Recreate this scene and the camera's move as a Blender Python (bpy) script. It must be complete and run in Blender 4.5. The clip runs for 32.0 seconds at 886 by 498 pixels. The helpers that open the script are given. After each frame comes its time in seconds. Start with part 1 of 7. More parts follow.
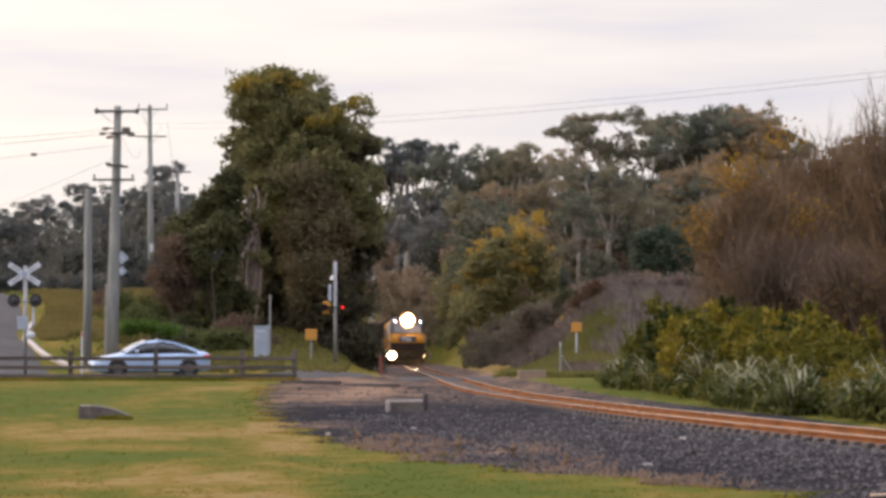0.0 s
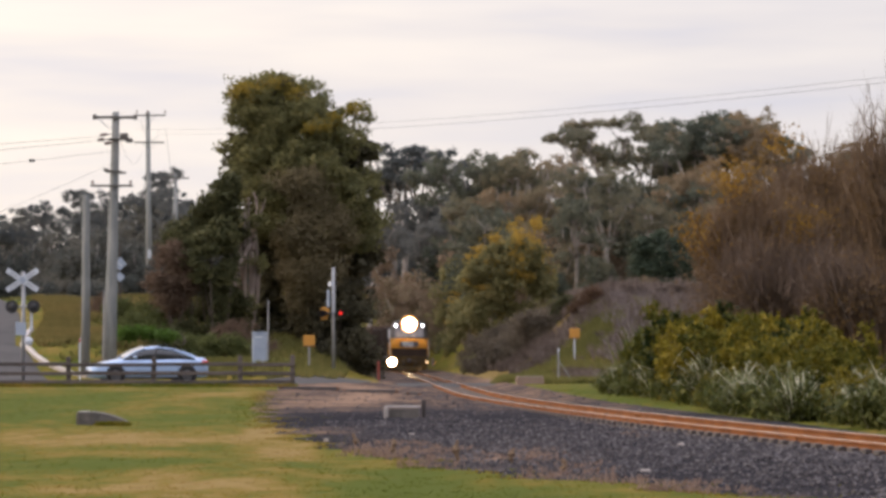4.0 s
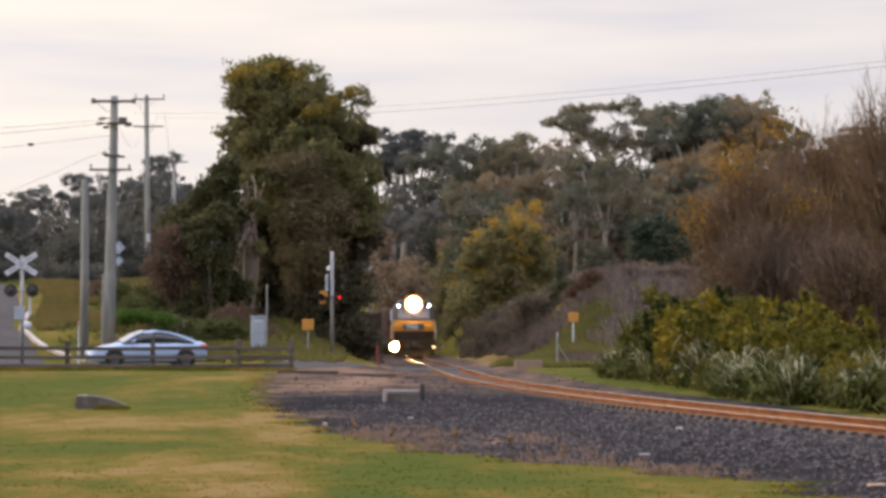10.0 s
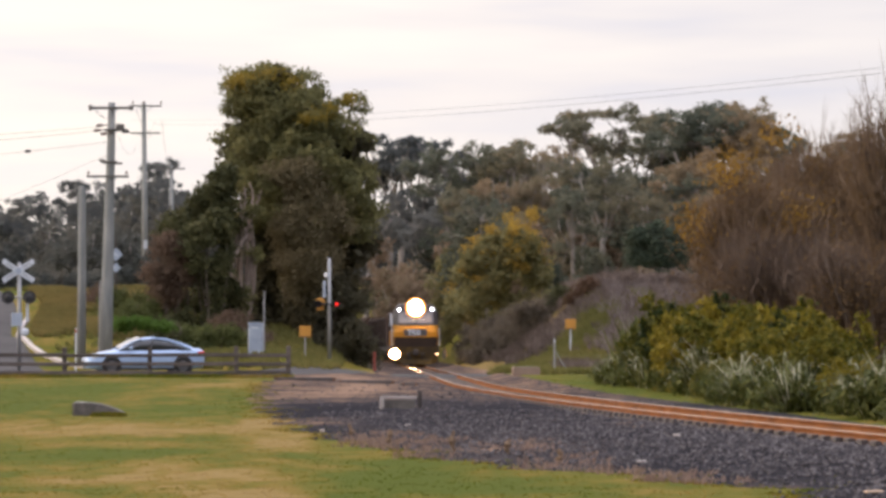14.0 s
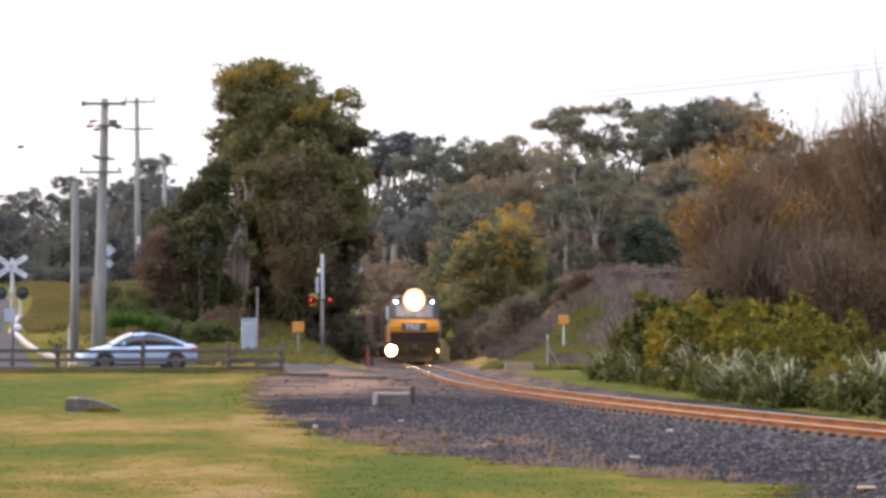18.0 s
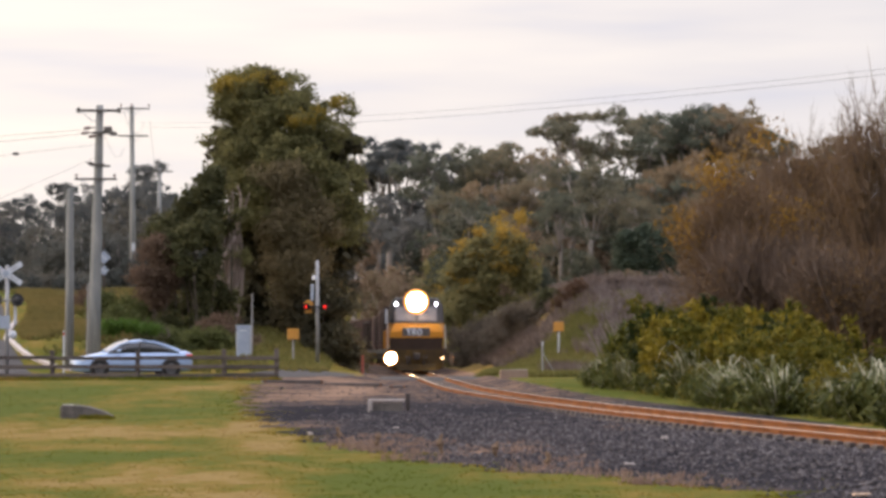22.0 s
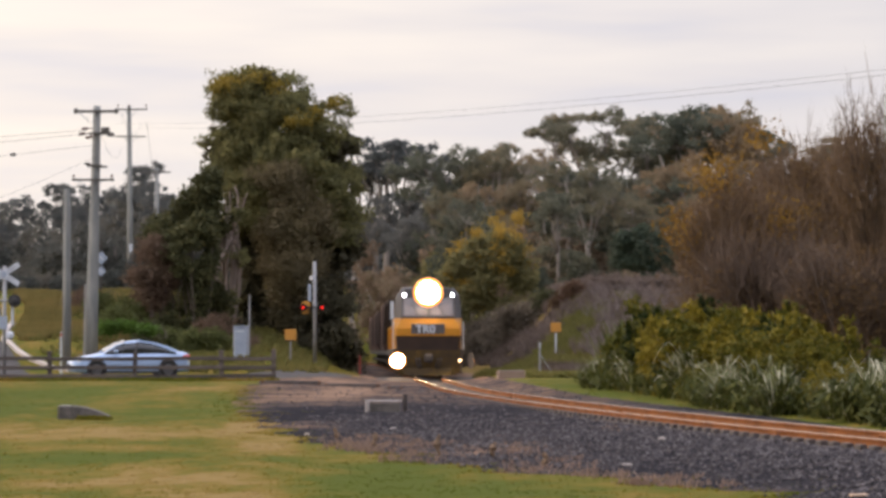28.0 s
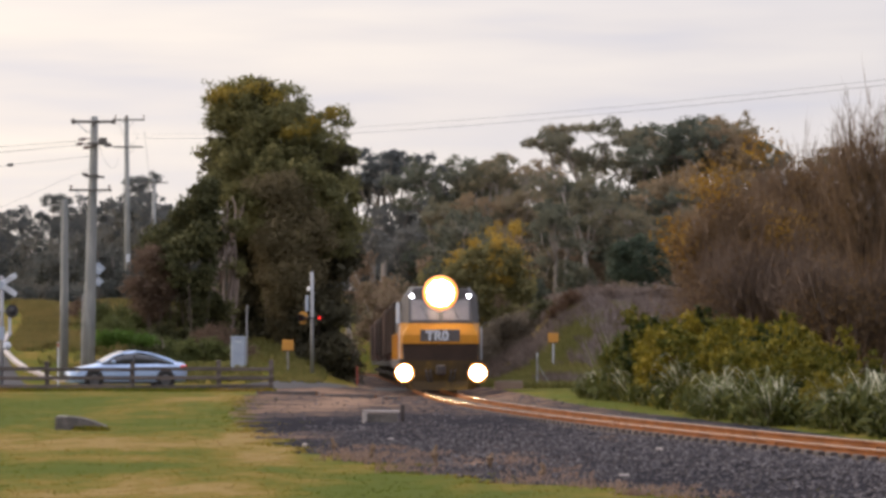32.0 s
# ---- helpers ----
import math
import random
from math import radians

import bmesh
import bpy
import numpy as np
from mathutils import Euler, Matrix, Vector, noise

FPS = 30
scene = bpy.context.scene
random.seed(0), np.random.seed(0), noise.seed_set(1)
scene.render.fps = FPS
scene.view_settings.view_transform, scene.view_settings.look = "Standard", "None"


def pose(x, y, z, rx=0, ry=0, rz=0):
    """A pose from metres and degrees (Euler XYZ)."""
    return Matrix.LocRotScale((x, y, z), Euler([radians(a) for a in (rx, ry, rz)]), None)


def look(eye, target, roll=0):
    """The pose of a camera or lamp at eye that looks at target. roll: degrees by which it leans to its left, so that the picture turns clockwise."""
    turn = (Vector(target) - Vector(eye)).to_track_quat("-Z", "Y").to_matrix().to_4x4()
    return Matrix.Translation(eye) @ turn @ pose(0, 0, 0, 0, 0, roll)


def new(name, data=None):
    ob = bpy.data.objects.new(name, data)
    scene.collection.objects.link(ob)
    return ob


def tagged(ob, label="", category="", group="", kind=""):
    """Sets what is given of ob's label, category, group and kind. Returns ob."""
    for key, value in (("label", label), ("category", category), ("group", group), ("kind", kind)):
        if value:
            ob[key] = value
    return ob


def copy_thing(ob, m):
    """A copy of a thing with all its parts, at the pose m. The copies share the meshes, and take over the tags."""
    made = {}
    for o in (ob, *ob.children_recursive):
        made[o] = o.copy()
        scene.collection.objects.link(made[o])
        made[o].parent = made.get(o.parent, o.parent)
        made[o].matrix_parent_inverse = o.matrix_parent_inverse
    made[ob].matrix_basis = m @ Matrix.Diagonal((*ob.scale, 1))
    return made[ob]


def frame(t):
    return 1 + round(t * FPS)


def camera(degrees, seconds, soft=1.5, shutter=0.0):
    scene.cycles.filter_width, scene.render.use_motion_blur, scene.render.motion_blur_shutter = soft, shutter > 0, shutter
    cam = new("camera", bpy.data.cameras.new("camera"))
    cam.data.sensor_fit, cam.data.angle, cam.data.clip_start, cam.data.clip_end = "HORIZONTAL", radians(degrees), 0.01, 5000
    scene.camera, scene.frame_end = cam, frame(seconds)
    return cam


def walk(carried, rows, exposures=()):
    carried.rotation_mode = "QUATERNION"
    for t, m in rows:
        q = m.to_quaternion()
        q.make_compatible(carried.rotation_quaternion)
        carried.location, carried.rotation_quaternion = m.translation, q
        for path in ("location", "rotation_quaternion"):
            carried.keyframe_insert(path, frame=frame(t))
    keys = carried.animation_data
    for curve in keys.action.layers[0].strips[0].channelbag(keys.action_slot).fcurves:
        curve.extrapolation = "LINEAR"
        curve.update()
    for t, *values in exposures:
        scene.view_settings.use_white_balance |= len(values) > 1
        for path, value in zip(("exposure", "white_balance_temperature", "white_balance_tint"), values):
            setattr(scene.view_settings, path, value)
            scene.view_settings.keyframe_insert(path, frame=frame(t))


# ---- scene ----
FOV = 15.0
EYE = (0.0, 0.0, 1.6)
cam = camera(FOV, 32.0, soft=3.4)

# seconds, turn to the right and tilt upwards in degrees, held in the hand at one spot
PATH = [
    (0, -0.0557, 1.7277), (0.5, -0.0577, 1.7419), (1, -0.0308, 1.7339), (1.5, -0.0312, 1.7489), (2, -0.0150, 1.7604),
    (2.5, -0.0439, 1.7892), (3, -0.0293, 1.8022), (3.5, -0.0282, 1.8165), (5.5, -0.0016, 1.8475), (6, -0.0174, 1.8196),
    (6.5, -0.0282, 1.8207), (7, -0.0434, 1.5971), (7.5, -0.0186, 1.4972), (8, -0.0167, 1.5115), (8.5, -0.0123, 1.5264),
    (9, -0.0000, 1.5391), (9.5, -0.0123, 1.5540), (10, -0.0016, 1.5573), (10.5, -0.0035, 1.5695), (11, 0.0035, 1.5955),
    (11.5, 0.0145, 1.6133), (12, 0.0292, 1.6133), (12.5, 0.0272, 1.6291), (13, 0.0446, 1.6420), (13.5, 0.0442, 1.6554),
    (14, 0.0446, 1.6720), (14.5, 0.0615, 1.6724), (16.5, 0.1334, 1.6097), (17, 0.1445, 1.6105), (17.5, 0.1777, 1.5864),
    (18, 0.1633, 1.6003), (18.5, 0.1911, 1.6109), (19, 0.1781, 1.6148), (19.5, 0.1938, 1.6282), (20, 0.1788, 1.6677),
    (20.5, 0.1923, 1.6677), (21, 0.2100, 1.6728), (21.5, 0.2219, 1.7021), (22, 0.2484, 1.7185), (22.5, 0.2392, 1.7303),
    (23, 0.2349, 1.7292), (23.5, 0.2353, 1.7600), (24, 0.2484, 1.7422), (24.5, 0.2614, 1.7008), (25, 0.2676, 1.7008),
    (25.5, 0.2755, 1.7169), (27.5, 0.2957, 1.7734), (28, 0.2945, 1.7308), (28.5, 0.3071, 1.7903), (29, 0.3253, 1.8192),
    (29.5, 0.3361, 1.8353), (30, 0.3126, 1.8188), (30.5, 0.3372, 1.8610), (31, 0.3395, 1.8779), (31.5, 0.3507, 1.9067),
    (32, 0.3388, 1.9083),
]
# seconds, stops
EXPOSURES = [
    (0, 0.27), (1, 0.32), (2, 0.42), (3, 0.32), (6, 0.08), (6.6, 0.18), (7, 0.6), (7.4, 0.72), (8, 0.72), (8.5, 0.4), (9, 0.12), (10, 0.18), (11, 0.27), (12, 0.33),
    (14, 0.32), (15.5, 0.44), (17, 0.52), (17.5, 0.66), (18, 0.66), (18.6, 0.46), (19, 0.39), (20, 0.38), (22, 0.27), (22.6, 0.21), (23.4, 0.2), (24, 0.5), (24.5, 0.67), (25.5, 0.67),
    (26.5, 0.4), (28, 0.17), (29, 0.31), (30, 0.30), (31, 0.31), (32, 0.14),
]
walk(cam, [(t, pose(*EYE, 90 + up, 0, -turn)) for t, turn, up in PATH], [(t, stops, 6480 - 1500 * max(stops - 0.42, 0), 10) for t, stops in EXPOSURES])

# ---- sky and sun: an evening under thin high cloud, the low sun off to the left ----
SUN_AZ, SUN_EL = -78.0, 9.0   # degrees from the line of view to the right, and above the horizon


def build_world():
    world = bpy.data.worlds.new("evening_sky")
    scene.world = world
    world.use_nodes = True
    nt = world.node_tree
    nt.nodes.clear()
    N, L = nt.nodes.new, nt.links.new
    sky = N("ShaderNodeTexSky")
    sky.sky_type, sky.sun_disc = "NISHITA", False
    sky.sun_elevation, sky.sun_rotation = radians(SUN_EL), radians(SUN_AZ)
    sky.air_density, sky.dust_density = 1.0, 2.0
    dim = N("ShaderNodeVectorMath")
    dim.operation = "SCALE"
    dim.inputs["Scale"].default_value = 0.10
    L(sky.outputs[0], dim.inputs[0])
    co = N("ShaderNodeTexCoord")
    mp = N("ShaderNodeMapping")
    mp.inputs["Scale"].default_value = (5.0, 2.0, 40.0)
    mp.inputs["Location"].default_value = (0.55, 0.0, 0.25)
    L(co.outputs["Generated"], mp.inputs[0])
    no = N("ShaderNodeTexNoise")
    no.inputs["Scale"].default_value, no.inputs["Detail"].default_value, no.inputs["Roughness"].default_value = 1.0, 4.0, 0.5
    L(mp.outputs[0], no.inputs[0])
    ra = N("ShaderNodeValToRGB")
    e = ra.color_ramp.elements
    e[0].position, e[0].color = 0.36, (0.575, 0.555, 0.60, 1)
    e[1].position, e[1].color = 0.62, (0.76, 0.69, 0.64, 1)
    mid = e.new(0.5)
    mid.color = (0.69, 0.635, 0.615, 1)
    L(no.outputs[0], ra.inputs[0])
    # the cloud is brighter towards the sun and overhead
    dot = N("ShaderNodeVectorMath")
    dot.operation = "DOT_PRODUCT"
    a, b = radians(SUN_AZ), radians(SUN_EL)
    dot.inputs[1].default_value = (math.sin(a) * math.cos(b), math.cos(a) * math.cos(b), math.sin(b))
    L(co.outputs["Generated"], dot.inputs[0])
    glow = N("ShaderNodeMapRange")
    glow.inputs["From Min"].default_value, glow.inputs["From Max"].default_value = -0.1, 1.0
    glow.inputs["To Min"].default_value, glow.inputs["To Max"].default_value = 0.96, 1.9
    L(dot.outputs["Value"], glow.inputs["Value"])
    mul = N("ShaderNodeVectorMath")
    mul.operation = "SCALE"
    L(ra.outputs[0], mul.inputs[0])
    L(glow.outputs[0], mul.inputs["Scale"])
    # cooler away from the sun
    tint = N("ShaderNodeValToRGB")
    tint.color_ramp.elements[0].position, tint.color_ramp.elements[0].color = 0.06, (0.945, 0.975, 1.05, 1)
    tint.color_ramp.elements[1].position, tint.color_ramp.elements[1].color = 0.34, (1.02, 0.995, 0.955, 1)
    L(dot.outputs["Value"], tint.inputs[0])
    cool = N("ShaderNodeVectorMath")
    cool.operation = "MULTIPLY"
    L(mul.outputs[0], cool.inputs[0])
    L(tint.outputs[0], cool.inputs[1])
    sep = N("ShaderNodeSeparateXYZ")
    L(co.outputs["Generated"], sep.inputs[0])
    # brighter and bluer overhead, where the cloud thins
    up = N("ShaderNodeValToRGB")
    up.color_ramp.elements[0].position, up.color_ramp.elements[0].color = 0.10, (1.0, 1.0, 1.0, 1)
    up.color_ramp.elements[1].position, up.color_ramp.elements[1].color = 0.80, (3.0, 3.12, 3.45, 1)
    L(sep.outputs["Z"], up.inputs[0])
    mul2 = N("ShaderNodeVectorMath")
    mul2.operation = "MULTIPLY"
    L(cool.outputs[0], mul2.inputs[0])
    L(up.outputs[0], mul2.inputs[1])
    mix = N("ShaderNodeMix")
    mix.data_type = "RGBA"
    mix.inputs["Factor"].default_value = 0.92
    L(dim.outputs[0], mix.inputs[6])
    L(mul2.outputs[0], mix.inputs[7])
    bg = N("ShaderNodeBackground")
    bg.inputs["Strength"].default_value = 1.0
    L(mix.outputs[2], bg.inputs[0])
    out = N("ShaderNodeOutputWorld")
    L(bg.outputs[0], out.inputs[0])


build_world()

sun = new("sun", bpy.data.lights.new("sun", "SUN"))
sun.data.energy, sun.data.angle, sun.data.color = 1.45, radians(12), (1.0, 0.74, 0.48)
_a, _b = radians(SUN_AZ), radians(SUN_EL)
sun.matrix_world = look((0, 0, 60), (-math.sin(_a) * math.cos(_b), -math.cos(_a) * math.cos(_b), 60 - math.sin(_b)))


# ---- materials ----
def surface(name, colours, rough=0.8, metal=0.0, scale=1.0, fine=14.0, bump=0.3, island=0.0, each=0.0, translucent=0.0, stretch=(1, 1, 1), coat=0.0, depth=0.02, shine=0.5, dry=False):
    """Colours along a ramp, mixed by coarse and fine grain, and by a spread from piece to piece (island: loose part, each: object)."""
    m = bpy.data.materials.new(name)
    m.use_nodes = True
    nt = m.node_tree
    N, L = nt.nodes.new, nt.links.new
    bs = nt.nodes["Principled BSDF"]
    out = nt.nodes["Material Output"]
    co = N("ShaderNodeTexCoord")
    mp = N("ShaderNodeMapping")
    mp.inputs["Scale"].default_value = stretch
    L(co.outputs["Object"], mp.inputs[0])
    big = N("ShaderNodeTexNoise")
    big.inputs["Scale"].default_value, big.inputs["Detail"].default_value = scale, 3.0
    L(mp.outputs[0], big.inputs[0])
    small = N("ShaderNodeTexNoise")
    small.inputs["Scale"].default_value, small.inputs["Detail"].default_value, small.inputs["Roughness"].default_value = fine, 4.0, 0.65
    L(mp.outputs[0], small.inputs[0])
    if dry:
        small.inputs["Detail"].default_value, small.inputs["Roughness"].default_value = 4.0, 0.6

    def maths(op, a, b):
        n = N("ShaderNodeMath")
        n.operation = op
        for i, v in enumerate((a, b)):
            if isinstance(v, (int, float)):
                n.inputs[i].default_value = v
            else:
                L(v, n.inputs[i])
        return n.outputs[0]

    val = maths("ADD", maths("MULTIPLY", big.outputs[0], 0.6), maths("MULTIPLY", small.outputs[0], 0.4))
    if island:
        ge = N("ShaderNodeNewGeometry")
        val = maths("ADD", maths("MULTIPLY", val, 1 - island), maths("MULTIPLY", ge.outputs["Random Per Island"], island))
    if dry:
        at = N("ShaderNodeAttribute")
        at.attribute_name = "dry"
        val = maths("ADD", maths("MULTIPLY", maths("SUBTRACT", val, 0.5), 1.15), maths("ADD", maths("MULTIPLY", at.outputs["Fac"], 0.62), 0.20))
    if each:
        oi = N("ShaderNodeObjectInfo")
        val = maths("ADD", val, maths("MULTIPLY", maths("SUBTRACT", oi.outputs["Random"], 0.5), each))
    ra = N("ShaderNodeValToRGB")
    el = ra.color_ramp.elements
    lo, hi = 0.32, 0.68
    if island:
        lo, hi = 0.32 - 0.22 * island, 0.68 + 0.22 * island
    n = len(colours)
    el[0].position, el[0].color = lo, (*colours[0], 1)
    el[1].position, el[1].color = hi, (*colours[-1], 1)
    for i in range(1, n - 1):
        k = el.new(lo + (hi - lo) * i / (n - 1))
        k.color = (*colours[i], 1)
    L(val, ra.inputs[0])
    L(ra.outputs[0], bs.inputs["Base Color"])
    bs.inputs["Metallic"].default_value = metal
    bs.inputs["Specular IOR Level"].default_value = shine
    rr = N("ShaderNodeMapRange")
    rr.inputs["To Min"].default_value, rr.inputs["To Max"].default_value = max(rough - 0.12, 0.02), min(rough + 0.12, 1)
    L(small.outputs[0], rr.inputs["Value"])
    L(rr.outputs[0], bs.inputs["Roughness"])
    if coat:
        bs.inputs["Coat Weight"].default_value, bs.inputs["Coat Roughness"].default_value = coat, 0.06
    if bump:
        bu = N("ShaderNodeBump")
        bu.inputs["Strength"].default_value, bu.inputs["Distance"].default_value = bump, depth
        L(small.outputs[0], bu.inputs["Height"])
        L(bu.outputs[0], bs.inputs["Normal"])
    if translucent:
        tr = N("ShaderNodeBsdfTranslucent")
        L(ra.outputs[0], tr.inputs["Color"])
        mx = N("ShaderNodeMixShader")
        mx.inputs[0].default_value = translucent
        L(bs.outputs[0], mx.inputs[1])
        L(tr.outputs[0], mx.inputs[2])
        L(mx.outputs[0], out.inputs["Surface"])
    return m


def glowing(name, colour, strength):
    m = bpy.data.materials.new(name)
    m.use_nodes = True
    bs = m.node_tree.nodes["Principled BSDF"]
    bs.inputs["Base Color"].default_value = (*colour, 1)
    bs.inputs["Emission Color"].default_value = (*colour, 1)
    bs.inputs["Emission Strength"].default_value = strength
    return m


def foliage(name, colours, translucent=0.42, scale=1.1, island=0.18, each=0.0):
    return surface(name, colours, rough=0.75, scale=scale, fine=6.0, bump=0.0, island=island, translucent=translucent, shine=0.15, each=each)


MEADOW = [(0.048, 0.060, 0.007), (0.062, 0.065, 0.008), (0.087, 0.074, 0.011), (0.122, 0.085, 0.018), (0.156, 0.107, 0.038)]
M_GROUND = surface("meadow", MEADOW, 0.95, scale=0.9, fine=3.2, bump=0.8, stretch=(1.1, 0.50, 1.0), depth=0.08, shine=0.03, dry=True)
M_GRASS = surface("grass_blades", [tuple(1.45 * c for c in k) for k in MEADOW], 0.8, scale=0.8, fine=2.2, bump=0, translucent=0.6, stretch=(1.1, 0.50, 1.0), shine=0.1, dry=True)
M_BALLAST = surface("ballast_bed", [(0.023, 0.022, 0.025), (0.038, 0.035, 0.037), (0.070, 0.054, 0.047), (0.121, 0.082, 0.061), (0.175, 0.118, 0.085)], 0.95, dry=True, scale=0.6, fine=16.0, bump=0.6, depth=0.05, shine=0.0)
M_STONE = surface("ballast_stone", [(0.028, 0.026, 0.029), (0.052, 0.048, 0.052), (0.102, 0.093, 0.097)], 0.85, scale=1.0, fine=20, bump=0, island=0.8, shine=0.1)
M_RUST = surface("rusty_rail_side", [(0.095, 0.035, 0.011), (0.165, 0.062, 0.019), (0.225, 0.088, 0.029)], 0.9, 0.0, scale=1.5, fine=22, bump=0.3, shine=0.12)
M_RAILTOP = surface("polished_rail_head", [(0.272, 0.168, 0.104), (0.384, 0.264, 0.184)], 0.25, 0.9, scale=1.0, fine=20, bump=0.05)
M_SLEEPER = surface("weathered_sleeper", [(0.05, 0.04, 0.037), (0.12, 0.095, 0.08)], 0.9, scale=3, fine=24, each=0.15, shine=0.1)
M_ROAD = surface("asphalt", [(0.036, 0.035, 0.036), (0.070, 0.065, 0.063)], 0.9, scale=0.8, fine=12, bump=0.3, shine=0.06)
M_KERB = surface("kerb_concrete", [(0.230, 0.204, 0.187), (0.340, 0.306, 0.285)], 0.85, scale=1, fine=14)
M_CONC = surface("old_concrete", [(0.18, 0.17, 0.16), (0.36, 0.34, 0.32), (0.42, 0.40, 0.37)], 0.9, scale=2, fine=18, bump=0.5)
M_DARKCONC = surface("mossy_concrete", [(0.035, 0.031, 0.028), (0.07, 0.062, 0.055), (0.13, 0.115, 0.10)], 0.95, scale=3, fine=18, bump=0.6)
M_PINKSOIL = surface("pinkish_concrete", [(0.16, 0.112, 0.085), (0.25, 0.18, 0.135)], 0.95, scale=0.8, fine=9, bump=0.5)
M_FENCE = surface("dark_fence_timber", [(0.032, 0.026, 0.024), (0.065, 0.052, 0.047), (0.10, 0.08, 0.07)], 0.85, scale=2, fine=20, stretch=(1, 6, 6), each=0.2)
M_POLE = surface("weathered_pole_timber", [(0.104, 0.114, 0.114), (0.165, 0.172, 0.168), (0.265, 0.262, 0.245)], 0.9, scale=1.2, fine=18, stretch=(4, 4, 0.5), bump=0.5)
M_ARM = surface("crossarm_timber", [(0.06, 0.055, 0.05), (0.12, 0.11, 0.10)], 0.9, scale=2, fine=18)
M_WIRE = surface("wire", [(0.025, 0.025, 0.028), (0.05, 0.05, 0.055)], 0.6, 0.3, scale=2, fine=10, bump=0)
M_CERAMIC = surface("insulator", [(0.10, 0.06, 0.05), (0.16, 0.10, 0.08)], 0.25, 0, scale=6, fine=20, bump=0)
M_GALV = surface("galvanised_steel", [(0.17, 0.175, 0.185), (0.27, 0.275, 0.285)], 0.55, 0.4, scale=3, fine=20, bump=0.1)
M_WHITE = surface("white_paint", [(0.35, 0.38, 0.43), (0.48, 0.51, 0.56)], 0.5, scale=3, fine=20, bump=0.1)
M_BLACK = surface("matt_black", [(0.012, 0.012, 0.014), (0.025, 0.025, 0.028)], 0.7, scale=4, fine=20, bump=0.1)
M_ORANGE = surface("orange_warning_sheet", [(0.33, 0.150, 0.018), (0.43, 0.205, 0.026)], 0.6, scale=4, fine=20, bump=0.05)
M_REDPOST = surface("red_post_paint", [(0.17, 0.03, 0.02), (0.25, 0.05, 0.03)], 0.6, scale=4, fine=20, bump=0.05)
M_BOX = surface("grey_enamel_cabinet", [(0.20, 0.24, 0.305), (0.30, 0.345, 0.41)], 0.5, 0.1, scale=2, fine=20, bump=0.05)
M_CAR = surface("silver_blue_car_paint", [(0.22, 0.31, 0.47), (0.27, 0.37, 0.55)], 0.32, 0.2, scale=1, fine=40, bump=0.0, coat=0.6)
M_GLASSDARK = surface("tinted_glass", [(0.015, 0.018, 0.024), (0.03, 0.034, 0.042)], 0.08, 0.0, scale=1, fine=6, bump=0, coat=0.5)
M_TYRE = surface("tyre_rubber", [(0.010, 0.010, 0.011), (0.022, 0.022, 0.022)], 0.9, scale=4, fine=30, shine=0.12)
M_RIM = surface("alloy_rim", [(0.05, 0.05, 0.055), (0.11, 0.11, 0.12)], 0.45, 0.5, scale=4, fine=20, bump=0)
M_LENS = surface("lamp_lens", [(0.70, 0.70, 0.68), (0.85, 0.85, 0.82)], 0.15, 0, scale=4, fine=20, bump=0, coat=0.6)
M_TAIL = surface("tail_lens", [(0.35, 0.03, 0.03), (0.5, 0.06, 0.05)], 0.2, 0, scale=4, fine=20, bump=0, coat=0.6)
M_YELLOW = surface("loco_yellow_paint", [(0.281, 0.116, 0.003), (0.357, 0.152, 0.005)], 0.5, 0, scale=1.2, fine=18, bump=0.06, shine=0.25)
M_LOCOGREY = surface("loco_grey_paint", [(0.044, 0.041, 0.043), (0.083, 0.076, 0.076)], 0.6, 0.1, scale=1.2, fine=18, bump=0.1, shine=0.3)
# the lamps' warm glow on the dark lower front, put into this brown
M_LOCOBROWN = surface("loco_glow_brown", [(0.020, 0.013, 0.010), (0.046, 0.028, 0.020)], 0.75, 0.1, scale=1.2, fine=18, bump=0.1, shine=0.25)
M_GRIMYYELLOW = surface("grimy_yellow_paint", [(0.020, 0.015, 0.010), (0.048, 0.031, 0.011), (0.120, 0.068, 0.010)], 0.8, 0.0, scale=1.8, fine=12, bump=0.15, shine=0.2)
M_LOCODARK = surface("loco_underframe", [(0.022, 0.019, 0.018), (0.06, 0.046, 0.04)], 0.8, 0.1, scale=1.6, fine=16, bump=0.2)
# pale for glass: the reflected sky is put into the base colour
M_WINDSCREEN = surface("windscreen", [(0.112, 0.098, 0.098), (0.173, 0.150, 0.150)], 0.12, 0, scale=1, fine=6, bump=0, coat=0.8)
M_WAGON = surface("wagon_side", [(0.019, 0.012, 0.011), (0.035, 0.025, 0.021), (0.056, 0.038, 0.032)], 0.85, 0.1, scale=1.0, fine=10, bump=0.2, each=0.2, shine=0.2)
M_CONTAINER = surface("container_side", [(0.052, 0.029, 0.024), (0.084, 0.052, 0.042)], 0.8, 0.0, scale=1.0, fine=10, bump=0.2, each=0.3, shine=0.2)
# amber ring round the lamps: their halo, added as a glowing surface
M_LAMPHALO = glowing("lamp_halo_glow", (1.0, 0.36, 0.08), 1.6)
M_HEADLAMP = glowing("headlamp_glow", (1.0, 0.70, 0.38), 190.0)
M_DITCH = glowing("ditch_lamp_glow", (1.0, 0.66, 0.34), 130.0)
M_PILOT = glowing("pilot_glow", (1.0, 0.62, 0.3), 8.0)
M_MARKER = glowing("marker_glow", (0.92, 0.93, 1.0), 14.0)
M_REDLAMP = glowing("red_lamp_glow", (1.0, 0.03, 0.02), 0.9)
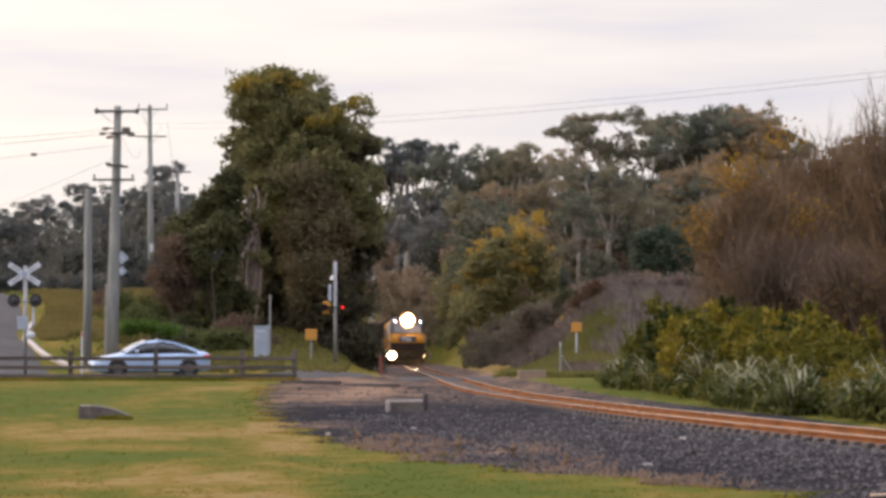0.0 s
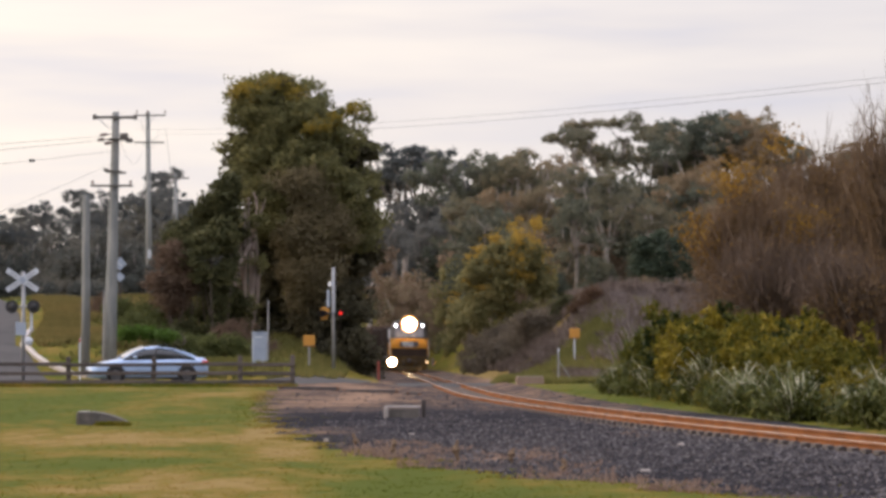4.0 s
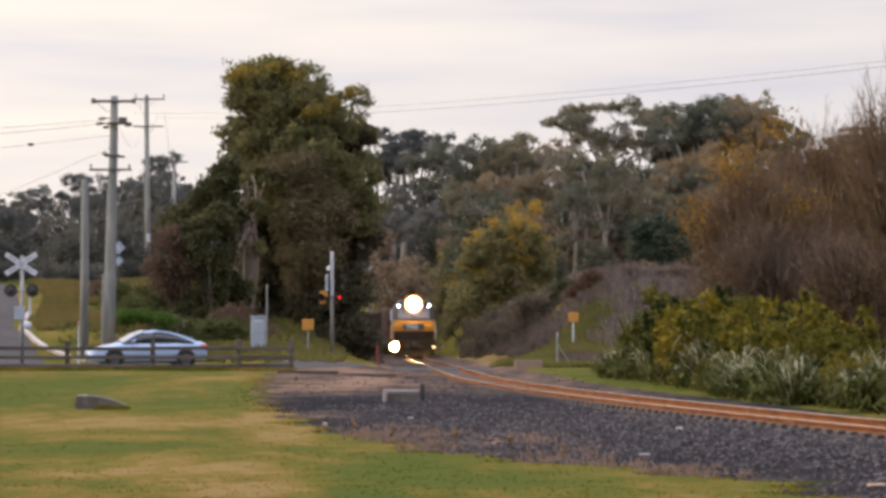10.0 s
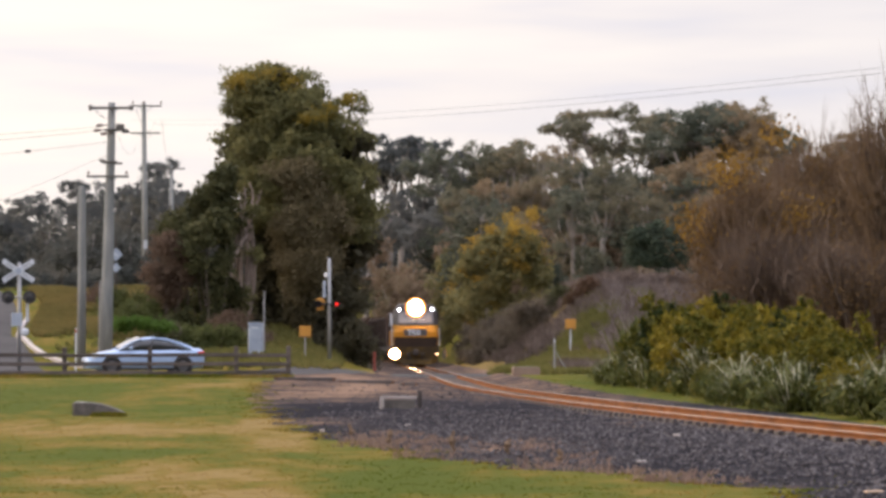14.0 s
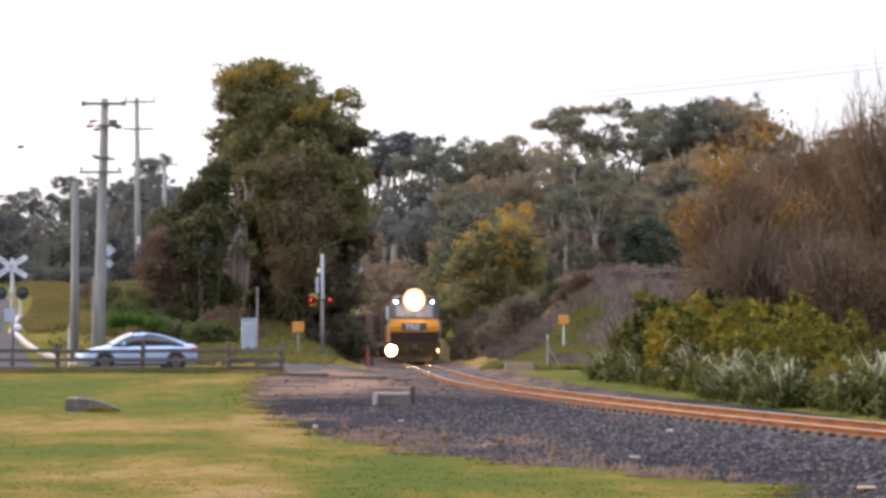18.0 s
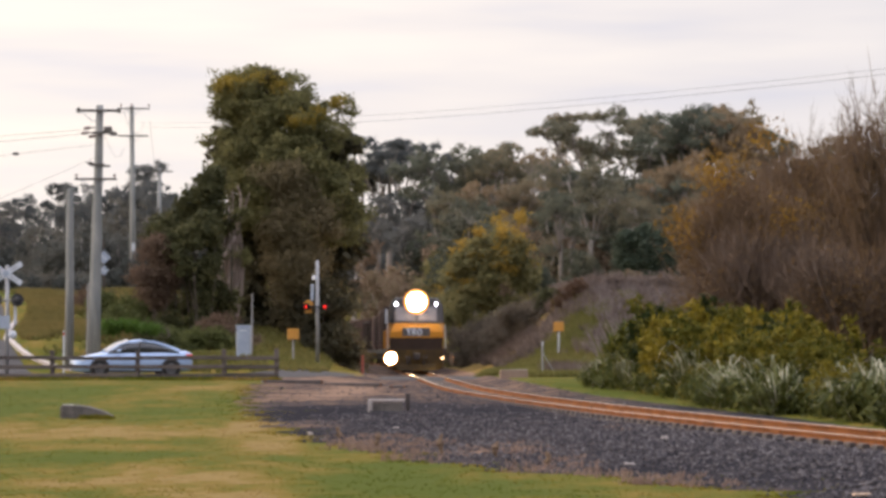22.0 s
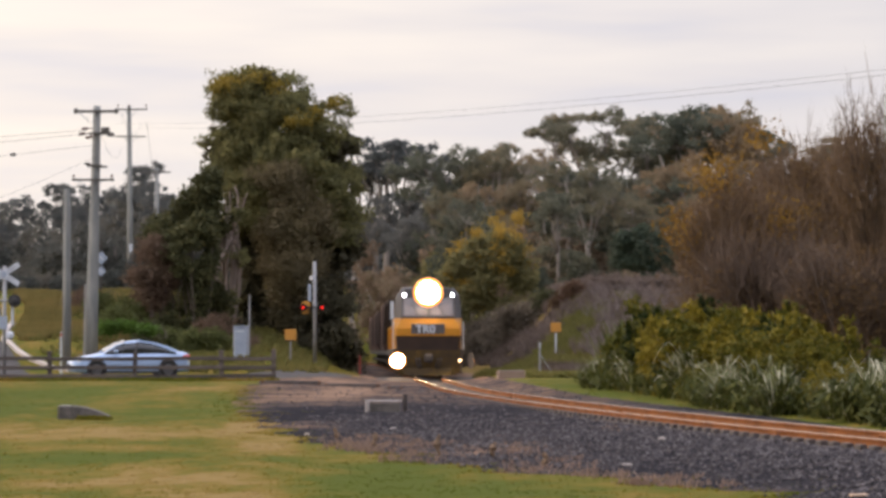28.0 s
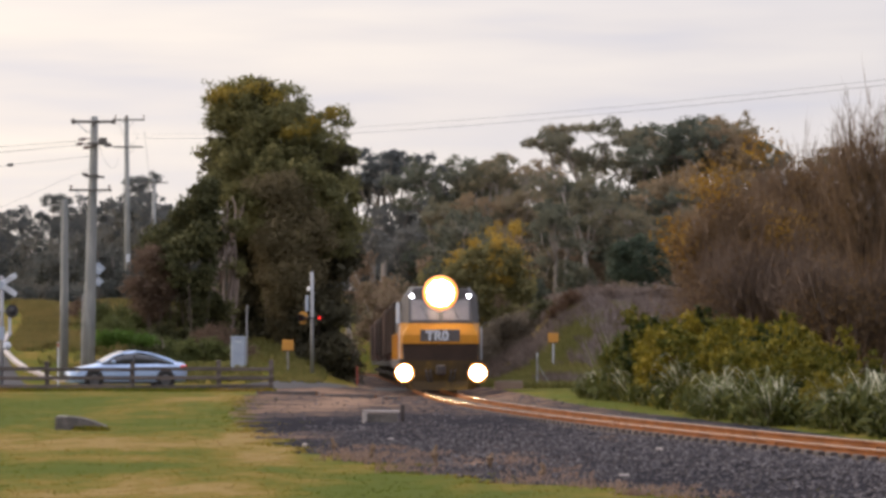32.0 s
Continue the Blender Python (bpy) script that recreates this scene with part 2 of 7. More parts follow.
M_TRUNK = surface("pale_twisted_bark", [(0.085, 0.064, 0.053), (0.19, 0.148, 0.124), (0.34, 0.27, 0.23)], 0.95, scale=1.2, fine=14, stretch=(3, 3, 0.6), bump=0.7)
M_BARK = surface("dark_stem_bark", [(0.036, 0.028, 0.023), (0.070, 0.054, 0.044), (0.115, 0.090, 0.075)], 0.95, scale=1.2, fine=14, stretch=(3, 3, 0.6), bump=0.7)
M_GUMBARK = surface("pale_gum_bark", [(0.11, 0.092, 0.082), (0.18, 0.158, 0.142), (0.27, 0.245, 0.225)], 0.9, scale=0.5, fine=8, stretch=(3, 3, 0.5), bump=0.3, each=0.2)
M_WILLOWBARK = surface("brown_willow_bark", [(0.042, 0.028, 0.020), (0.070, 0.048, 0.032)], 0.9, scale=1, fine=10)
# one twig brown in a lit and a dim copy: light put into colour
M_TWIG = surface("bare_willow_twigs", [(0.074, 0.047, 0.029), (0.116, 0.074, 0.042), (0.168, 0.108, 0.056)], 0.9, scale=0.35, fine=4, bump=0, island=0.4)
M_DIMTWIG = surface("dim_willow_twigs", [(0.044, 0.028, 0.018), (0.070, 0.044, 0.027), (0.104, 0.066, 0.040)], 0.9, scale=0.35, fine=4, bump=0, island=0.4)
M_IVY = foliage("dark_ivy_leaves", [(0.060, 0.064, 0.030), (0.110, 0.110, 0.048), (0.166, 0.155, 0.064), (0.23, 0.196, 0.074)], translucent=0.38)
# darker copy of the ivy leaves: shade under the crown put into colour
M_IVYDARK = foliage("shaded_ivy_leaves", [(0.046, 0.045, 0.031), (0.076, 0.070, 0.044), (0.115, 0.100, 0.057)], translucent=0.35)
# golden copy of the ivy leaves: sunlight on the treetop put into colour
M_IVYGOLD = foliage("golden_top_leaves", [(0.10, 0.088, 0.024), (0.21, 0.158, 0.030), (0.34, 0.235, 0.042)])
M_LAUREL = foliage("dark_laurel_leaves", [(0.028, 0.032, 0.015), (0.057, 0.060, 0.026), (0.107, 0.099, 0.040)], translucent=0.3)
M_SHRUB = foliage("shrub_leaves", [(0.042, 0.052, 0.020), (0.080, 0.092, 0.030), (0.132, 0.134, 0.048)], translucent=0.35)
M_BROWNSHRUB = foliage("brown_shrub_leaves", [(0.064, 0.043, 0.032), (0.110, 0.075, 0.054), (0.152, 0.112, 0.078)])
M_WATTLE = foliage("wattle_leaves", [(0.094, 0.096, 0.046), (0.160, 0.148, 0.066), (0.24, 0.20, 0.084)], translucent=0.42)
M_WATTLEGOLD = foliage("wattle_blossom", [(0.17, 0.118, 0.030), (0.30, 0.200, 0.040), (0.43, 0.285, 0.054)])
# gum leaves lightened and greyed: haze over the hill put into their colour
M_GUMLEAF = foliage("gum_leaves", [(0.088, 0.100, 0.077), (0.134, 0.133, 0.097), (0.180, 0.160, 0.106), (0.222, 0.165, 0.104)], translucent=0.5, scale=0.35, each=0.8)
M_GUMFAR = foliage("haze_tinted_gum_leaves", [(0.072, 0.080, 0.083), (0.098, 0.104, 0.103), (0.128, 0.127, 0.118)], translucent=0.45, scale=0.3, each=0.4)
M_HEDGE = foliage("hedge_leaves", [(0.013, 0.021, 0.004), (0.045, 0.050, 0.006), (0.104, 0.090, 0.009), (0.180, 0.137, 0.014)], scale=0.9, each=0.5, translucent=0.22)
M_FLAX = surface("flax_blades", [(0.020, 0.028, 0.006), (0.052, 0.060, 0.012), (0.115, 0.112, 0.024)], rough=0.7, scale=0.8, fine=6.0, bump=0.0, island=0.5, translucent=0.2, shine=0.2)
# pale strap leaves stand in for sky highlights on the flax
M_FLAXGLINT = foliage("highlight_flax_blades", [(0.13, 0.14, 0.085), (0.32, 0.315, 0.22), (0.62, 0.58, 0.44)], scale=0.8, island=0.5)
M_GOLDLEAF = foliage("autumn_leaves", [(0.13, 0.076, 0.018), (0.23, 0.130, 0.024), (0.33, 0.20, 0.034)])
# the far bushes carry haze in their leaf colour too
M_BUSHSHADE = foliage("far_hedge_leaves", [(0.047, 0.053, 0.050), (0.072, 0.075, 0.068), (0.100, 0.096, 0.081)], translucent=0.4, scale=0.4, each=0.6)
M_BUSHFAR = foliage("dull_bush_leaves", [(0.065, 0.074, 0.056), (0.114, 0.110, 0.074), (0.168, 0.139, 0.087), (0.179, 0.130, 0.090)], translucent=0.45, scale=0.4, each=0.9)
M_WEED = foliage("dry_weeds", [(0.13, 0.088, 0.070), (0.20, 0.140, 0.110), (0.27, 0.20, 0.16)])
M_BANKGRASS = foliage("bank_grass", [(0.070, 0.079, 0.022), (0.122, 0.118, 0.035), (0.204, 0.161, 0.060)], scale=0.16, island=0.2)
M_TAWNY = foliage("tawny_grass", [(0.084, 0.084, 0.028), (0.156, 0.126, 0.044), (0.230, 0.158, 0.066)], scale=0.3)
M_DRYSTEM = foliage("grey_violet_dry_stems", [(0.106, 0.088, 0.085), (0.175, 0.145, 0.140), (0.275, 0.225, 0.213)], scale=0.3, island=0.3)
M_IVYBROWN = foliage("brown_creeper_leaves", [(0.094, 0.081, 0.048), (0.149, 0.124, 0.071), (0.202, 0.163, 0.090)], translucent=0.38)
M_SCRUBMIX = foliage("mixed_scrub_leaves", [(0.050, 0.041, 0.030), (0.103, 0.085, 0.063), (0.168, 0.140, 0.105)], scale=0.6)
M_DRYBANK = foliage("dry_bank_growth", [(0.048, 0.038, 0.033), (0.092, 0.072, 0.062), (0.150, 0.118, 0.100), (0.24, 0.186, 0.156)], scale=0.30, island=0.3)


# ---- mesh helpers ----
class Solid:
    """Gathers vertices and faces of one mesh."""

    def __init__(self):
        self.v, self.f = [], []

    def box(self, c, s, m=None):
        n = len(self.v)
        for dx in (-0.5, 0.5):
            for dy in (-0.5, 0.5):
                for dz in (-0.5, 0.5):
                    p = Vector((dx * s[0], dy * s[1], dz * s[2]))
                    p = (m @ p if m else p) + Vector(c)
                    self.v.append(tuple(p))
        self.f += [tuple(n + i for i in q) for q in ((0, 1, 3, 2), (4, 6, 7, 5), (0, 4, 5, 1), (2, 3, 7, 6), (0, 2, 6, 4), (1, 5, 7, 3))]
        return self

    def slab(self, c, s, b=0.02):
        """A box with its edges cut off by b."""
        n = len(self.v)
        hx, hy, hz = (k / 2 for k in s)
        b = min(b, hx * 0.9, hy * 0.9, hz * 0.9)
        idx = {}
        for sx in (-1, 1):
            for sy in (-1, 1):
                for sz in (-1, 1):
                    for ax, p in enumerate(((hx, hy - b, hz - b), (hx - b, hy, hz - b), (hx - b, hy - b, hz))):
                        idx[sx, sy, sz, ax] = len(self.v)
                        self.v.append((c[0] + sx * p[0], c[1] + sy * p[1], c[2] + sz * p[2]))
        S = (-1, 1)
        for s_ in S:
            self.f.append(tuple(idx[s_, a, b_, 0] for a, b_ in ((-1, -1), (-1, 1), (1, 1), (1, -1))))
            self.f.append(tuple(idx[a, s_, b_, 1] for a, b_ in ((-1, -1), (-1, 1), (1, 1), (1, -1))))
            self.f.append(tuple(idx[a, b_, s_, 2] for a, b_ in ((-1, -1), (-1, 1), (1, 1), (1, -1))))
        for p in S:
            for q in S:
                self.f.append((idx[p, q, -1, 0], idx[p, q, 1, 0], idx[p, q, 1, 1], idx[p, q, -1, 1]))
                self.f.append((idx[p, -1, q, 0], idx[p, 1, q, 0], idx[p, 1, q, 2], idx[p, -1, q, 2]))
                self.f.append((idx[-1, p, q, 1], idx[1, p, q, 1], idx[1, p, q, 2], idx[-1, p, q, 2]))
                for r in S:
                    self.f.append((idx[p, q, r, 0], idx[p, q, r, 1], idx[p, q, r, 2]))
        return self

    def tube(self, pts, radii, n=8, caps=True):
        pts = [Vector(p) for p in pts]
        if isinstance(radii, (int, float)):
            radii = [radii] * len(pts)
        start = len(self.v)
        for i, p in enumerate(pts):
            d = (pts[min(i + 1, len(pts) - 1)] - pts[max(i - 1, 0)]).normalized()
            a = d.cross(Vector((0, 0, 1)) if abs(d.z) < 0.9 else Vector((1, 0, 0))).normalized()
            b = d.cross(a)
            for k in range(n):
                w = 2 * math.pi * k / n
                self.v.append(tuple(p + radii[i] * (math.cos(w) * a + math.sin(w) * b)))
        for i in range(len(pts) - 1):
            for k in range(n):
                q = start + i * n
                self.f.append((q + k, q + (k + 1) % n, q + n + (k + 1) % n, q + n + k))
        if caps:
            self.f.append(tuple(range(start + n - 1, start - 1, -1)))
            self.f.append(tuple(start + (len(pts) - 1) * n + k for k in range(n)))
        return self

    def loft(self, rings, closed=True, caps=True):
        """Rings of equal length, joined one to the next."""
        start, n = len(self.v), len(rings[0])
        for r in rings:
            self.v += [tuple(p) for p in r]
        for i in range(len(rings) - 1):
            for k in range(n if closed else n - 1):
                q = start + i * n
                self.f.append((q + k, q + (k + 1) % n, q + n + (k + 1) % n, q + n + k))
        if caps:
            self.f.append(tuple(range(start + n - 1, start - 1, -1)))
            self.f.append(tuple(start + (len(rings) - 1) * n + k for k in range(n)))
        return self

    def prism(self, outline, axis, lo, hi):
        """An outline of (a, b), drawn out along the axis x, y or z."""
        put = {"x": lambda a, b, h: (h, a, b), "y": lambda a, b, h: (a, h, b), "z": lambda a, b, h: (a, b, h)}[axis]
        return self.loft([[put(a, b, lo) for a, b in outline], [put(a, b, hi) for a, b in outline]])

    def disc(self, c, r, axis="y", depth=0.03, n=20, r2=None):
        put = {"x": (1, 0, 0), "y": (0, 1, 0), "z": (0, 0, 1)}[axis]
        c, d = Vector(c), Vector(put)
        return self.tube([c - d * depth / 2, c + d * depth / 2], [r, r2 if r2 is not None else r], n)

    def dome(self, c, r, axis, rise, n=18, rings=4):
        """A lens bulging along the axis vector."""
        c, d = Vector(c), Vector(axis).normalized()
        pts, rad = [], []
        for i in range(rings + 1):
            w = math.pi / 2 * i / rings
            pts.append(c + d * rise * math.sin(w))
            rad.append(max(r * math.cos(w), 0.002))
        return self.tube(pts, rad, n)

    def mesh(self, name, smooth=False):
        me = bpy.data.meshes.new(name)
        me.from_pydata(self.v, [], self.f)
        bm = bmesh.new()
        bm.from_mesh(me)
        bmesh.ops.recalc_face_normals(bm, faces=bm.faces)
        bm.to_mesh(me)
        bm.free()
        if smooth:
            me.polygons.foreach_set("use_smooth", [True] * len(me.polygons))
        return me


def part(name, solid, material, parent, label="", smooth=False):
    """One mesh under a thing or under a part."""
    me = solid if isinstance(solid, bpy.types.Mesh) else solid.mesh(name, smooth)
    if not me.materials:
        me.materials.append(material)
    ob = new(name, me)
    ob.parent = parent
    return tagged(ob, label)


def thing(name, m, label, category, group="", kind=""):
    """An empty at the thing's base, which parents its parts."""
    ob = new(name)
    ob.matrix_basis = m
    ob.empty_display_size = 0.2
    return tagged(ob, label, category, group, kind)


def whole(name, solid, material, label, category, kind="", m=None, smooth=False):
    me = solid if isinstance(solid, bpy.types.Mesh) else solid.mesh(name, smooth)
    if not me.materials:
        me.materials.append(material)
    ob = new(name, me)
    if m:
        ob.matrix_basis = m
    return tagged(ob, label, category, "", kind)


def sheet_mesh(name, verts, faces, smooth=True):
    """A large mesh straight from arrays."""
    me = bpy.data.meshes.new(name)
    verts = np.asarray(verts, dtype=np.float32)
    faces = np.asarray(faces, dtype=np.int32)
    k = faces.shape[1]
    me.vertices.add(len(verts))
    me.vertices.foreach_set("co", verts.ravel())
    me.loops.add(faces.size)
    me.loops.foreach_set("vertex_index", faces.ravel())
    me.polygons.add(len(faces))
    me.polygons.foreach_set("loop_start", np.arange(0, faces.size, k, dtype=np.int32))
    me.polygons.foreach_set("use_smooth", np.full(len(faces), smooth))
    me.update(calc_edges=True)
    return me


# ---- the lie of the land ----
def ss(a, b, v):
    t = np.clip((np.asarray(v, dtype=float) - a) / (b - a), 0, 1)
    return t * t * (3 - 2 * t)


RAIL_TOP, GAUGE = 0.50, 1.067


def track_x(y):
    """The centre line of the railway: a long straight, a curve towards the viewer's right, and a slight one in the distance."""
    y = np.asarray(y, dtype=float)
    return 0.75 - 0.0245 * (y - 110) + 0.000826 * np.clip(110 - y, 0, None) ** 2 - 0.0012 * np.clip(y - 258, 0, None) ** 2


W_Y = [20, 32.6, 35.9, 38.0, 40.1, 41.7, 43.8, 48.2, 50.5, 53.5, 61.4, 73.9, 85.8, 100.0, 128, 135, 430]
W_D = [2.2, 3.77, 3.39, 3.81, 4.37, 5.18, 5.87, 6.1, 6.4, 6.7, 6.8, 6.75, 6.5, 6.3, 5.6, 2.9, 2.9]


def apron(y):
    """How far the ballast and gravel reach on the field's side of the track."""
    y = np.asarray(y, dtype=float)
    return np.interp(y, W_Y, W_D) + 0.25 * np.sin(y * 1.7) + 0.18 * np.sin(y * 4.1 + 1)


def shoulder(y):
    """How far the gravel reaches on the hedge's side."""
    return np.interp(y, [45, 66, 76, 86], [3.9, 3.8, 3.2, 2.7])


def ground_z(x, y):
    x, y = np.asarray(x, dtype=float), np.asarray(y, dtype=float)
    d = x - track_x(y)
    z = 0.55 * ss(15, 115, y)
    left = np.minimum(0.75 * ss(136, 147, y) + 0.10 * np.clip(y - 150, 0, None) + 0.75 * ss(11, 15.5, -d) * ss(129, 150, y), 3.95)
    z = z + ss(2.6, 7.5, -d) * left
    z = z + ss(2.6, 9.0, d) * 4.4 * ss(138, 174, y)
    z = z + ss(4, 12, np.abs(d)) * np.minimum(0.032 * np.clip(y - 250, 0, None), 12)
    wide = np.where((d < 0) & (y < 136), apron(y), shoulder(y) + 0.3)
    z = z + 0.05 * np.sin(x * 0.9 + 0.7 * np.sin(y * 0.31)) * np.sin(y * 0.23 + 1.3) * ss(wide + 0.3, wide + 3, np.abs(d))
    near = 1 - ss(wide - 1.3, wide - 0.15, np.abs(d))
    return z * (1 - near) + 0.12 * near


def gz(x, y):
    return float(ground_z(x, y))


# ---- ground, railway, roads ----
# where the meadow is parched and where it is lush: x, y, half-width, half-depth, how much
FIELD_PATCHES = [
    (-6.28, 97.4, 1.5, 5.2, 0.35), (-10.0, 92, 2.3, 9, -0.30), (-4.92, 80.4, 1.1, 6.1, -0.20), (-8.80, 72.4, 0.9, 6.7, -0.40), (-5.41, 71.0, 1.8, 5.5, -0.25),
    (-5.54, 56.5, 2.2, 4.7, 0.42), (-11.5, 76, 3.0, 22, -0.22), (-7.4, 47, 1.4, 6, -0.15), (-3.19, 60.5, 0.7, 6.7, 0.36), (-2.40, 50.3, 0.6, 3.3, 0.42), (-4.70, 46.4, 1.5, 2.0, -0.45), (-3.23, 39.8, 1.34, 2.4, 0.36),
    (-2.05, 35.4, 0.8, 2.0, 0.45), (-3.84, 34.5, 0.6, 1.4, 0.15), (-0.42, 38.7, 0.85, 4.9, -0.50), (-1.67, 44.4, 0.45, 1.9, -0.20), (0.71, 36.7, 0.7, 2.6, -0.35), (-0.82, 34.0, 0.34, 1.4, -0.50),
]
BANK_PATCHES = [(-14, 162, 16, 12, 0.06), (-22, 178, 14, 6, -0.5), (4.6, 118, 2.2, 22, -0.02), (4.5, 90, 1.5, 20, -0.10), (9, 158, 9, 32, 0.3), (4.4, 143, 1.6, 12, -0.2), (-3.4, 141, 2.5, 7, 0.25), (2.0, 190, 3.5, 40, 0.35)]
SOIL = [
    (-2.4, 90, 1.2, 10, 0.36), (-2.1, 101, 1.0, 6.2, 0.3), (-2.25, 59.8, 1.3, 2.0, 0.35), (0.92, 47.4, 1.1, 4.6, 0.42), (1.49, 41.0, 1.1, 2.6, 0.30),
    (3.08, 54.5, 0.5, 2.2, 0.45), (-2.4, 68.4, 1.6, 3.6, -0.3), (-1.66, 53.8, 1.08, 1.8, -0.2), (0.83, 42.7, 0.79, 0.9, -0.25), (3.5, 36.2, 0.49, 0.9, 0.4), (3.05, 156.5, 1.58, 22, 0.6),
    (-3.36, 122.1, 1.64, 9.7, 0.35), (-4.1, 73, 1.0, 10, 0.28), (-2.6, 52, 0.8, 4, 0.2),
]


def dryness(x, y):
    v = np.full(np.shape(x), 0.45)
    for cx, cy, rx, ry, k in FIELD_PATCHES + BANK_PATCHES:
        v = v + k * np.exp(-(((x - cx) / rx) ** 2 + ((y - cy) / ry) ** 2) * 1.4)
    d = x - track_x(y)
    v = v - 0.12 * ss(1.8, 2.8, d) * (1 - ss(5, 8, d)) * (1 - ss(126, 150, y))
    return np.clip(v, 0, 1)


def build_ground():
    xs = np.concatenate([[-3000, -1500, -700, -350, -200, -130, -90, -65], np.arange(-50, -12, 0.6), np.arange(-12, 10, 0.28), np.arange(10, 40.1, 0.6), [50, 65, 90, 130, 200, 350, 700, 1500, 3000]])
    ys = np.concatenate([[-3000, -1500, -700, -300, -120, -50, -20, 0], np.arange(10, 60, 0.4), np.arange(60, 230, 1.2), np.arange(232, 330, 4), np.arange(335, 700, 20), [750, 900, 1200, 1800, 3000, 4500]])
    X, Y = np.meshgrid(xs, ys)
    Z = ground_z(X, Y)
    v = np.stack([X, Y, Z], -1).reshape(-1, 3)
    w = len(xs)
    i = np.arange(len(ys) - 1)[:, None] * w + np.arange(w - 1)[None]
    f = np.stack([i, i + 1, i + w + 1, i + w], -1).reshape(-1, 4)
    me = sheet_mesh("ground", v, f)
    me.attributes.new("dry", "FLOAT", "POINT").data.foreach_set("value", dryness(v[:, 0], v[:, 1]).astype(np.float32))
    me.materials.append(M_GROUND)
    tagged(new("ground", me), "rough green and straw-coloured meadow grass", "ground", kind="structure")


build_ground()

def bed_z(x, y):
    """The top of the ballast and of the gravel beside it."""
    x, y = np.asarray(x, dtype=float), np.asarray(y, dtype=float)
    d = x - track_x(y)
    base = 0.55 * ss(15, 115, y)
    crown = RAIL_TOP - 0.152 + 0.05 * ss(62, 74, y)
    crown = np.where(np.abs(d) < 0.62, RAIL_TOP - 0.165, crown)
    w = apron(y)
    left = ss(0, 1, (d + w) / np.maximum(w - 1.5, 0.3))
    right = 1 - ss(1.5, 2.7, d)
    k = np.where(d < 0, left, right)
    lump = 0.018 * np.sin(x * 9.1 + y * 3.3) * np.sin(y * 5.7 - x * 2.1) * np.where(np.abs(d) < 0.6, 0.3, 1)
    return (base + 0.012) * (1 - k) + crown * k + lump


def build_ballast():
    ys = np.concatenate([np.arange(-40, 26, 3.0), np.arange(26, 75, 0.25), np.arange(75, 136.1, 0.5), np.arange(148, 430, 4.0)])
    us = np.concatenate([np.linspace(0, 1, 34), np.linspace(0, 1, 12)[1:]])
    rows = []
    for y in ys:
        c, w = float(track_x(y)), float(apron(y))
        d = np.concatenate([-w + (w - 1.0) * us[:34], -1.0 + (1.0 + float(shoulder(y))) * us[34:]])
        x = c + d
        z = bed_z(x, np.full_like(x, y))
        z[0] -= 0.06
        z[-1] -= 0.06
        rows.append(np.stack([x, np.full_like(x, y), z], -1))
    v = np.concatenate(rows)
    w = len(us)
    i = np.arange(len(ys) - 1)[:, None] * w + np.arange(w - 1)[None]
    f = np.stack([i, i + 1, i + w + 1, i + w], -1).reshape(-1, 4)
    me = sheet_mesh("ballast", v, f)
    soil = 0.22 + 0.26 * ss(70, 84, v[:, 1])
    for cx, cy, rx, ry, k in SOIL:
        soil += k * np.exp(-(((v[:, 0] - cx) / rx) ** 2 + ((v[:, 1] - cy) / ry) ** 2) * 1.4)
    me.attributes.new("dry", "FLOAT", "POINT").data.foreach_set("value", np.clip(soil, 0, 1).astype(np.float32))
    me.materials.append(M_BALLAST)
    tagged(new("ballast", me), "dark grey crushed stone ballast spread beside the track", "ballast", kind="structure")


build_ballast()

TRACK_YS = np.concatenate([np.arange(-40, 26, 4.0), np.arange(26, 120, 1.0), np.arange(120, 431, 3.0)])
track = thing("railway_track", pose(0, 0, 0), "single narrow-gauge track with rusty rails on dark ballast", "railway track", kind="structure")


def frame_at(y, off=0.0):
    """A point beside the centre line, and the way the track runs there."""
    e = 0.05
    s = float(track_x(y + e) - track_x(y - e)) / (2 * e)
    n = math.hypot(1, s)
    tx, ty = s / n, 1 / n
    return float(track_x(y)) + off * ty, y - off * tx, math.atan2(-tx, ty)


def rail(side):
    foot, web, head = [], [], []
    prof_side = [(-0.062, 0), (0.062, 0), (0.062, 0.012), (0.012, 0.03), (0.010, 0.095), (0.032, 0.108), (0.032, 0.132), (-0.032, 0.132), (-0.032, 0.108), (-0.010, 0.095), (-0.012, 0.03), (-0.062, 0.012)]
    prof_head = [(-0.031, 0.133), (0.031, 0.133), (0.027, 0.141), (-0.027, 0.141)]
    a, b = Solid(), Solid()
    for sol, prof in ((a, prof_side), (b, prof_head)):
        rings = []
        for y in TRACK_YS:
            x0, y0, w = frame_at(float(y), side * (GAUGE / 2 + 0.033))
            rings.append([(x0 + p * math.cos(w), y0 + p * math.sin(w), RAIL_TOP - 0.141 + q) for p, q in prof])
        sol.loft(rings)
    ob = part("rail", a, M_RUST, track, "rust-brown steel rail")
    part("rail_head", b, M_RAILTOP, ob, "worn bright running surface")
    return ob


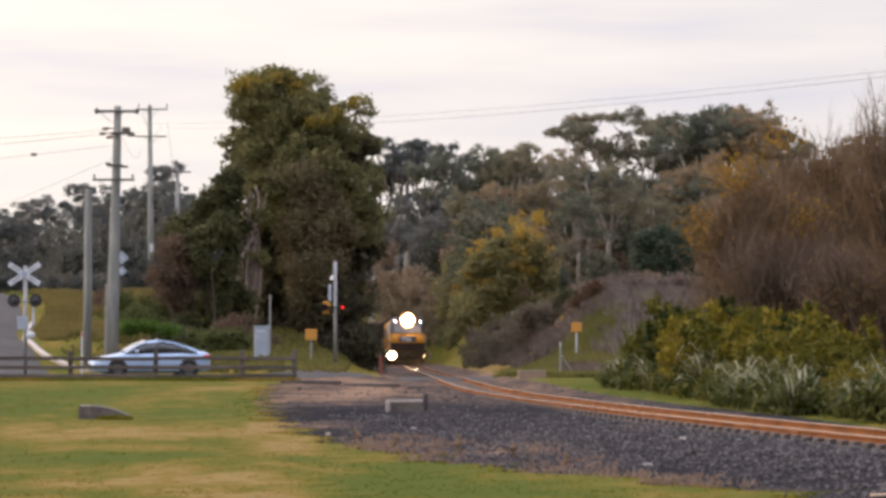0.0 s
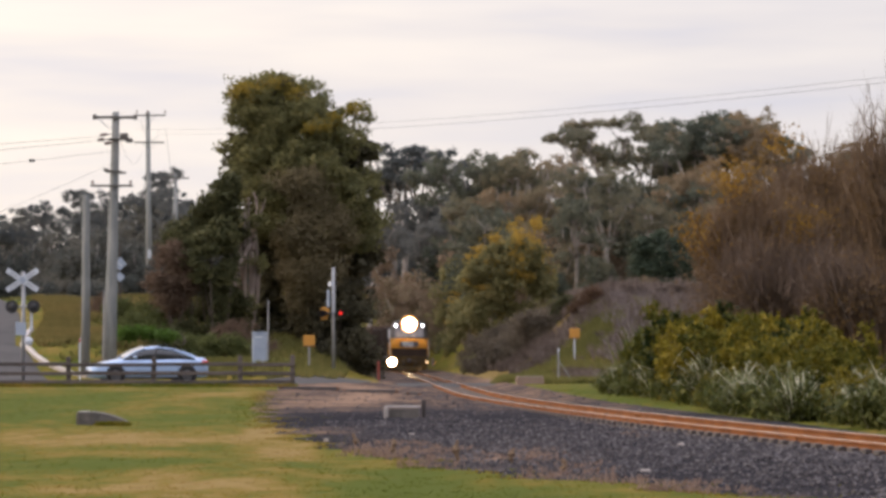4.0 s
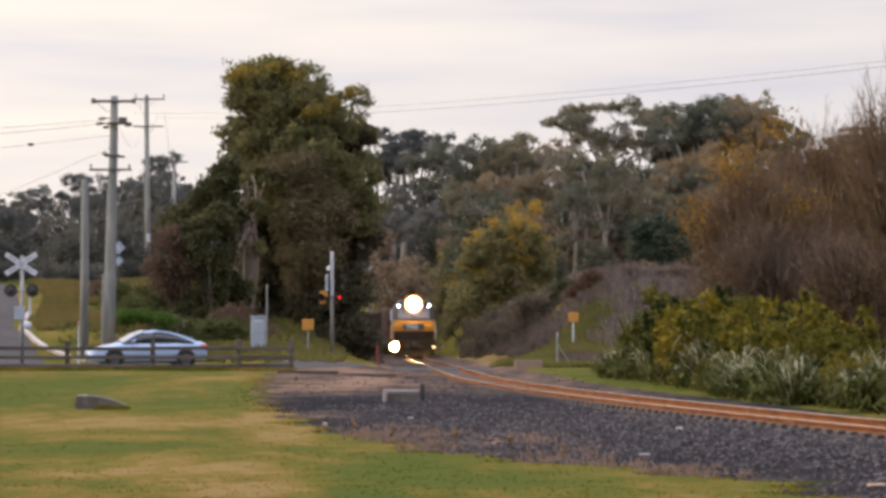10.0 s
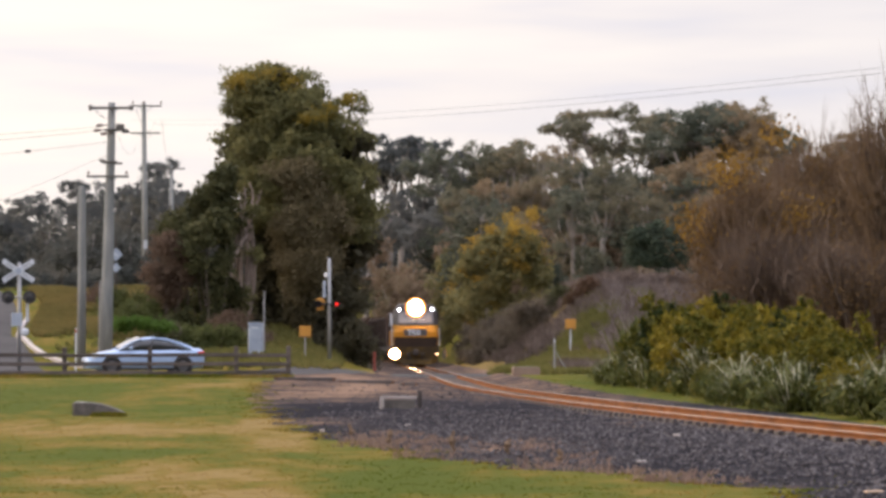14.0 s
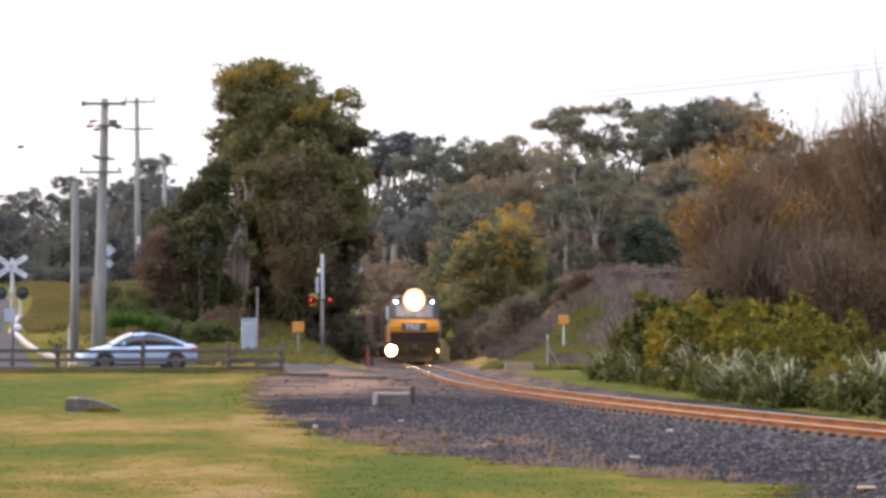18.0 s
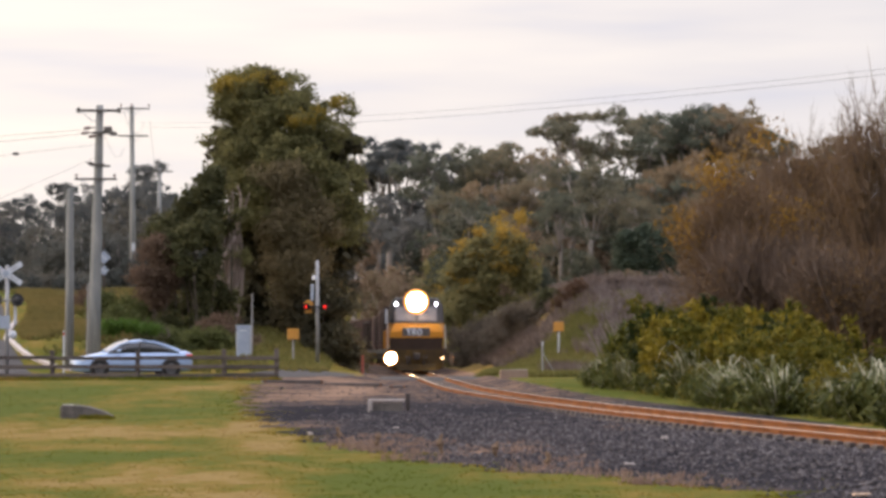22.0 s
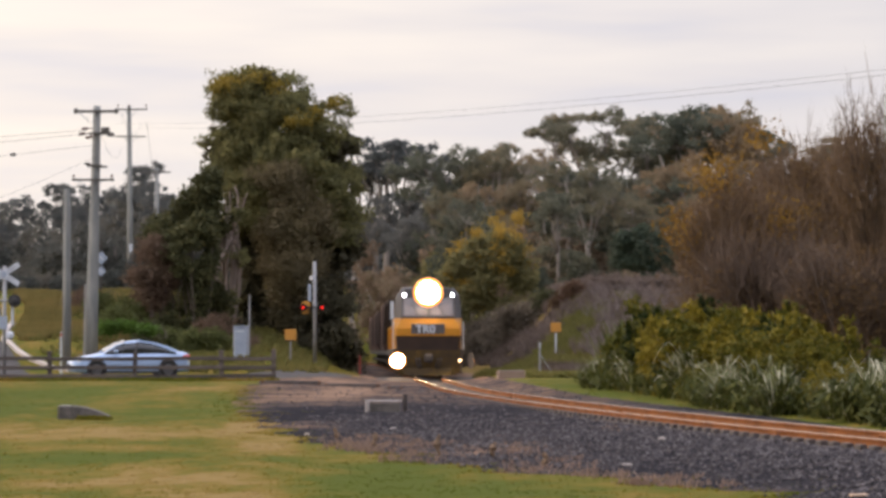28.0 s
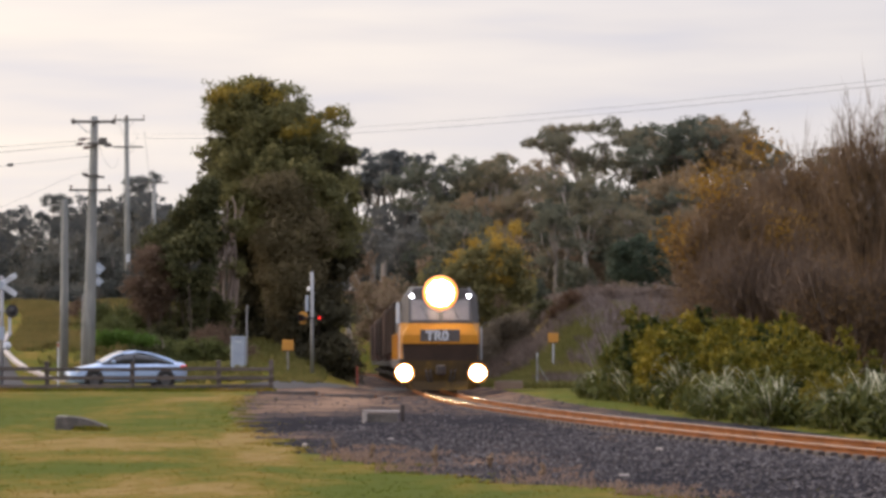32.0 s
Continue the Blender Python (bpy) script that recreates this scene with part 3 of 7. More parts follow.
for side in (-1, 1):
    r = rail(side)
    for y in ((47.6, 69.0, 90.0) if side < 0 else (45.8, 67.0, 88.0)):
        x0, y0, w = frame_at(y, side * (GAUGE / 2 + 0.033))
        s = Solid()
        for k in (-1, 1):
            s.slab((k * 0.03, 0, 0.06), (0.03, 0.55, 0.085), 0.01)
            for q in (-0.2, -0.07, 0.07, 0.2):
                s.disc((k * 0.055, q, 0.06), 0.018, "x", 0.03, 6)
        plate = part("fishplate", s, M_RUST, track, "dark bolted joint plate")
        plate.matrix_basis = pose(x0, y0, RAIL_TOP - 0.141, 0, 0, math.degrees(w))


def strip(name, line, half, lift, material, label, category, crossing=False, flare=0.0):
    """A ribbon of road that follows the ground."""
    pts = [Vector((*p, 0)) for p in line]
    fine = []
    for a, b in zip(pts, pts[1:]):
        n = max(2, int((b - a).length / 1.0))
        fine += [a.lerp(b, i / n) for i in range(n)]
    fine.append(pts[-1])
    for _ in range(40):
        fine = [fine[0]] + [(fine[i - 1] + fine[i] * 2 + fine[i + 1]) / 4 for i in range(1, len(fine) - 1)] + [fine[-1]]
    us = np.linspace(-half, half, 13)
    rows = []
    for i, p in enumerate(fine):
        d = (fine[min(i + 1, len(fine) - 1)] - fine[max(i - 1, 0)]).normalized()
        nx, ny = d.y, -d.x
        wide = us * (1 + flare / half * math.exp(-i / 6.0))
        x, y = p.x + wide * nx, p.y + wide * ny
        z = ground_z(x, y) + lift
        if crossing:
            k = 1 - ss(2.5, 7, np.abs(x - track_x(y)))
            z = np.maximum(z, z * (1 - k) + (RAIL_TOP - 0.03) * k)
            z = np.where(np.abs(x - track_x(y)) < 3.4, RAIL_TOP - 0.03, z)
            z = z + 0.04 * (1 - (us / half) ** 2) * ss(3.4, 8, np.abs(x - track_x(y)))
        else:
            z = z + 0.04 * (1 - (us / half) ** 2)
        z[0] -= 0.2
        z[-1] -= 0.2
        rows.append(np.stack([x, y, z], -1))
    w = len(us)
    v = np.concatenate(rows)
    i = np.arange(len(rows) - 1)[:, None] * w + np.arange(w - 1)[None]
    f = np.stack([i, i + 1, i + w + 1, i + w], -1).reshape(-1, 4)
    me = sheet_mesh(name, v, f)
    me.materials.append(material)
    return tagged(new(name, me), label, category, kind="structure")


strip("road", [(90, 128), (30, 134), (8, 139.5), (0, 142), (-6, 135), (-11, 126.5), (-20, 124.5), (-45, 124), (-130, 124)], 4.2, 0.05, M_ROAD, "grey asphalt road over the level crossing", "road", True)
strip("side_road", [(-18.8, 127), (-20.1, 140.5), (-21.4, 145), (-22.4, 150), (-22.9, 155), (-23.4, 163), (-25.0, 172), (-28.5, 182)], 3.45, 0.045, M_ROAD, "grey asphalt side road climbing the hill", "road", flare=2.6)


def build_kerb():
    line = [(-19.4, 158), (-19.2, 154), (-18.8, 150), (-17.9, 145), (-17.3, 142.6), (-16.55, 140.5), (-15.2, 137.8), (-13.9, 136.4)]
    s = Solid()
    rings = []
    for i, (x, y) in enumerate(line):
        a, b = line[max(i - 1, 0)], line[min(i + 1, len(line) - 1)]
        d = Vector((b[0] - a[0], b[1] - a[1])).normalized()
        n = Vector((d.y, -d.x))
        z = gz(x, y)
        rings.append([(x + n.x * o, y + n.y * o, z + h) for o, h in ((-0.12, -0.2), (-0.12, 0.10), (-0.09, 0.14), (0.09, 0.14), (0.12, 0.10), (0.12, -0.2))])
    s.loft(rings)
    whole("kerb", s, M_KERB, "pale curved concrete kerb at the road junction", "kerb", "structure")


build_kerb()


# ---- fence, poles, crossing equipment ----
def build_fence():
    fence = thing("fence", pose(0, 118, 0), "dark weathered three-rail timber fence along the field", "fence")
    xs = [-25.2, -22.2, -19.2, -16.15, -13.16, -10.19, -7.15, -5.33]
    for x in xs:
        h = 1.0 + 0.008 * (x + 16) + 0.03 * math.sin(x * 7)
        z = gz(x, 118)
        s = Solid().slab((0, 0, h / 2 - 0.15), (0.16, 0.15, h + 0.3), 0.015)
        p = part("post", s, M_FENCE, fence)
        p.matrix_basis = pose(x, 0, z, 0.8 * math.sin(x * 5), 1.2 * math.sin(x * 3), 0)
    for a, b in zip(xs, xs[1:]):
        for k, h in enumerate((0.77, 0.46, 0.16)):
            za, zb = gz(a, 118) + h, gz(b, 118) + h
            e = 0.10 if b == xs[-1] else 0.0
            s = Solid().slab((0, 0, 0), (b - a + e - 0.006, 0.045, 0.13), 0.01)
            p = part("rail", s, M_FENCE, fence)
            p.matrix_basis = pose((a + b + e) / 2, -0.10, (za + zb) / 2 + 0.012 * math.sin(a * 3 + k * 2), 0, -math.degrees(math.atan2(zb - za, b - a)), 0)


build_fence()


def insulator(s, x, z, y=0.0, up=0.16):
    s.tube([(x, y, z), (x, y, z + up * 0.35), (x, y, z + up * 0.4), (x, y, z + up * 0.7), (x, y, z + up * 0.72), (x, y, z + up)], [0.02, 0.02, 0.055, 0.045, 0.06, 0.03], 8)


def crossarm(parent, z, x0, x1, lean, y=-0.2, thick=0.11):
    s = Solid().slab(((x0 + x1) / 2, y, z), (x1 - x0, 0.1, thick), 0.01)
    arm = part("crossarm", s, M_ARM, parent, "dark timber crossarm")
    for k in (-1, 1):
        b = Solid().tube([(0.04 * k, y - 0.07, z - 0.45), (0.5 * k, y - 0.07, z - 0.03)], 0.018, 6)
        part("brace", b, M_GALV, arm)
    return arm


def build_poles():
    # the thick pole by the road
    base = pose(-13.62, 137, gz(-13.4, 137) + 0.02)
    p = thing("power_pole", base, "tall weathered timber power pole with two crossarms beside the road", "power pole")
    part("pole", Solid().tube([(0, 0, -0.4), (0.05, 0, 3), (0.13, 0, 6.5), (0.20, 0, 9.3), (0.22, 0, 10.85)], [0.27, 0.245, 0.20, 0.165, 0.145], 14), M_POLE, p, smooth=True)
    top = crossarm(p, 10.62, -0.68, 1.10, 0)
    for x in (-0.62, 1.03):
        part("insulator", Solid().tube([(x, -0.2, 10.52), (x, -0.2, 10.56), (x, -0.2, 10.60), (x, -0.2, 10.66), (x, -0.2, 10.72), (x, -0.2, 10.75)], [0.05, 0.095, 0.075, 0.10, 0.07, 0.03], 10), M_ARM, top, "dark drum insulator")
    low = crossarm(p, 7.83, -0.78, 0.95, 0, thick=0.09)
    for x in (-0.70, 0.85):
        s = Solid()
        insulator(s, x, 7.87, -0.2, 0.18)
        part("insulator", s, M_CERAMIC, low)
    part("bracket", Solid().slab((0.42, -0.2, 9.72), (0.95, 0.16, 0.10), 0.02).slab((0.58, -0.2, 9.86), (0.34, 0.2, 0.22), 0.03).slab((0.80, -0.2, 9.66), (0.3, 0.18, 0.14), 0.03), M_ARM, p, "dark switchgear bracket")
    for z, x in ((9.92, -0.40), (9.72, -0.50), (9.58, -0.22)):
        part("strain_insulator", Solid().tube([(0.1, -0.2, z), (x + 0.28, -0.2, z), (x + 0.22, -0.2, z), (x, -0.2, z - 0.03)], [0.02, 0.03, 0.07, 0.06], 8), M_CERAMIC, p)
    part("clamp", Solid().slab((0.13, 0, 8.42), (0.62, 0.46, 0.09), 0.02).slab((-0.14, -0.22, 8.48), (0.24, 0.1, 0.1), 0.02).slab((0.52, -0.22, 8.36), (0.3, 0.1, 0.09), 0.02), M_ARM, p, "dark steel clamp band")
    part("cable_guard", Solid().tube([(-0.26, -0.16, 0.2), (-0.22, -0.16, 3.6)], 0.03, 8), M_GALV, p, "steel cable guard pipe")
    # the bare stump pole
    q = thing("stub_pole", pose(-14.76, 138.5, gz(-14.55, 138.5) + 0.1, 0, 0.4), "bare weathered timber stub pole without arms", "pole")
    part("pole", Solid().tube([(0, 0, -0.4), (-0.02, 0, 3.5), (-0.05, 0, 7.16), (-0.05, 0, 7.26)], [0.18, 0.17, 0.14, 0.11], 12), M_POLE, q, smooth=True)
    # the pole behind
    r = thing("power_pole", pose(-20.0, 228, 4.95), "slender power pole with two crossarms farther up the hill", "power pole")
    part("pole", Solid().tube([(0, 0, -0.9), (-0.05, 0, 6), (-0.13, 0, 13.25)], [0.23, 0.2, 0.14], 10), M_POLE, r, smooth=True)
    t1 = crossarm(r, 13.0, -0.92, 1.12, 0, thick=0.1)
    for x in (-0.85, -0.12, 1.06):
        s = Solid()
        insulator(s, x, 13.05, -0.2, 0.3)
        part("insulator", s, M_CERAMIC, t1)
    crossarm(r, 11.16, -1.02, 1.02, 0, thick=0.1)
    part("sign_plate", Solid().slab((0.03, -0.22, 3.6), (0.22, 0.02, 0.55), 0.005), M_WHITE, r, "pale metal plate")
    # a third, far off
    u = thing("power_pole", pose(-27.2, 340, gz(-27.2, 340) - 0.3), "distant power pole among the gums", "power pole")
    part("pole", Solid().tube([(0, 0, -0.4), (0, 0, 12.95)], [0.26, 0.18], 8), M_POLE, u, smooth=True)
    crossarm(u, 12.55, -1.4, 1.4, 0, thick=0.14)


build_poles()


def wire(name, a, b, sag, r=0.016, label="thin dark overhead wire"):
    a, b = Vector(a), Vector(b)
    pts = []
    for i in range(25):
        t = i / 24
        p = a.lerp(b, t)
        p.z -= sag * 4 * t * (1 - t)
        pts.append(p)
    return whole(name, Solid().tube(pts, r, 5), M_WIRE, label, "wire")


# wires: from the hill pole across to the right, from the thick pole to the left, and between the two
wire("overhead_wire", (-21.0, 227.8, 17.0), (15.1, 98, 10.0), 0.55, 0.006)
wire("overhead_wire", (-19.3, 227.8, 16.7), (15.0, 97.5, 9.8), 0.55, 0.0075)
wire("overhead_wire", (-13.75, 136.8, 10.58), (-40, 120, 7.8), 0.15, 0.008)
wire("overhead_wire", (-13.75, 136.8, 10.42), (-40, 120, 7.2), 0.15, 0.009)
wire("overhead_wire", (-13.5, 136.8, 9.95), (-40, 120, 6.1), 0.12, 0.007)
wire("overhead_wire", (-13.4, 136.8, 9.5), (-20, 130, 6.1), 0.08, 0.006)
wire("overhead_wire", (-13.2, 136.9, 10.4), (-20.6, 227.8, 15.3), 0.8, 0.007)
wire("overhead_wire", (-12.4, 136.9, 11.3), (-19.3, 227.8, 17.0), 0.8, 0.009)
wire("overhead_wire", (-18.9, 227.8, 17.1), (-27.0, 340, 19.6), 1.6, 0.012)


part("marker", Solid().slab((0, 0, 0), (0.24, 0.1, 0.12), 0.03), M_BLACK, thing("wire_marker", pose(-16.55, 134.85, 9.46), "small dark marker hanging on the wire", "marker"))


def crossing_mast():
    m = thing("crossing_signal", pose(-16.2, 129.5, gz(-16.2, 129.5) - 0.05), "white crossbuck over two black round warning lamps on a steel mast", "crossing signal")
    part("mast", Solid().tube([(0, 0, -0.1), (0, 0, 4.35)], 0.075, 12), M_GALV, m, smooth=True)
    part("base_plate", Solid().slab((0, 0, 0.06), (0.4, 0.4, 0.06), 0.01), M_GALV, m)
    for k, dy in ((-1, -0.10), (1, -0.125)):
        s = Solid().slab((0, 0, 0), (1.42, 0.02, 0.20), 0.004)
        b = part("crossbuck_blade", s, M_WHITE, m, "white blade")
        b.matrix_basis = pose(-0.03, dy, 4.02, 0, k * 33, 0)
        for e in (-1, 1):
            bar = part("letter_bar", Solid().slab((e * 0.38, -0.013, 0), (0.36, 0.004, 0.055), 0.001), M_GALV, b, "grey bars of faded lettering")
    part("centre_plate", Solid().disc((-0.03, -0.145, 4.02), 0.13, "y", 0.015, 16), M_BOX, m, "round grey plate at the crossing of the blades")
    part("lamp_arm", Solid().tube([(-0.42, -0.05, 3.0), (0.42, -0.05, 3.0)], 0.035, 8), M_GALV, m)
    for x in (-0.43, 0.40):
        d = part("backboard", Solid().disc((x, -0.09, 3.0), 0.25, "y", 0.02, 24), M_BLACK, m, "black round lamp backboard")
        part("lamp_hood", Solid().tube([(x, 0.02, 3.0), (x, 0.22, 3.0)], [0.14, 0.12], 14), M_BLACK, d)
        part("lamp_case", Solid().tube([(x, -0.1, 3.0), (x, -0.2, 3.0), (x, -0.24, 3.0)], [0.12, 0.11, 0.07], 14), M_BLACK, d)
    part("sign_plate", Solid().slab((-0.08, -0.10, 2.15), (0.42, 0.02, 0.50), 0.004), M_BOX, m, "small grey-blue plate")
    part("sign_plate", Solid().slab((0.30, 0.05, 2.45), (0.10, 0.02, 0.75), 0.004), M_WHITE, m, "narrow white plate")
    part("bell", Solid().dome((0.22, -0.12, 1.67), 0.16, (0, -1, 0), 0.08).disc((0.22, -0.1, 1.67), 0.16, "y", 0.04), M_WHITE, m, "pale round bell")


crossing_mast()


def far_mast():
    m = thing("crossing_signal", pose(-4.9, 149, gz(-4.9, 149) - 0.02), "grey crossing mast with lit red lamps beside the track", "crossing signal")
    part("mast", Solid().tube([(0, 0, 0.0), (-0.02, 0, 4.75)], [0.082, 0.075], 12), M_GALV, m, smooth=True)
    part("footing", Solid().tube([(0, 0, -0.3), (0, 0, 0.14)], 0.15, 12), M_BLACK, m, "dark footing")
    part("crossbuck_blade", Solid().slab((-0.17, 0.0, 4.0), (0.03, 1.0, 0.20), 0.005), M_WHITE, m, "white blade seen edge-on").matrix_basis = pose(0, 0, 0.0, 0, 0, 9)
    part("sign_bracket", Solid().slab((-0.24, 0.0, 3.35), (0.14, 0.10, 0.75), 0.02), M_BOX, m, "pale sign edge")
    # orange sheet colour here stands for lamplight on the board
    d = part("backboard", Solid().disc((-0.42, -0.02, 2.76), 0.23, "y", 0.03, 24).slab((-0.42, -0.02, 2.62), (0.30, 0.03, 0.4), 0.02), M_ORANGE, m, "orange-lit board")
    part("lamp_arm", Solid().tube([(-0.5, -0.1, 2.70), (0.45, -0.1, 2.70)], 0.035, 8), M_BLACK, m)
    for x in (-0.52, 0.32):
        c = part("lamp_case", Solid().tube([(x, 0.1, 2.70), (x, -0.16, 2.70)], 0.15, 16), M_BLACK, m, "black lamp case")
        part("lamp_hood", Solid().prism([(x + 0.17 * math.cos(a), 2.70 + 0.17 * math.sin(a)) for a in np.linspace(-0.2, math.pi + 0.2, 9)] + [(x + 0.15 * math.cos(a), 2.70 + 0.15 * math.sin(a)) for a in np.linspace(math.pi + 0.2, -0.2, 9)], "y", -0.42, -0.16), M_BLACK, c)


far_mast()


def small_sign(name, x, y, sign, z_top, post_r, label, post=M_GALV):
    z = gz(x, y)
    t = thing(name, pose(x, y, z), label, "sign")
    part("post", Solid().tube([(0, 0, -0.2), (0, 0, z_top - z - 0.1)], post_r, 8), post, t)
    part("plate", Solid().slab((0, -post_r - 0.015, z_top - z - sign[1] / 2), (sign[0], 0.02, sign[1]), 0.008), M_ORANGE, t, "orange plate")
    part("edge", Solid().slab((0, -post_r - 0.027, z_top - z - sign[1] + 0.03), (sign[0] * 0.9, 0.004, 0.035), 0.001), M_BLACK, t)
    return t


small_sign("warning_sign", -5.82, 145, (0.5, 0.5), 2.52, 0.035, "square orange sign on a thin post near the crossing")
small_sign("warning_sign", 5.82, 150.5, (0.46, 0.46), 2.855, 0.035, "square orange sign on a pale post on the bank", M_WHITE)


def build_cabinet():
    x, y = -7.95, 145
    z = gz(x, y)
    c = thing("signal_cabinet", pose(x, y, z), "tall grey-blue metal signalling cabinet behind the fence", "cabinet")
    part("body", Solid().slab((0, 0, 0.68), (0.62, 0.5, 1.36), 0.02), M_BOX, c)
    part("roof", Solid().slab((0, 0, 1.39), (0.68, 0.58, 0.07), 0.02), M_BOX, c)
    d = part("door", Solid().slab((0, -0.262, 0.62), (0.54, 0.02, 1.12), 0.008), M_BOX, c, "flush metal door")
    part("handle", Solid().slab((0.24, -0.285, 0.7), (0.03, 0.03, 0.14), 0.006), M_GALV, d)
    part("label_plate", Solid().slab((-0.02, -0.264, 1.12), (0.34, 0.01, 0.22), 0.002), M_WHITE, c, "pale notice plate")
    part("plinth", Solid().slab((0, 0, -0.1), (0.8, 0.6, 0.26), 0.02), M_CONC, c)
    t = thing("thin_pole", pose(-7.62, 145.6, gz(-7.62, 145.6)), "thin grey steel pole behind the cabinet", "pole")
    part("pole", Solid().tube([(0, 0, -0.2), (0, 0, 2.75)], 0.032, 8), M_GALV, t)


build_cabinet()


def marker_post(x, y, h, r, mat, label, cap=None):
    z = gz(x, y)
    t = thing("marker_post", pose(x, y, z), label, "post")
    part("post", Solid().slab((0, 0, h / 2 - 0.1), (r * 2, r, h + 0.2), 0.01), mat, t)
    if cap:
        part("reflector", Solid().slab((0, -r * 0.7, h - 0.12), (r * 1.6, 0.012, 0.14), 0.003), cap, t)
    return t


slim = marker_post(4.44, 131, 1.40, 0.035, M_GALV, "pale slender marker post with a stay, beside the track", M_WHITE)
part("stay", Solid().tube([(0.02, 0, 0.92), (0.62, 0.1, -0.05)], 0.018, 6), M_GALV, slim, "thin diagonal stay")
marker_post(-14.4, 133, 1.75, 0.032, M_WHITE, "thin white guide post at the roadside", M_TAIL)
marker_post(-2.95, 151, 0.85, 0.05, M_REDPOST, "short red marker post beside the crossing")
marker_post(-2.35, 113, 0.22, 0.09, M_CONC, "low pale stub near the track")


def road_signs():
    x, y = -15.42, 160
    t = thing("road_sign", pose(x, y, gz(x, y)), "two white diamond road signs seen on one post", "road sign")
    part("post", Solid().tube([(0, 0, -0.2), (0, 0, 3.9)], 0.035, 8), M_LOCODARK, t)
    for z, r in ((6.0 - gz(x, y), 0.36), (5.38 - gz(x, y), 0.27)):
        a = Solid().slab((0, -0.06, 0), (r * 1.3, 0.02, r * 1.3), 0.01)
        p = part("plate", a, M_BOX, t, "pale diamond plate")
        p.matrix_basis = pose(0, 0, z, 0, 45, 0)
        part("symbol_bar", Solid().slab((0, -0.074, 0), (r * 0.75, 0.004, r * 0.16), 0.001), M_WHITE, p)


road_signs()


def disc_marker():
    x, y = 3.05, 190
    z = gz(x, y)
    t = thing("track_marker", pose(x, y, z), "small pale round track marker on a post in the cutting", "track marker")
    part("post", Solid().tube([(0, 0, -0.3), (0, 0, 1.0)], 0.03, 8), M_GALV, t)
    part("plate", Solid().disc((0, -0.05, 1.15), 0.22, "y", 0.02, 18), M_BOX, t, "pale ring")
    part("centre", Solid().disc((0, -0.066, 1.15), 0.12, "y", 0.01, 14), M_BLACK, t)


disc_marker()


def field_blocks():
    # a weathered block in the grass, and a concrete headwall by the gravel
    x, y = -6.75, 66
    z = gz(x, y)
    t = thing("stone_block", pose(x, y, z, 0, 0, 4), "weathered grey concrete block lying in the grass", "concrete block")
    s = Solid()
    s.loft([[(px, -0.24 + dy, -0.1), (px, 0.26, -0.1), (px, 0.25, ph + 0.012), (px, 0.06, ph + 0.02), (px, -0.22 + dy, ph)] for px, dy, ph in ((-0.45, 0.0, 0.225), (-0.40, -0.03, 0.262), (-0.12, -0.02, 0.255), (0.10, 0.06, 0.225), (0.34, 0.12, 0.155), (0.58, 0.18, 0.05))])
    part("block", s, M_DARKCONC, t)
    part("edge_chip", Solid().slab((-0.30, -0.02, 0.268), (0.20, 0.30, 0.018), 0.006), M_CONC, t, "pale top edge")
    x, y = -0.86, 69
    z = float(bed_z(x, y))
    t = thing("culvert_headwall", pose(x, y, z, 0, 0, -2), "low concrete headwall of a drain in the gravel", "headwall")
    part("coping", Solid().slab((0, 0, 0.215), (0.74, 0.20, 0.045), 0.012), M_KERB, t)
    part("front_wall", Solid().slab((0.02, -0.045, 0.07), (0.64, 0.12, 0.21), 0.01), M_DARKCONC, t, "dark concrete face below the coping")
    part("side_wall", Solid().slab((-0.33, -0.03, 0.06), (0.09, 0.2, 0.26), 0.012), M_KERB, t)
    t = thing("rusty_stake", pose(-0.42, 69.1, z), "short rusty steel stake beside the headwall", "stake")
    part("stake", Solid().slab((0, 0, 0.13), (0.085, 0.05, 0.46), 0.01), M_LOCODARK, t)


field_blocks()


def yard_edging():
    # old sleepers laid round the bare plot beside the track
    for i, (x0, y0, x1, y1) in enumerate(((-5.3, 107.5, -3.4, 108.2), (-3.3, 108.2, -1.5, 108.6), (-1.25, 106.0, -0.75, 106.2))):
        c = ((x0 + x1) / 2, (y0 + y1) / 2)
        ln, turn = math.hypot(x1 - x0, y1 - y0), math.degrees(math.atan2(y1 - y0, x1 - x0))
        t = thing("edging_timber", pose(*c, float(bed_z(*c)), 0, 0, turn), "dark weathered timber laid on the bare ground as edging", "timber", "timber edging of the yard")
        part("beam", Solid().slab((0, 0, 0.0), (ln, 0.22, 0.18), 0.02), M_FENCE, t)
        for e in (-1, 1):
            part("end_band", Solid().slab((e * (ln / 2 - 0.06), 0, 0.002), (0.03, 0.226, 0.182), 0.004), M_RUST, t, "rusty end band")


yard_edging()


def crossing_block():
    x, y = 3.25, 128
    t = thing("concrete_block", pose(x, y, gz(x, y), 0, 0, 3), "low pinkish concrete block beside the track at the crossing", "concrete block")
    part("block", Solid().slab((0, 0, 0.12), (1.05, 0.45, 0.34), 0.03), M_PINKSOIL, t)
    part("edge_strip", Solid().slab((0, -0.16, 0.298), (1.0, 0.12, 0.02), 0.006), M_KERB, t, "worn pale edge")


crossing_block()


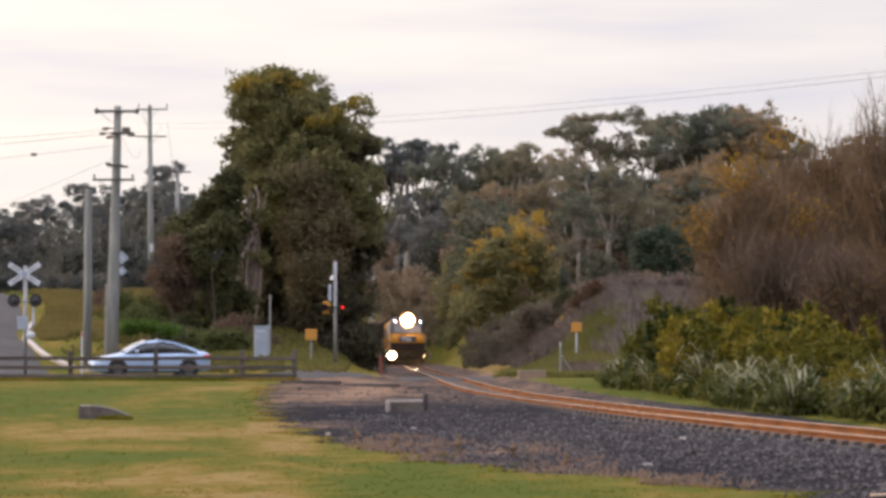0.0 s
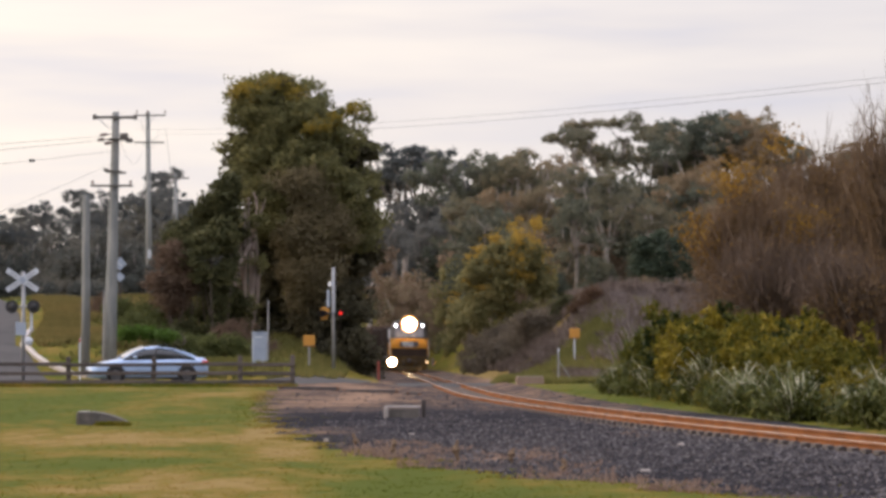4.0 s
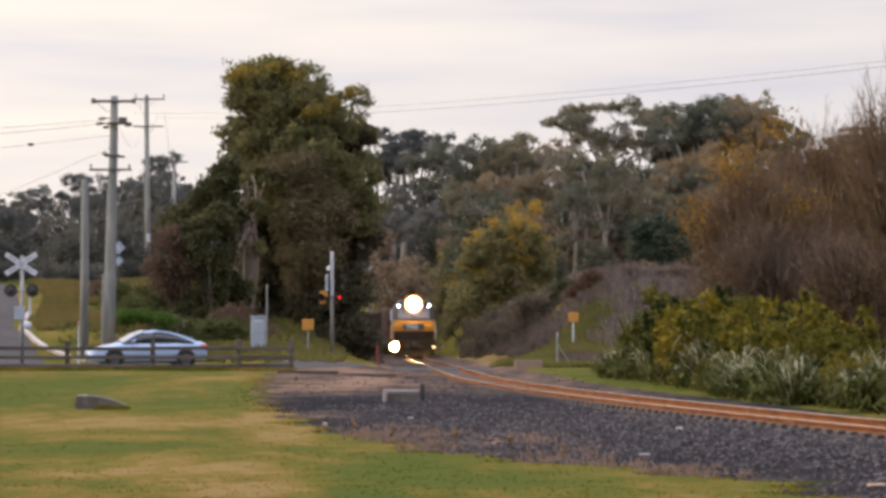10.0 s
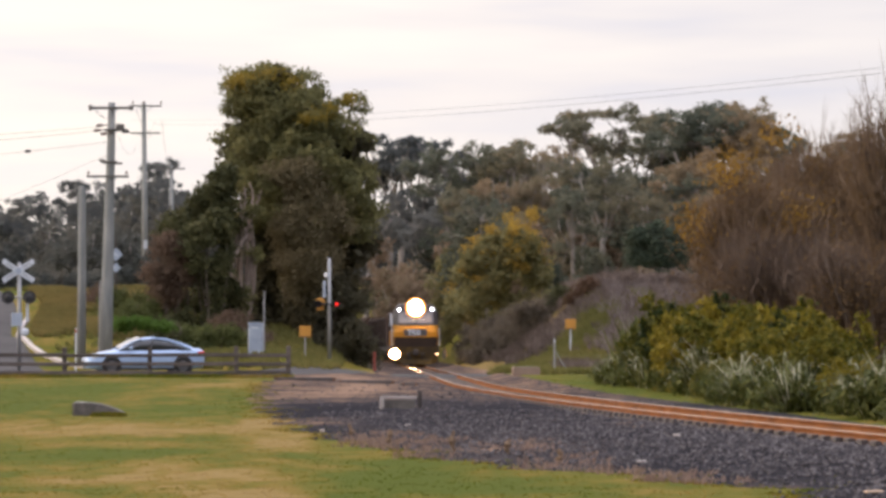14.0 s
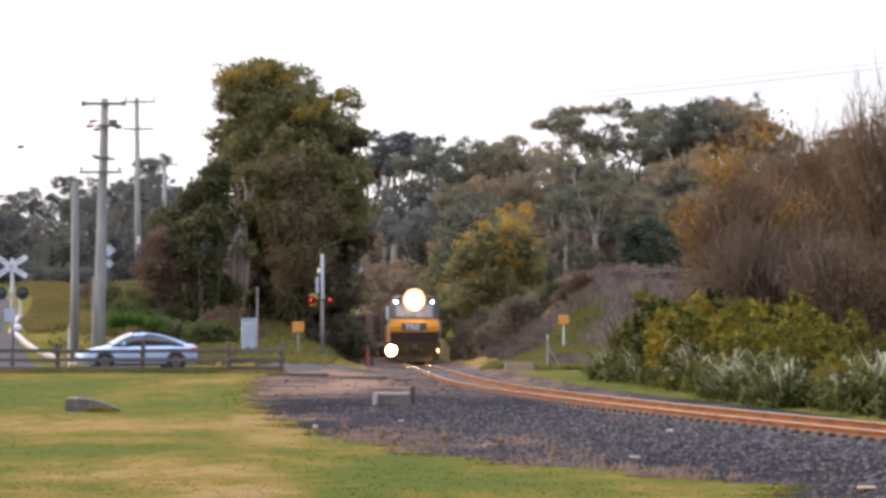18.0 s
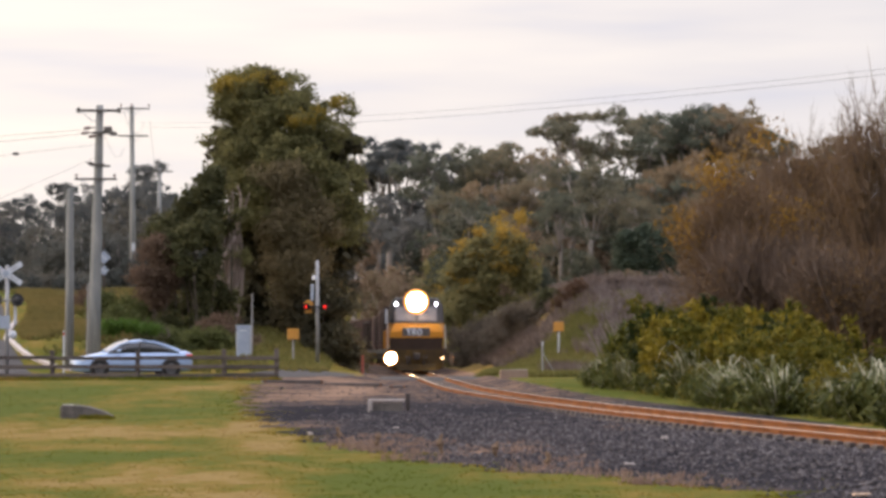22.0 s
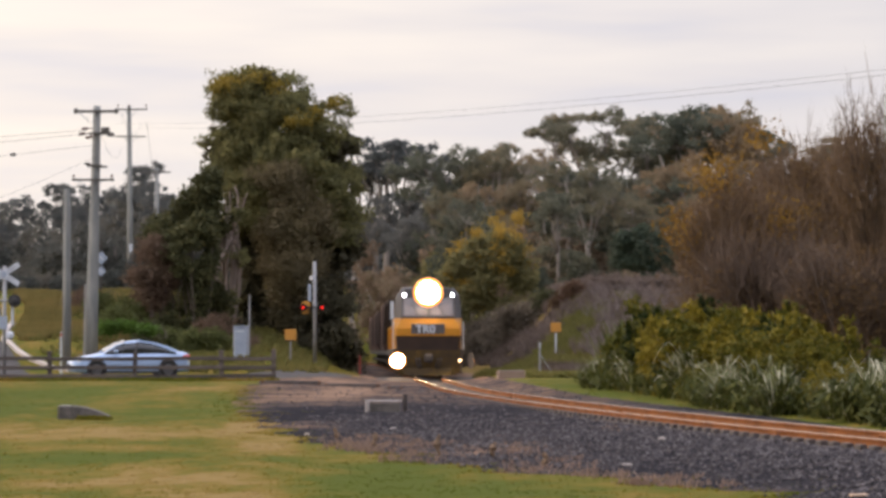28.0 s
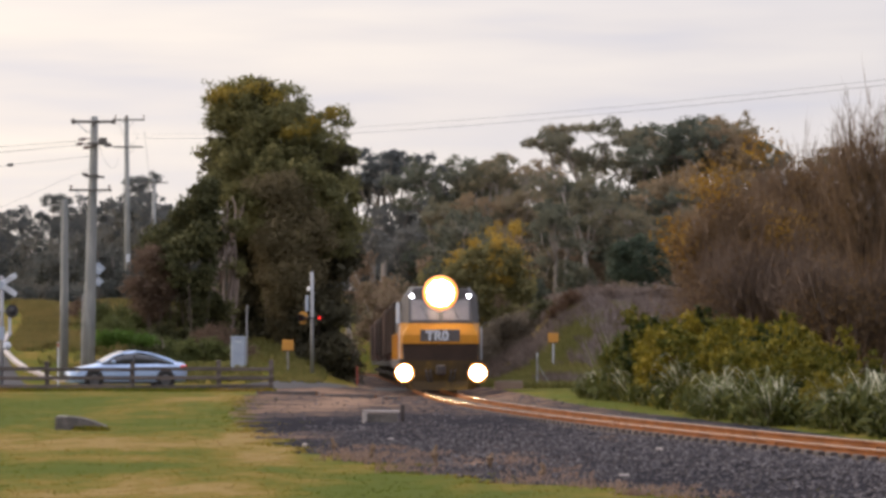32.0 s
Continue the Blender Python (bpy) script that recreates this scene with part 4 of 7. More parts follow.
# ---- the waiting car ----
def build_car():
    c = thing("car", pose(-10.80, 122, gz(-10.87, 122) + 0.08, 0, 0, 14), "silver-blue saloon car standing on the road behind the fence", "car")
    stations = [(-2.22, 0.30, 0.56, 0.50), (-2.16, 0.22, 0.66, 0.66), (-1.95, 0.19, 0.735, 0.80), (-1.55, 0.18, 0.81, 0.87), (-1.0, 0.18, 0.92, 0.895), (0, 0.17, 0.94, 0.905), (1.0, 0.18, 0.965, 0.90), (1.6, 0.19, 0.98, 0.87), (2.05, 0.22, 0.955, 0.80), (2.2, 0.26, 0.90, 0.70), (2.26, 0.36, 0.80, 0.58)]
    rings = []
    for x, zb, zt, w in stations:
        h = zt - zb
        half = [(w * 0.90, zb), (w * 0.98, zb + h * 0.12), (w, zb + h * 0.45), (w * 0.985, zb + h * 0.70), (w * 0.93, zb + h * 0.92), (w * 0.78, zt), (w * 0.35, zt + 0.025)]
        rings.append([(x, y, z) for y, z in half] + [(x, -y, z) for y, z in reversed(half)])
    body = part("body", Solid().loft(rings), M_CAR, c, "silver-blue paint", True)
    roof = [(-0.98, 0.94, 0.80), (-0.55, 1.19, 0.66), (-0.15, 1.33, 0.60), (0.35, 1.375, 0.585), (0.85, 1.30, 0.60), (1.35, 1.14, 0.66), (1.72, 0.97, 0.74)]
    rings = []
    for x, zt, w in roof:
        zb = 0.90
        rings.append([(x, 0.83, zb), (x, w + 0.06, zb + (zt - zb) * 0.72), (x, w, zt - 0.005), (x, w * 0.5, zt + 0.015), (x, -w * 0.5, zt + 0.015), (x, -w, zt - 0.005), (x, -w - 0.06, zb + (zt - zb) * 0.72), (x, -0.83, zb)])
    part("glass_house", Solid().loft(rings), M_GLASSDARK, c, "dark tinted windows", True)
    for name, row in (("windscreen", roof[:3]), ("rear_window", roof[4:])):
        edge = [[(x - 0.04 * (1 - e * e), w * e, zt + 0.012 + 0.075 * (1 - e * e)) for e in np.linspace(-0.98, 0.98, 11).tolist()] for x, zt, w in row]
        part(name, Solid().loft(edge, closed=False, caps=False), M_GLASSDARK, c, "glass that mirrors the sky", True)
    rings = []
    for x, zt, w in roof[2:-2]:
        rings.append([(x, w + 0.035, zt - 0.06), (x, w + 0.012, zt + 0.008), (x, w * 0.5, zt + 0.03), (x, -w * 0.5, zt + 0.03), (x, -w - 0.012, zt + 0.008), (x, -w - 0.035, zt - 0.06)])
    part("roof", Solid().loft(rings, closed=False, caps=False), M_CAR, c, "", True)
    for k in (-1, 1):
        part("pillar", Solid().tube([(x, k * (w + 0.03), zt - 0.015) for x, zt, w in roof[:3]], 0.034, 6), M_CAR, c)
        part("pillar", Solid().tube([(x, k * (w + 0.03), zt - 0.02) for x, zt, w in roof[3:]], [0.045, 0.055, 0.075, 0.10], 6), M_CAR, c)
        part("pillar", Solid().tube([(0.18, k * 0.845, 0.92), (0.28, k * 0.63, 1.34)], 0.035, 6), M_BLACK, c)
        part("mirror", Solid().slab((-0.58, k * 0.98, 0.98), (0.14, 0.2, 0.12), 0.03), M_CAR, c)
        part("headlight", Solid().loft([[(-2.17, k * 0.48, 0.58), (-2.17, k * 0.48, 0.70), (-1.86, k * 0.84, 0.755), (-1.86, k * 0.845, 0.62)], [(-2.20, k * 0.50, 0.58), (-2.19, k * 0.50, 0.695), (-1.88, k * 0.86, 0.75), (-1.88, k * 0.865, 0.62)]]), M_LENS, c, "clear lens")
        part("tail_light", Solid().slab((2.10, k * 0.72, 0.80), (0.26, 0.20, 0.13), 0.03), M_TAIL, c, "red lens")
        part("door_handle", Solid().slab((0.42, k * 0.912, 0.78), (0.2, 0.03, 0.035), 0.01), M_CAR, c)
        part("sill", Solid().slab((0.05, k * 0.88, 0.215), (2.1, 0.06, 0.08), 0.02), M_BLACK, c)
        for x in (-1.28, 1.40):
            part("wheel_arch", Solid().tube([(x, k * 0.80, 0.335), (x, k * 0.907, 0.335)], 0.375, 22), M_BLACK, c, "dark arch")
            wheel = part("wheel", Solid().tube([(x, k * 0.72, 0.315), (x, k * 0.74, 0.315), (x, k * 0.90, 0.315), (x, k * 0.922, 0.315)], [0.28, 0.315, 0.315, 0.285], 24), M_TYRE, c, "black tyre", True)
            rim = Solid().disc((x, k * 0.918, 0.315), 0.205, "y", 0.02, 22)
            for a in range(5):
                w = a * 2 * math.pi / 5
                rim.box((x + 0.11 * math.cos(w), k * 0.93, 0.315 + 0.11 * math.sin(w)), (0.17, 0.014, 0.035), Matrix.Rotation(-w, 3, "Y"))
            part("rim", rim, M_RIM, wheel, "alloy rim")
    part("grille", Solid().slab((-2.225, 0, 0.42), (0.04, 0.8, 0.2), 0.02), M_BLACK, c, "dark grille")
    part("plate", Solid().slab((-2.25, 0, 0.33), (0.01, 0.36, 0.09), 0.004), M_WHITE, c, "pale plain plate")
    c.scale = (0.965, 0.955, 0.97)
    return c


build_car()


# ---- the train ----
def build_loco():
    t = thing("locomotive", pose(0, 0, 0), "yellow diesel locomotive with lit headlamps leading a goods train", "locomotive")
    part("underframe", Solid().slab((0, 9.2, 1.0), (2.84, 17.6, 0.36), 0.03), M_LOCODARK, t)
    part("fuel_tank", Solid().slab((0, 9.0, 0.58), (2.3, 4.4, 0.62), 0.12), M_LOCODARK, t)
    part("pilot", Solid().prism([(-1.28, 0.30), (-1.18, 0.18), (1.18, 0.18), (1.28, 0.30), (1.30, 1.12), (-1.30, 1.12)], "y", 0.0, 0.22), M_GRIMYYELLOW, t, "grimy yellow buffer beam plate")
    part("snow_plough", Solid().loft([[(-1.15, 0.05, 0.12), (1.15, 0.05, 0.12), (1.2, 0.05, 0.42), (-1.2, 0.05, 0.42)], [(-0.9, -0.22, 0.10), (0.9, -0.22, 0.10), (1.0, -0.03, 0.42), (-1.0, -0.03, 0.42)]]), M_GRIMYYELLOW, t)
    part("coupler", Solid().slab((0, -0.12, 0.80), (0.26, 0.5, 0.28), 0.05).slab((0, -0.34, 0.80), (0.34, 0.16, 0.34), 0.05), M_LOCODARK, t, "dark knuckle coupler")
    for x in (-0.5, -0.36, 0.36, 0.5):
        part("brake_hose", Solid().tube([(x, 0.0, 0.8), (x, -0.12, 0.72), (x * 0.9, -0.14, 0.5), (x * 0.8, -0.10, 0.38)], 0.03, 6), M_BLACK, t)
    part("lower_front", Solid().loft([[(-1.26, 0.10, 1.10), (1.26, 0.10, 1.10), (1.26, 2.2, 1.10), (-1.26, 2.2, 1.10)], [(-1.30, 0.06, 1.70), (1.30, 0.06, 1.70), (1.30, 2.2, 1.70), (-1.30, 2.2, 1.70)]]), M_LOCOBROWN, t, "dark brown-grey lower front")
    nose = part("nose", Solid().loft([[(-1.32, 0.02, 1.703), (1.32, 0.02, 1.703), (1.36, 0.5, 1.703), (1.36, 2.3, 1.703), (-1.36, 2.3, 1.703), (-1.36, 0.5, 1.703)], [(-1.28, 0.05, 2.0), (1.28, 0.05, 2.0), (1.36, 0.5, 2.0), (1.36, 2.3, 2.0), (-1.36, 2.3, 2.0), (-1.36, 0.5, 2.0)], [(-1.08, 0.22, 2.40), (1.08, 0.22, 2.40), (1.36, 0.75, 2.42), (1.36, 2.3, 2.42), (-1.36, 2.3, 2.42), (-1.36, 0.75, 2.42)]]), M_YELLOW, t, "bright yellow nose band")
    board = part("number_board", Solid().slab((-0.02, 0.035, 1.98), (1.36, 0.03, 0.42), 0.01), M_LOCOGREY, t, "dark number board")
    board.matrix_basis = pose(0, 0.0, 0)
    txt = bpy.data.curves.new("number", "FONT")
    txt.body, txt.size, txt.extrude, txt.align_x = "TR0", 0.46, 0.006, "CENTER"
    txt.offset = 0.012
    tob = bpy.data.objects.new("number", txt)
    me = bpy.data.meshes.new_from_object(tob)
    me.materials.append(M_WHITE)
    num = part("number", me, M_WHITE, board, "pale painted characters")
    num.matrix_basis = pose(-0.12, 0.008, 1.82, 90, 0, 0)
    part("number_bar", Solid().slab((0.50, 0.012, 1.98), (0.16, 0.012, 0.28), 0.002), M_LOCOGREY, board, "faded figure")
    # cab
    cab = part("cab", Solid().loft([[(-1.10, 0.24, 2.42), (1.10, 0.24, 2.42), (1.37, 0.75, 2.42), (1.37, 3.2, 2.42), (-1.37, 3.2, 2.42), (-1.37, 0.75, 2.42)], [(-1.08, 0.48, 3.34), (1.08, 0.48, 3.34), (1.28, 0.9, 3.34), (1.28, 3.2, 3.34), (-1.28, 3.2, 3.34), (-1.28, 0.9, 3.34)], [(-0.9, 0.52, 3.62), (0.9, 0.52, 3.62), (1.02, 0.9, 3.68), (1.02, 3.2, 3.68), (-1.02, 3.2, 3.68), (-1.02, 0.9, 3.68)]]), M_LOCOGREY, t, "grey cab front")
    tilt = math.degrees(math.atan2(0.24, 0.92))
    for x in (-0.53, 0.53):
        w = part("windscreen", Solid().slab((0, 0, 0), (0.94, 0.03, 0.74), 0.02), M_WINDSCREEN, cab, "windscreen with the sky's reflection in its colour")
        w.matrix_basis = pose(x, 0.35, 2.86, -tilt, 0, 0)
        f = part("wiper", Solid().tube([(0.1, -0.03, -0.3), (-0.15, -0.04, 0.2)], 0.012, 5), M_BLACK, cab)
        f.matrix_basis = pose(x, 0.35, 2.86, -tilt, 0, 0)
    for k in (-1, 1):
        part("side_window", Solid().slab((k * 1.34, 2.0, 2.88), (0.04, 0.9, 0.6), 0.01), M_GLASSDARK, cab)
        if k < 0:
            part("mirror", Solid().slab((k * 1.46, 0.72, 2.75), (0.13, 0.06, 0.74), 0.02), M_WHITE, cab, "tall pale mirror")
        part("handrail", Solid().tube([(k * 1.42, 0.45, 1.15), (k * 1.42, 0.45, 2.3)], 0.025, 6), M_WHITE, t, "white grab rail")
        part("step_well", Solid().slab((k * 1.28, 0.55, 0.62), (0.16, 0.5, 0.9), 0.02), M_LOCODARK, t)
        part("marker_light", Solid().disc((k * 0.98, 0.40, 3.35), 0.065, "y", 0.05, 14), M_MARKER, t, "lit white marker lamp")
        part("marker_case", Solid().tube([(k * 0.98, 0.42, 3.35), (k * 0.98, 0.75, 3.35)], 0.09, 12), M_LOCOGREY, t)
        part("hood_side_rail", Solid().tube([(k * 1.40, 3.4, 2.1), (k * 1.40, 17.4, 2.1)], 0.02, 6), M_YELLOW, t)
        for y in np.linspace(3.5, 17.3, 9):
            part("stanchion", Solid().tube([(k * 1.40, y, 1.1), (k * 1.40, y, 2.1)], 0.018, 5), M_YELLOW, t)
    # housing and lens enlarged to take in the headlamp's glare
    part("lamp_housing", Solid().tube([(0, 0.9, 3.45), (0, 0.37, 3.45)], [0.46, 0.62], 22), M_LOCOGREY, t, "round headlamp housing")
    # glowing ring added for the halo round the lens
    part("headlamp_reflector", Solid().tube([(0, 0.36, 3.45), (0, 0.335, 3.45)], [0.60, 0.58], 24), M_LAMPHALO, t, "amber ring standing in for the headlamp's glare", True)
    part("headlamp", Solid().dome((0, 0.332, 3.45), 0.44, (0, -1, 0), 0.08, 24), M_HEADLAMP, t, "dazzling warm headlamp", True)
    part("hood", Solid().loft([[(-1.26, 3.22, 1.18), (1.26, 3.22, 1.18), (1.26, 3.22, 3.2), (0.8, 3.22, 3.52), (-0.8, 3.22, 3.52), (-1.26, 3.22, 3.2)], [(-1.26, 17.2, 1.18), (1.26, 17.2, 1.18), (1.26, 17.2, 3.2), (0.8, 17.2, 3.52), (-0.8, 17.2, 3.52), (-1.26, 17.2, 3.2)]]), M_YELLOW, t, "long yellow engine hood")
    for y in (4.6, 6.1, 7.6, 9.1, 12.0, 13.8, 15.6):
        for k in (-1, 1):
            part("hood_door", Solid().slab((k * 1.268, y, 2.1), (0.03, 1.2, 1.5), 0.01), M_YELLOW if y < 11 else M_LOCOGREY, t)
    part("radiator_grille", Solid().slab((0, 14.5, 3.5), (1.7, 3.2, 0.22), 0.05), M_LOCODARK, t)
    part("exhaust_stack", Solid().slab((0, 9.0, 3.6), (0.4, 0.8, 0.3), 0.04), M_LOCODARK, t)
    for yb in (3.4, 14.8):
        b = part("bogie_frame", Solid().slab((0, yb, 0.52), (2.1, 3.6, 0.32), 0.06), M_LOCODARK, t)
        for dy in (-1.35, 0, 1.35):
            for k in (-1, 1):
                part("wheel", Solid().disc((k * 0.56, yb + dy, 0.46), 0.455, "x", 0.13, 24), M_LOCODARK, b)
    # ditch lamps, lenses enlarged to the size of their glare: each swings in its case
    lamps = []
    for k in (-1, 1):
        part("ditch_lamp_mount", Solid().tube([(k * 1.26, 0.05, 0.70), (k * 1.26, -0.06, 0.70)], [0.12, 0.09], 14), M_LOCODARK, t, "dark ditch lamp mount")
        part("pilot_light", Solid().dome((k * 1.26, -0.43, 0.70), 0.05, (0, -1, 0), 0.02, 12), M_PILOT, t, "small glowing lamp filament")
        part("lamp_bracket", Solid().tube([(k * 1.26, -0.06, 0.66), (k * 1.26, -0.40, 0.66)], 0.02, 6), M_LOCODARK, t)
        lamp = part("ditch_lamp", Solid().dome((-k * 0.32, 0, 0), 0.26, (0, -1, 0), 0.012, 28), M_DITCH, t, "flashing warm ditch lamp", True)
        lamp.matrix_basis = pose(k * 1.58, -0.42, 0.70)
        part("lamp_back", Solid().disc((-k * 0.32, 0.016, 0), 0.34, "y", 0.012, 22), M_LOCODARK, lamp)
        # the ditch lamp's halo, again an added glowing ring
        part("lamp_rim", Solid().disc((-k * 0.32, 0.004, 0), 0.325, "y", 0.006, 28), M_LAMPHALO, lamp, "amber ring standing in for the ditch lamp's glare")
        lamps.append(lamp)
    return t, lamps


loco, ditch_lamps = build_loco()
LOCO_LEN, WAGON_LEN = 18.4, 14.6


def build_wagon(kind):
    name, label = ("container_wagon", "flat wagon carrying a faded red container") if kind else ("hopper_wagon", "dark ribbed hopper wagon in the goods train")
    t = thing(name, pose(0, 0, 0), label, "goods wagon", "wagons of the train")
    part("underframe", Solid().slab((0, 6.8, 0.98), (2.3, 13.2, 0.26), 0.03), M_LOCODARK, t)
    if kind:
        part("container", Solid().slab((0, 6.8, 2.42), (2.44, 12.2, 2.6), 0.03), M_CONTAINER, t)
        for y in np.arange(1.0, 12.8, 0.6):
            for k in (-1, 1):
                part("rib", Solid().slab((k * 1.24, y, 2.42), (0.05, 0.22, 2.3), 0.01), M_CONTAINER, t)
        for x in (-0.9, -0.3, 0.3, 0.9):
            part("door_bar", Solid().tube([(x, 0.66, 1.2), (x, 0.66, 3.6)], 0.02, 5), M_GALV, t)
    else:
        out = [(-1.2, 1.5), (-0.8, 1.1), (0.8, 1.1), (1.2, 1.5), (1.28, 3.35), (-1.28, 3.35)]
        part("body", Solid().prism(out, "y", 0.5, 13.1), M_WAGON, t)
        part("top_rim", Solid().slab((0, 6.8, 3.38), (2.66, 12.8, 0.12), 0.02), M_WAGON, t)
        for y in np.arange(0.9, 13.0, 1.1):
            for k in (-1, 1):
                part("rib", Solid().slab((k * 1.28, y, 2.4), (0.10, 0.12, 1.9), 0.01), M_WAGON, t)
    for yb in (2.3, 11.3):
        b = part("bogie_frame", Solid().slab((0, yb, 0.5), (1.9, 2.2, 0.26), 0.05), M_LOCODARK, t)
        for dy in (-0.85, 0.85):
            for k in (-1, 1):
                part("wheel", Solid().disc((k * 0.56, yb + dy, 0.42), 0.42, "x", 0.13, 20), M_LOCODARK, b)
    part("coupler", Solid().slab((0, 0.05, 0.80), (0.22, 0.9, 0.26), 0.04), M_RUST, t)
    return t


hopper, container = build_wagon(0), build_wagon(1)
wagons = []
for i, src in enumerate((hopper, hopper, container, hopper, hopper, container, hopper, container)):
    if src not in wagons:
        wagons.append(src)
    else:
        wagons.append(copy_thing(src, pose(0, 0, 0)))

# the crossing's red lamps that are lit, fixed to the far mast
far_signal = [o for o in scene.objects if o.name.startswith("crossing_signal")][-1]
crossing_lamps = []
for x, r in ((-0.52, 0.065), (0.32, 0.07)):
    lamp = part("red_lamp", Solid().dome((0, -0.02, 0), r, (0, -1, 0), 0.04, 16), M_REDLAMP, far_signal, "lit red lamp", True)
    lamp.matrix_basis = pose(x, -0.20, 2.70)
    part("lamp_back", Solid().disc((0, -0.01, 0), r, "y", 0.016, 16), M_BLACK, lamp)
    crossing_lamps.append(lamp)


# ---- trees and shrubs ----
def rhombs(rng, c, length, width, up=None, droop=0.0):
    """A leaf, folded along its midrib, at each centre; returns vertices and faces."""
    n = len(c)
    d = rng.normal(size=(n, 3))
    if up is not None:
        d = d * (1 - abs(up)) + np.array([0, 0, up]) * 1.6
    d /= np.linalg.norm(d, axis=1)[:, None] + 1e-9
    e = np.cross(d, rng.normal(size=(n, 3)))
    e /= np.linalg.norm(e, axis=1)[:, None] + 1e-9
    s = rng.uniform(0.65, 1.35, (n, 1))
    a, b = d * length * s / 2, e * width * s / 2
    v = np.stack([c - a, c + b - a * 0.1, c + a, c - b - a * 0.1], 1).reshape(-1, 3)
    i = np.arange(n)[:, None] * 4
    return v, np.concatenate([i, i + 1, i + 2, i + 3], 1)


def clumps(rng, lobes, n, per, spread, shell=0.62, thin=0.0):
    """Leaf centres: clumps over the shells of the lobes (x, y, z, rx, ry, rz)."""
    lo = np.array(lobes, dtype=float)
    wgt = (lo[:, 3] * lo[:, 5]) ** 0.9
    pick = rng.choice(len(lo), n // per, p=wgt / wgt.sum())
    d = rng.normal(size=(len(pick), 3))
    d /= np.linalg.norm(d, axis=1)[:, None]
    r = shell + (1.04 - shell) * rng.random((len(pick), 1)) ** 0.6
    r *= 1 + 0.10 * np.sin(d[:, :1] * 7 + lo[pick, :1]) * np.sin(d[:, 2:] * 6 + lo[pick, 2:3])
    c = lo[pick, :3] + d * lo[pick, 3:] * r
    if thin:
        keep = np.array([noise.noise(Vector(p) * 0.55) for p in c]) > thin
        c = c[keep]
    c = np.repeat(c, per, 0)
    return c + rng.normal(size=c.shape) * spread * np.array([1, 1, 0.75])


def leaf_part(name, parent, material, seed, lobes, n, length, width, per=12, spread=0.28, shell=0.62, thin=0.0, up=None, label=""):
    rng = np.random.default_rng(seed)
    c = clumps(rng, lobes, n, per, spread, shell, thin)
    v, f = rhombs(rng, c, length, width, up)
    me = sheet_mesh(name, v, f, False)
    return part(name, me, material, parent, label)


def limb(s, a, b, r0, r1, bend=0.3, n=7, seed=0):
    rng = np.random.default_rng(seed)
    a, b = Vector(a), Vector(b)
    pts, rad = [], []
    k = Vector(rng.normal(size=3)) * bend
    for i in range(6):
        t = i / 5
        p = a.lerp(b, t) + k * math.sin(t * math.pi) + Vector(rng.normal(size=3)) * bend * 0.12
        pts.append(p)
        rad.append(r0 + (r1 - r0) * t)
    s.tube(pts, rad, n)


def sticks(rng, a, b, r):
    """Thin three-sided tapering twigs from a to b."""
    n = len(a)
    d = b - a
    u = np.cross(d, rng.normal(size=(n, 3)))
    u /= np.linalg.norm(u, axis=1)[:, None] + 1e-9
    w = np.cross(d / (np.linalg.norm(d, axis=1)[:, None] + 1e-9), u)
    r = np.broadcast_to(np.asarray(r, dtype=float).reshape(-1, 1), (n, 1))
    v = np.stack([a + u * r, a - u * r * 0.5 + w * r * 0.87, a - u * r * 0.5 - w * r * 0.87, b], 1).reshape(-1, 3)
    i = np.arange(n)[:, None] * 4
    f = np.concatenate([np.concatenate([i, i + 1, i + 3], 1), np.concatenate([i + 1, i + 2, i + 3], 1), np.concatenate([i + 2, i, i + 3], 1)])
    return v, f


def profile_lobes(seed, rows, n, depth, size, front=0.7, y=0.0):
    """Leafy lumps that fill an upright outline, given as rows of height, left and right edge; depth: thickness over width."""
    rng = np.random.default_rng(seed)
    zs, lefts, rights = (np.array(c) for c in zip(*sorted(rows)))
    out = []
    while len(out) < n:
        z = rng.uniform(zs[0], zs[-1])
        a, b = np.interp(z, zs, lefts), np.interp(z, zs, rights)
        if rng.random() * (rights - lefts).max() > b - a:
            continue
        r = min(rng.uniform(*size), (b - a) * 0.42)
        u = rng.uniform(-1, 1)
        half = max((b - a) / 2 - r * 0.85, 0.0)
        side = -1 if rng.random() < front else 1
        v = side * math.sqrt(1 - u * u) * rng.uniform(0.55, 1.0)
        out.append((float((a + b) / 2 + u * half), y + float(v * depth * (b - a) / 2), float(min(z, zs[-1] - r * 0.5)), r, r * 0.95, r * float(rng.uniform(0.6, 0.95))))
    return out


# height above the foot, left and right edge of the tall tree
TREE_EDGE = [(12.4, -1.9, 0.5), (11.9, -2.9, 1.3), (11.0, -3.15, 2.1), (9.9, -3.05, 3.3), (9.1, -3.05, 4.1), (8.0, -3.2, 4.4), (7.0, -3.4, 4.6), (5.8, -3.2, 4.7), (4.4, -2.6, 4.8)]
TREE_FOOT = [(5.4, -1.8, 4.65), (3.9, -2.6, 4.7), (1.6, -3.0, 4.5), (0.0, -3.2, 4.4), (-1.2, 0.2, 4.2)]
TREE_SKIRT = [(7.6, -1.2, 2.2), (6.2, -0.6, 3.0), (4.4, -0.6, 3.3), (2.6, -0.2, 2.6), (1.6, 0.2, 1.6)]
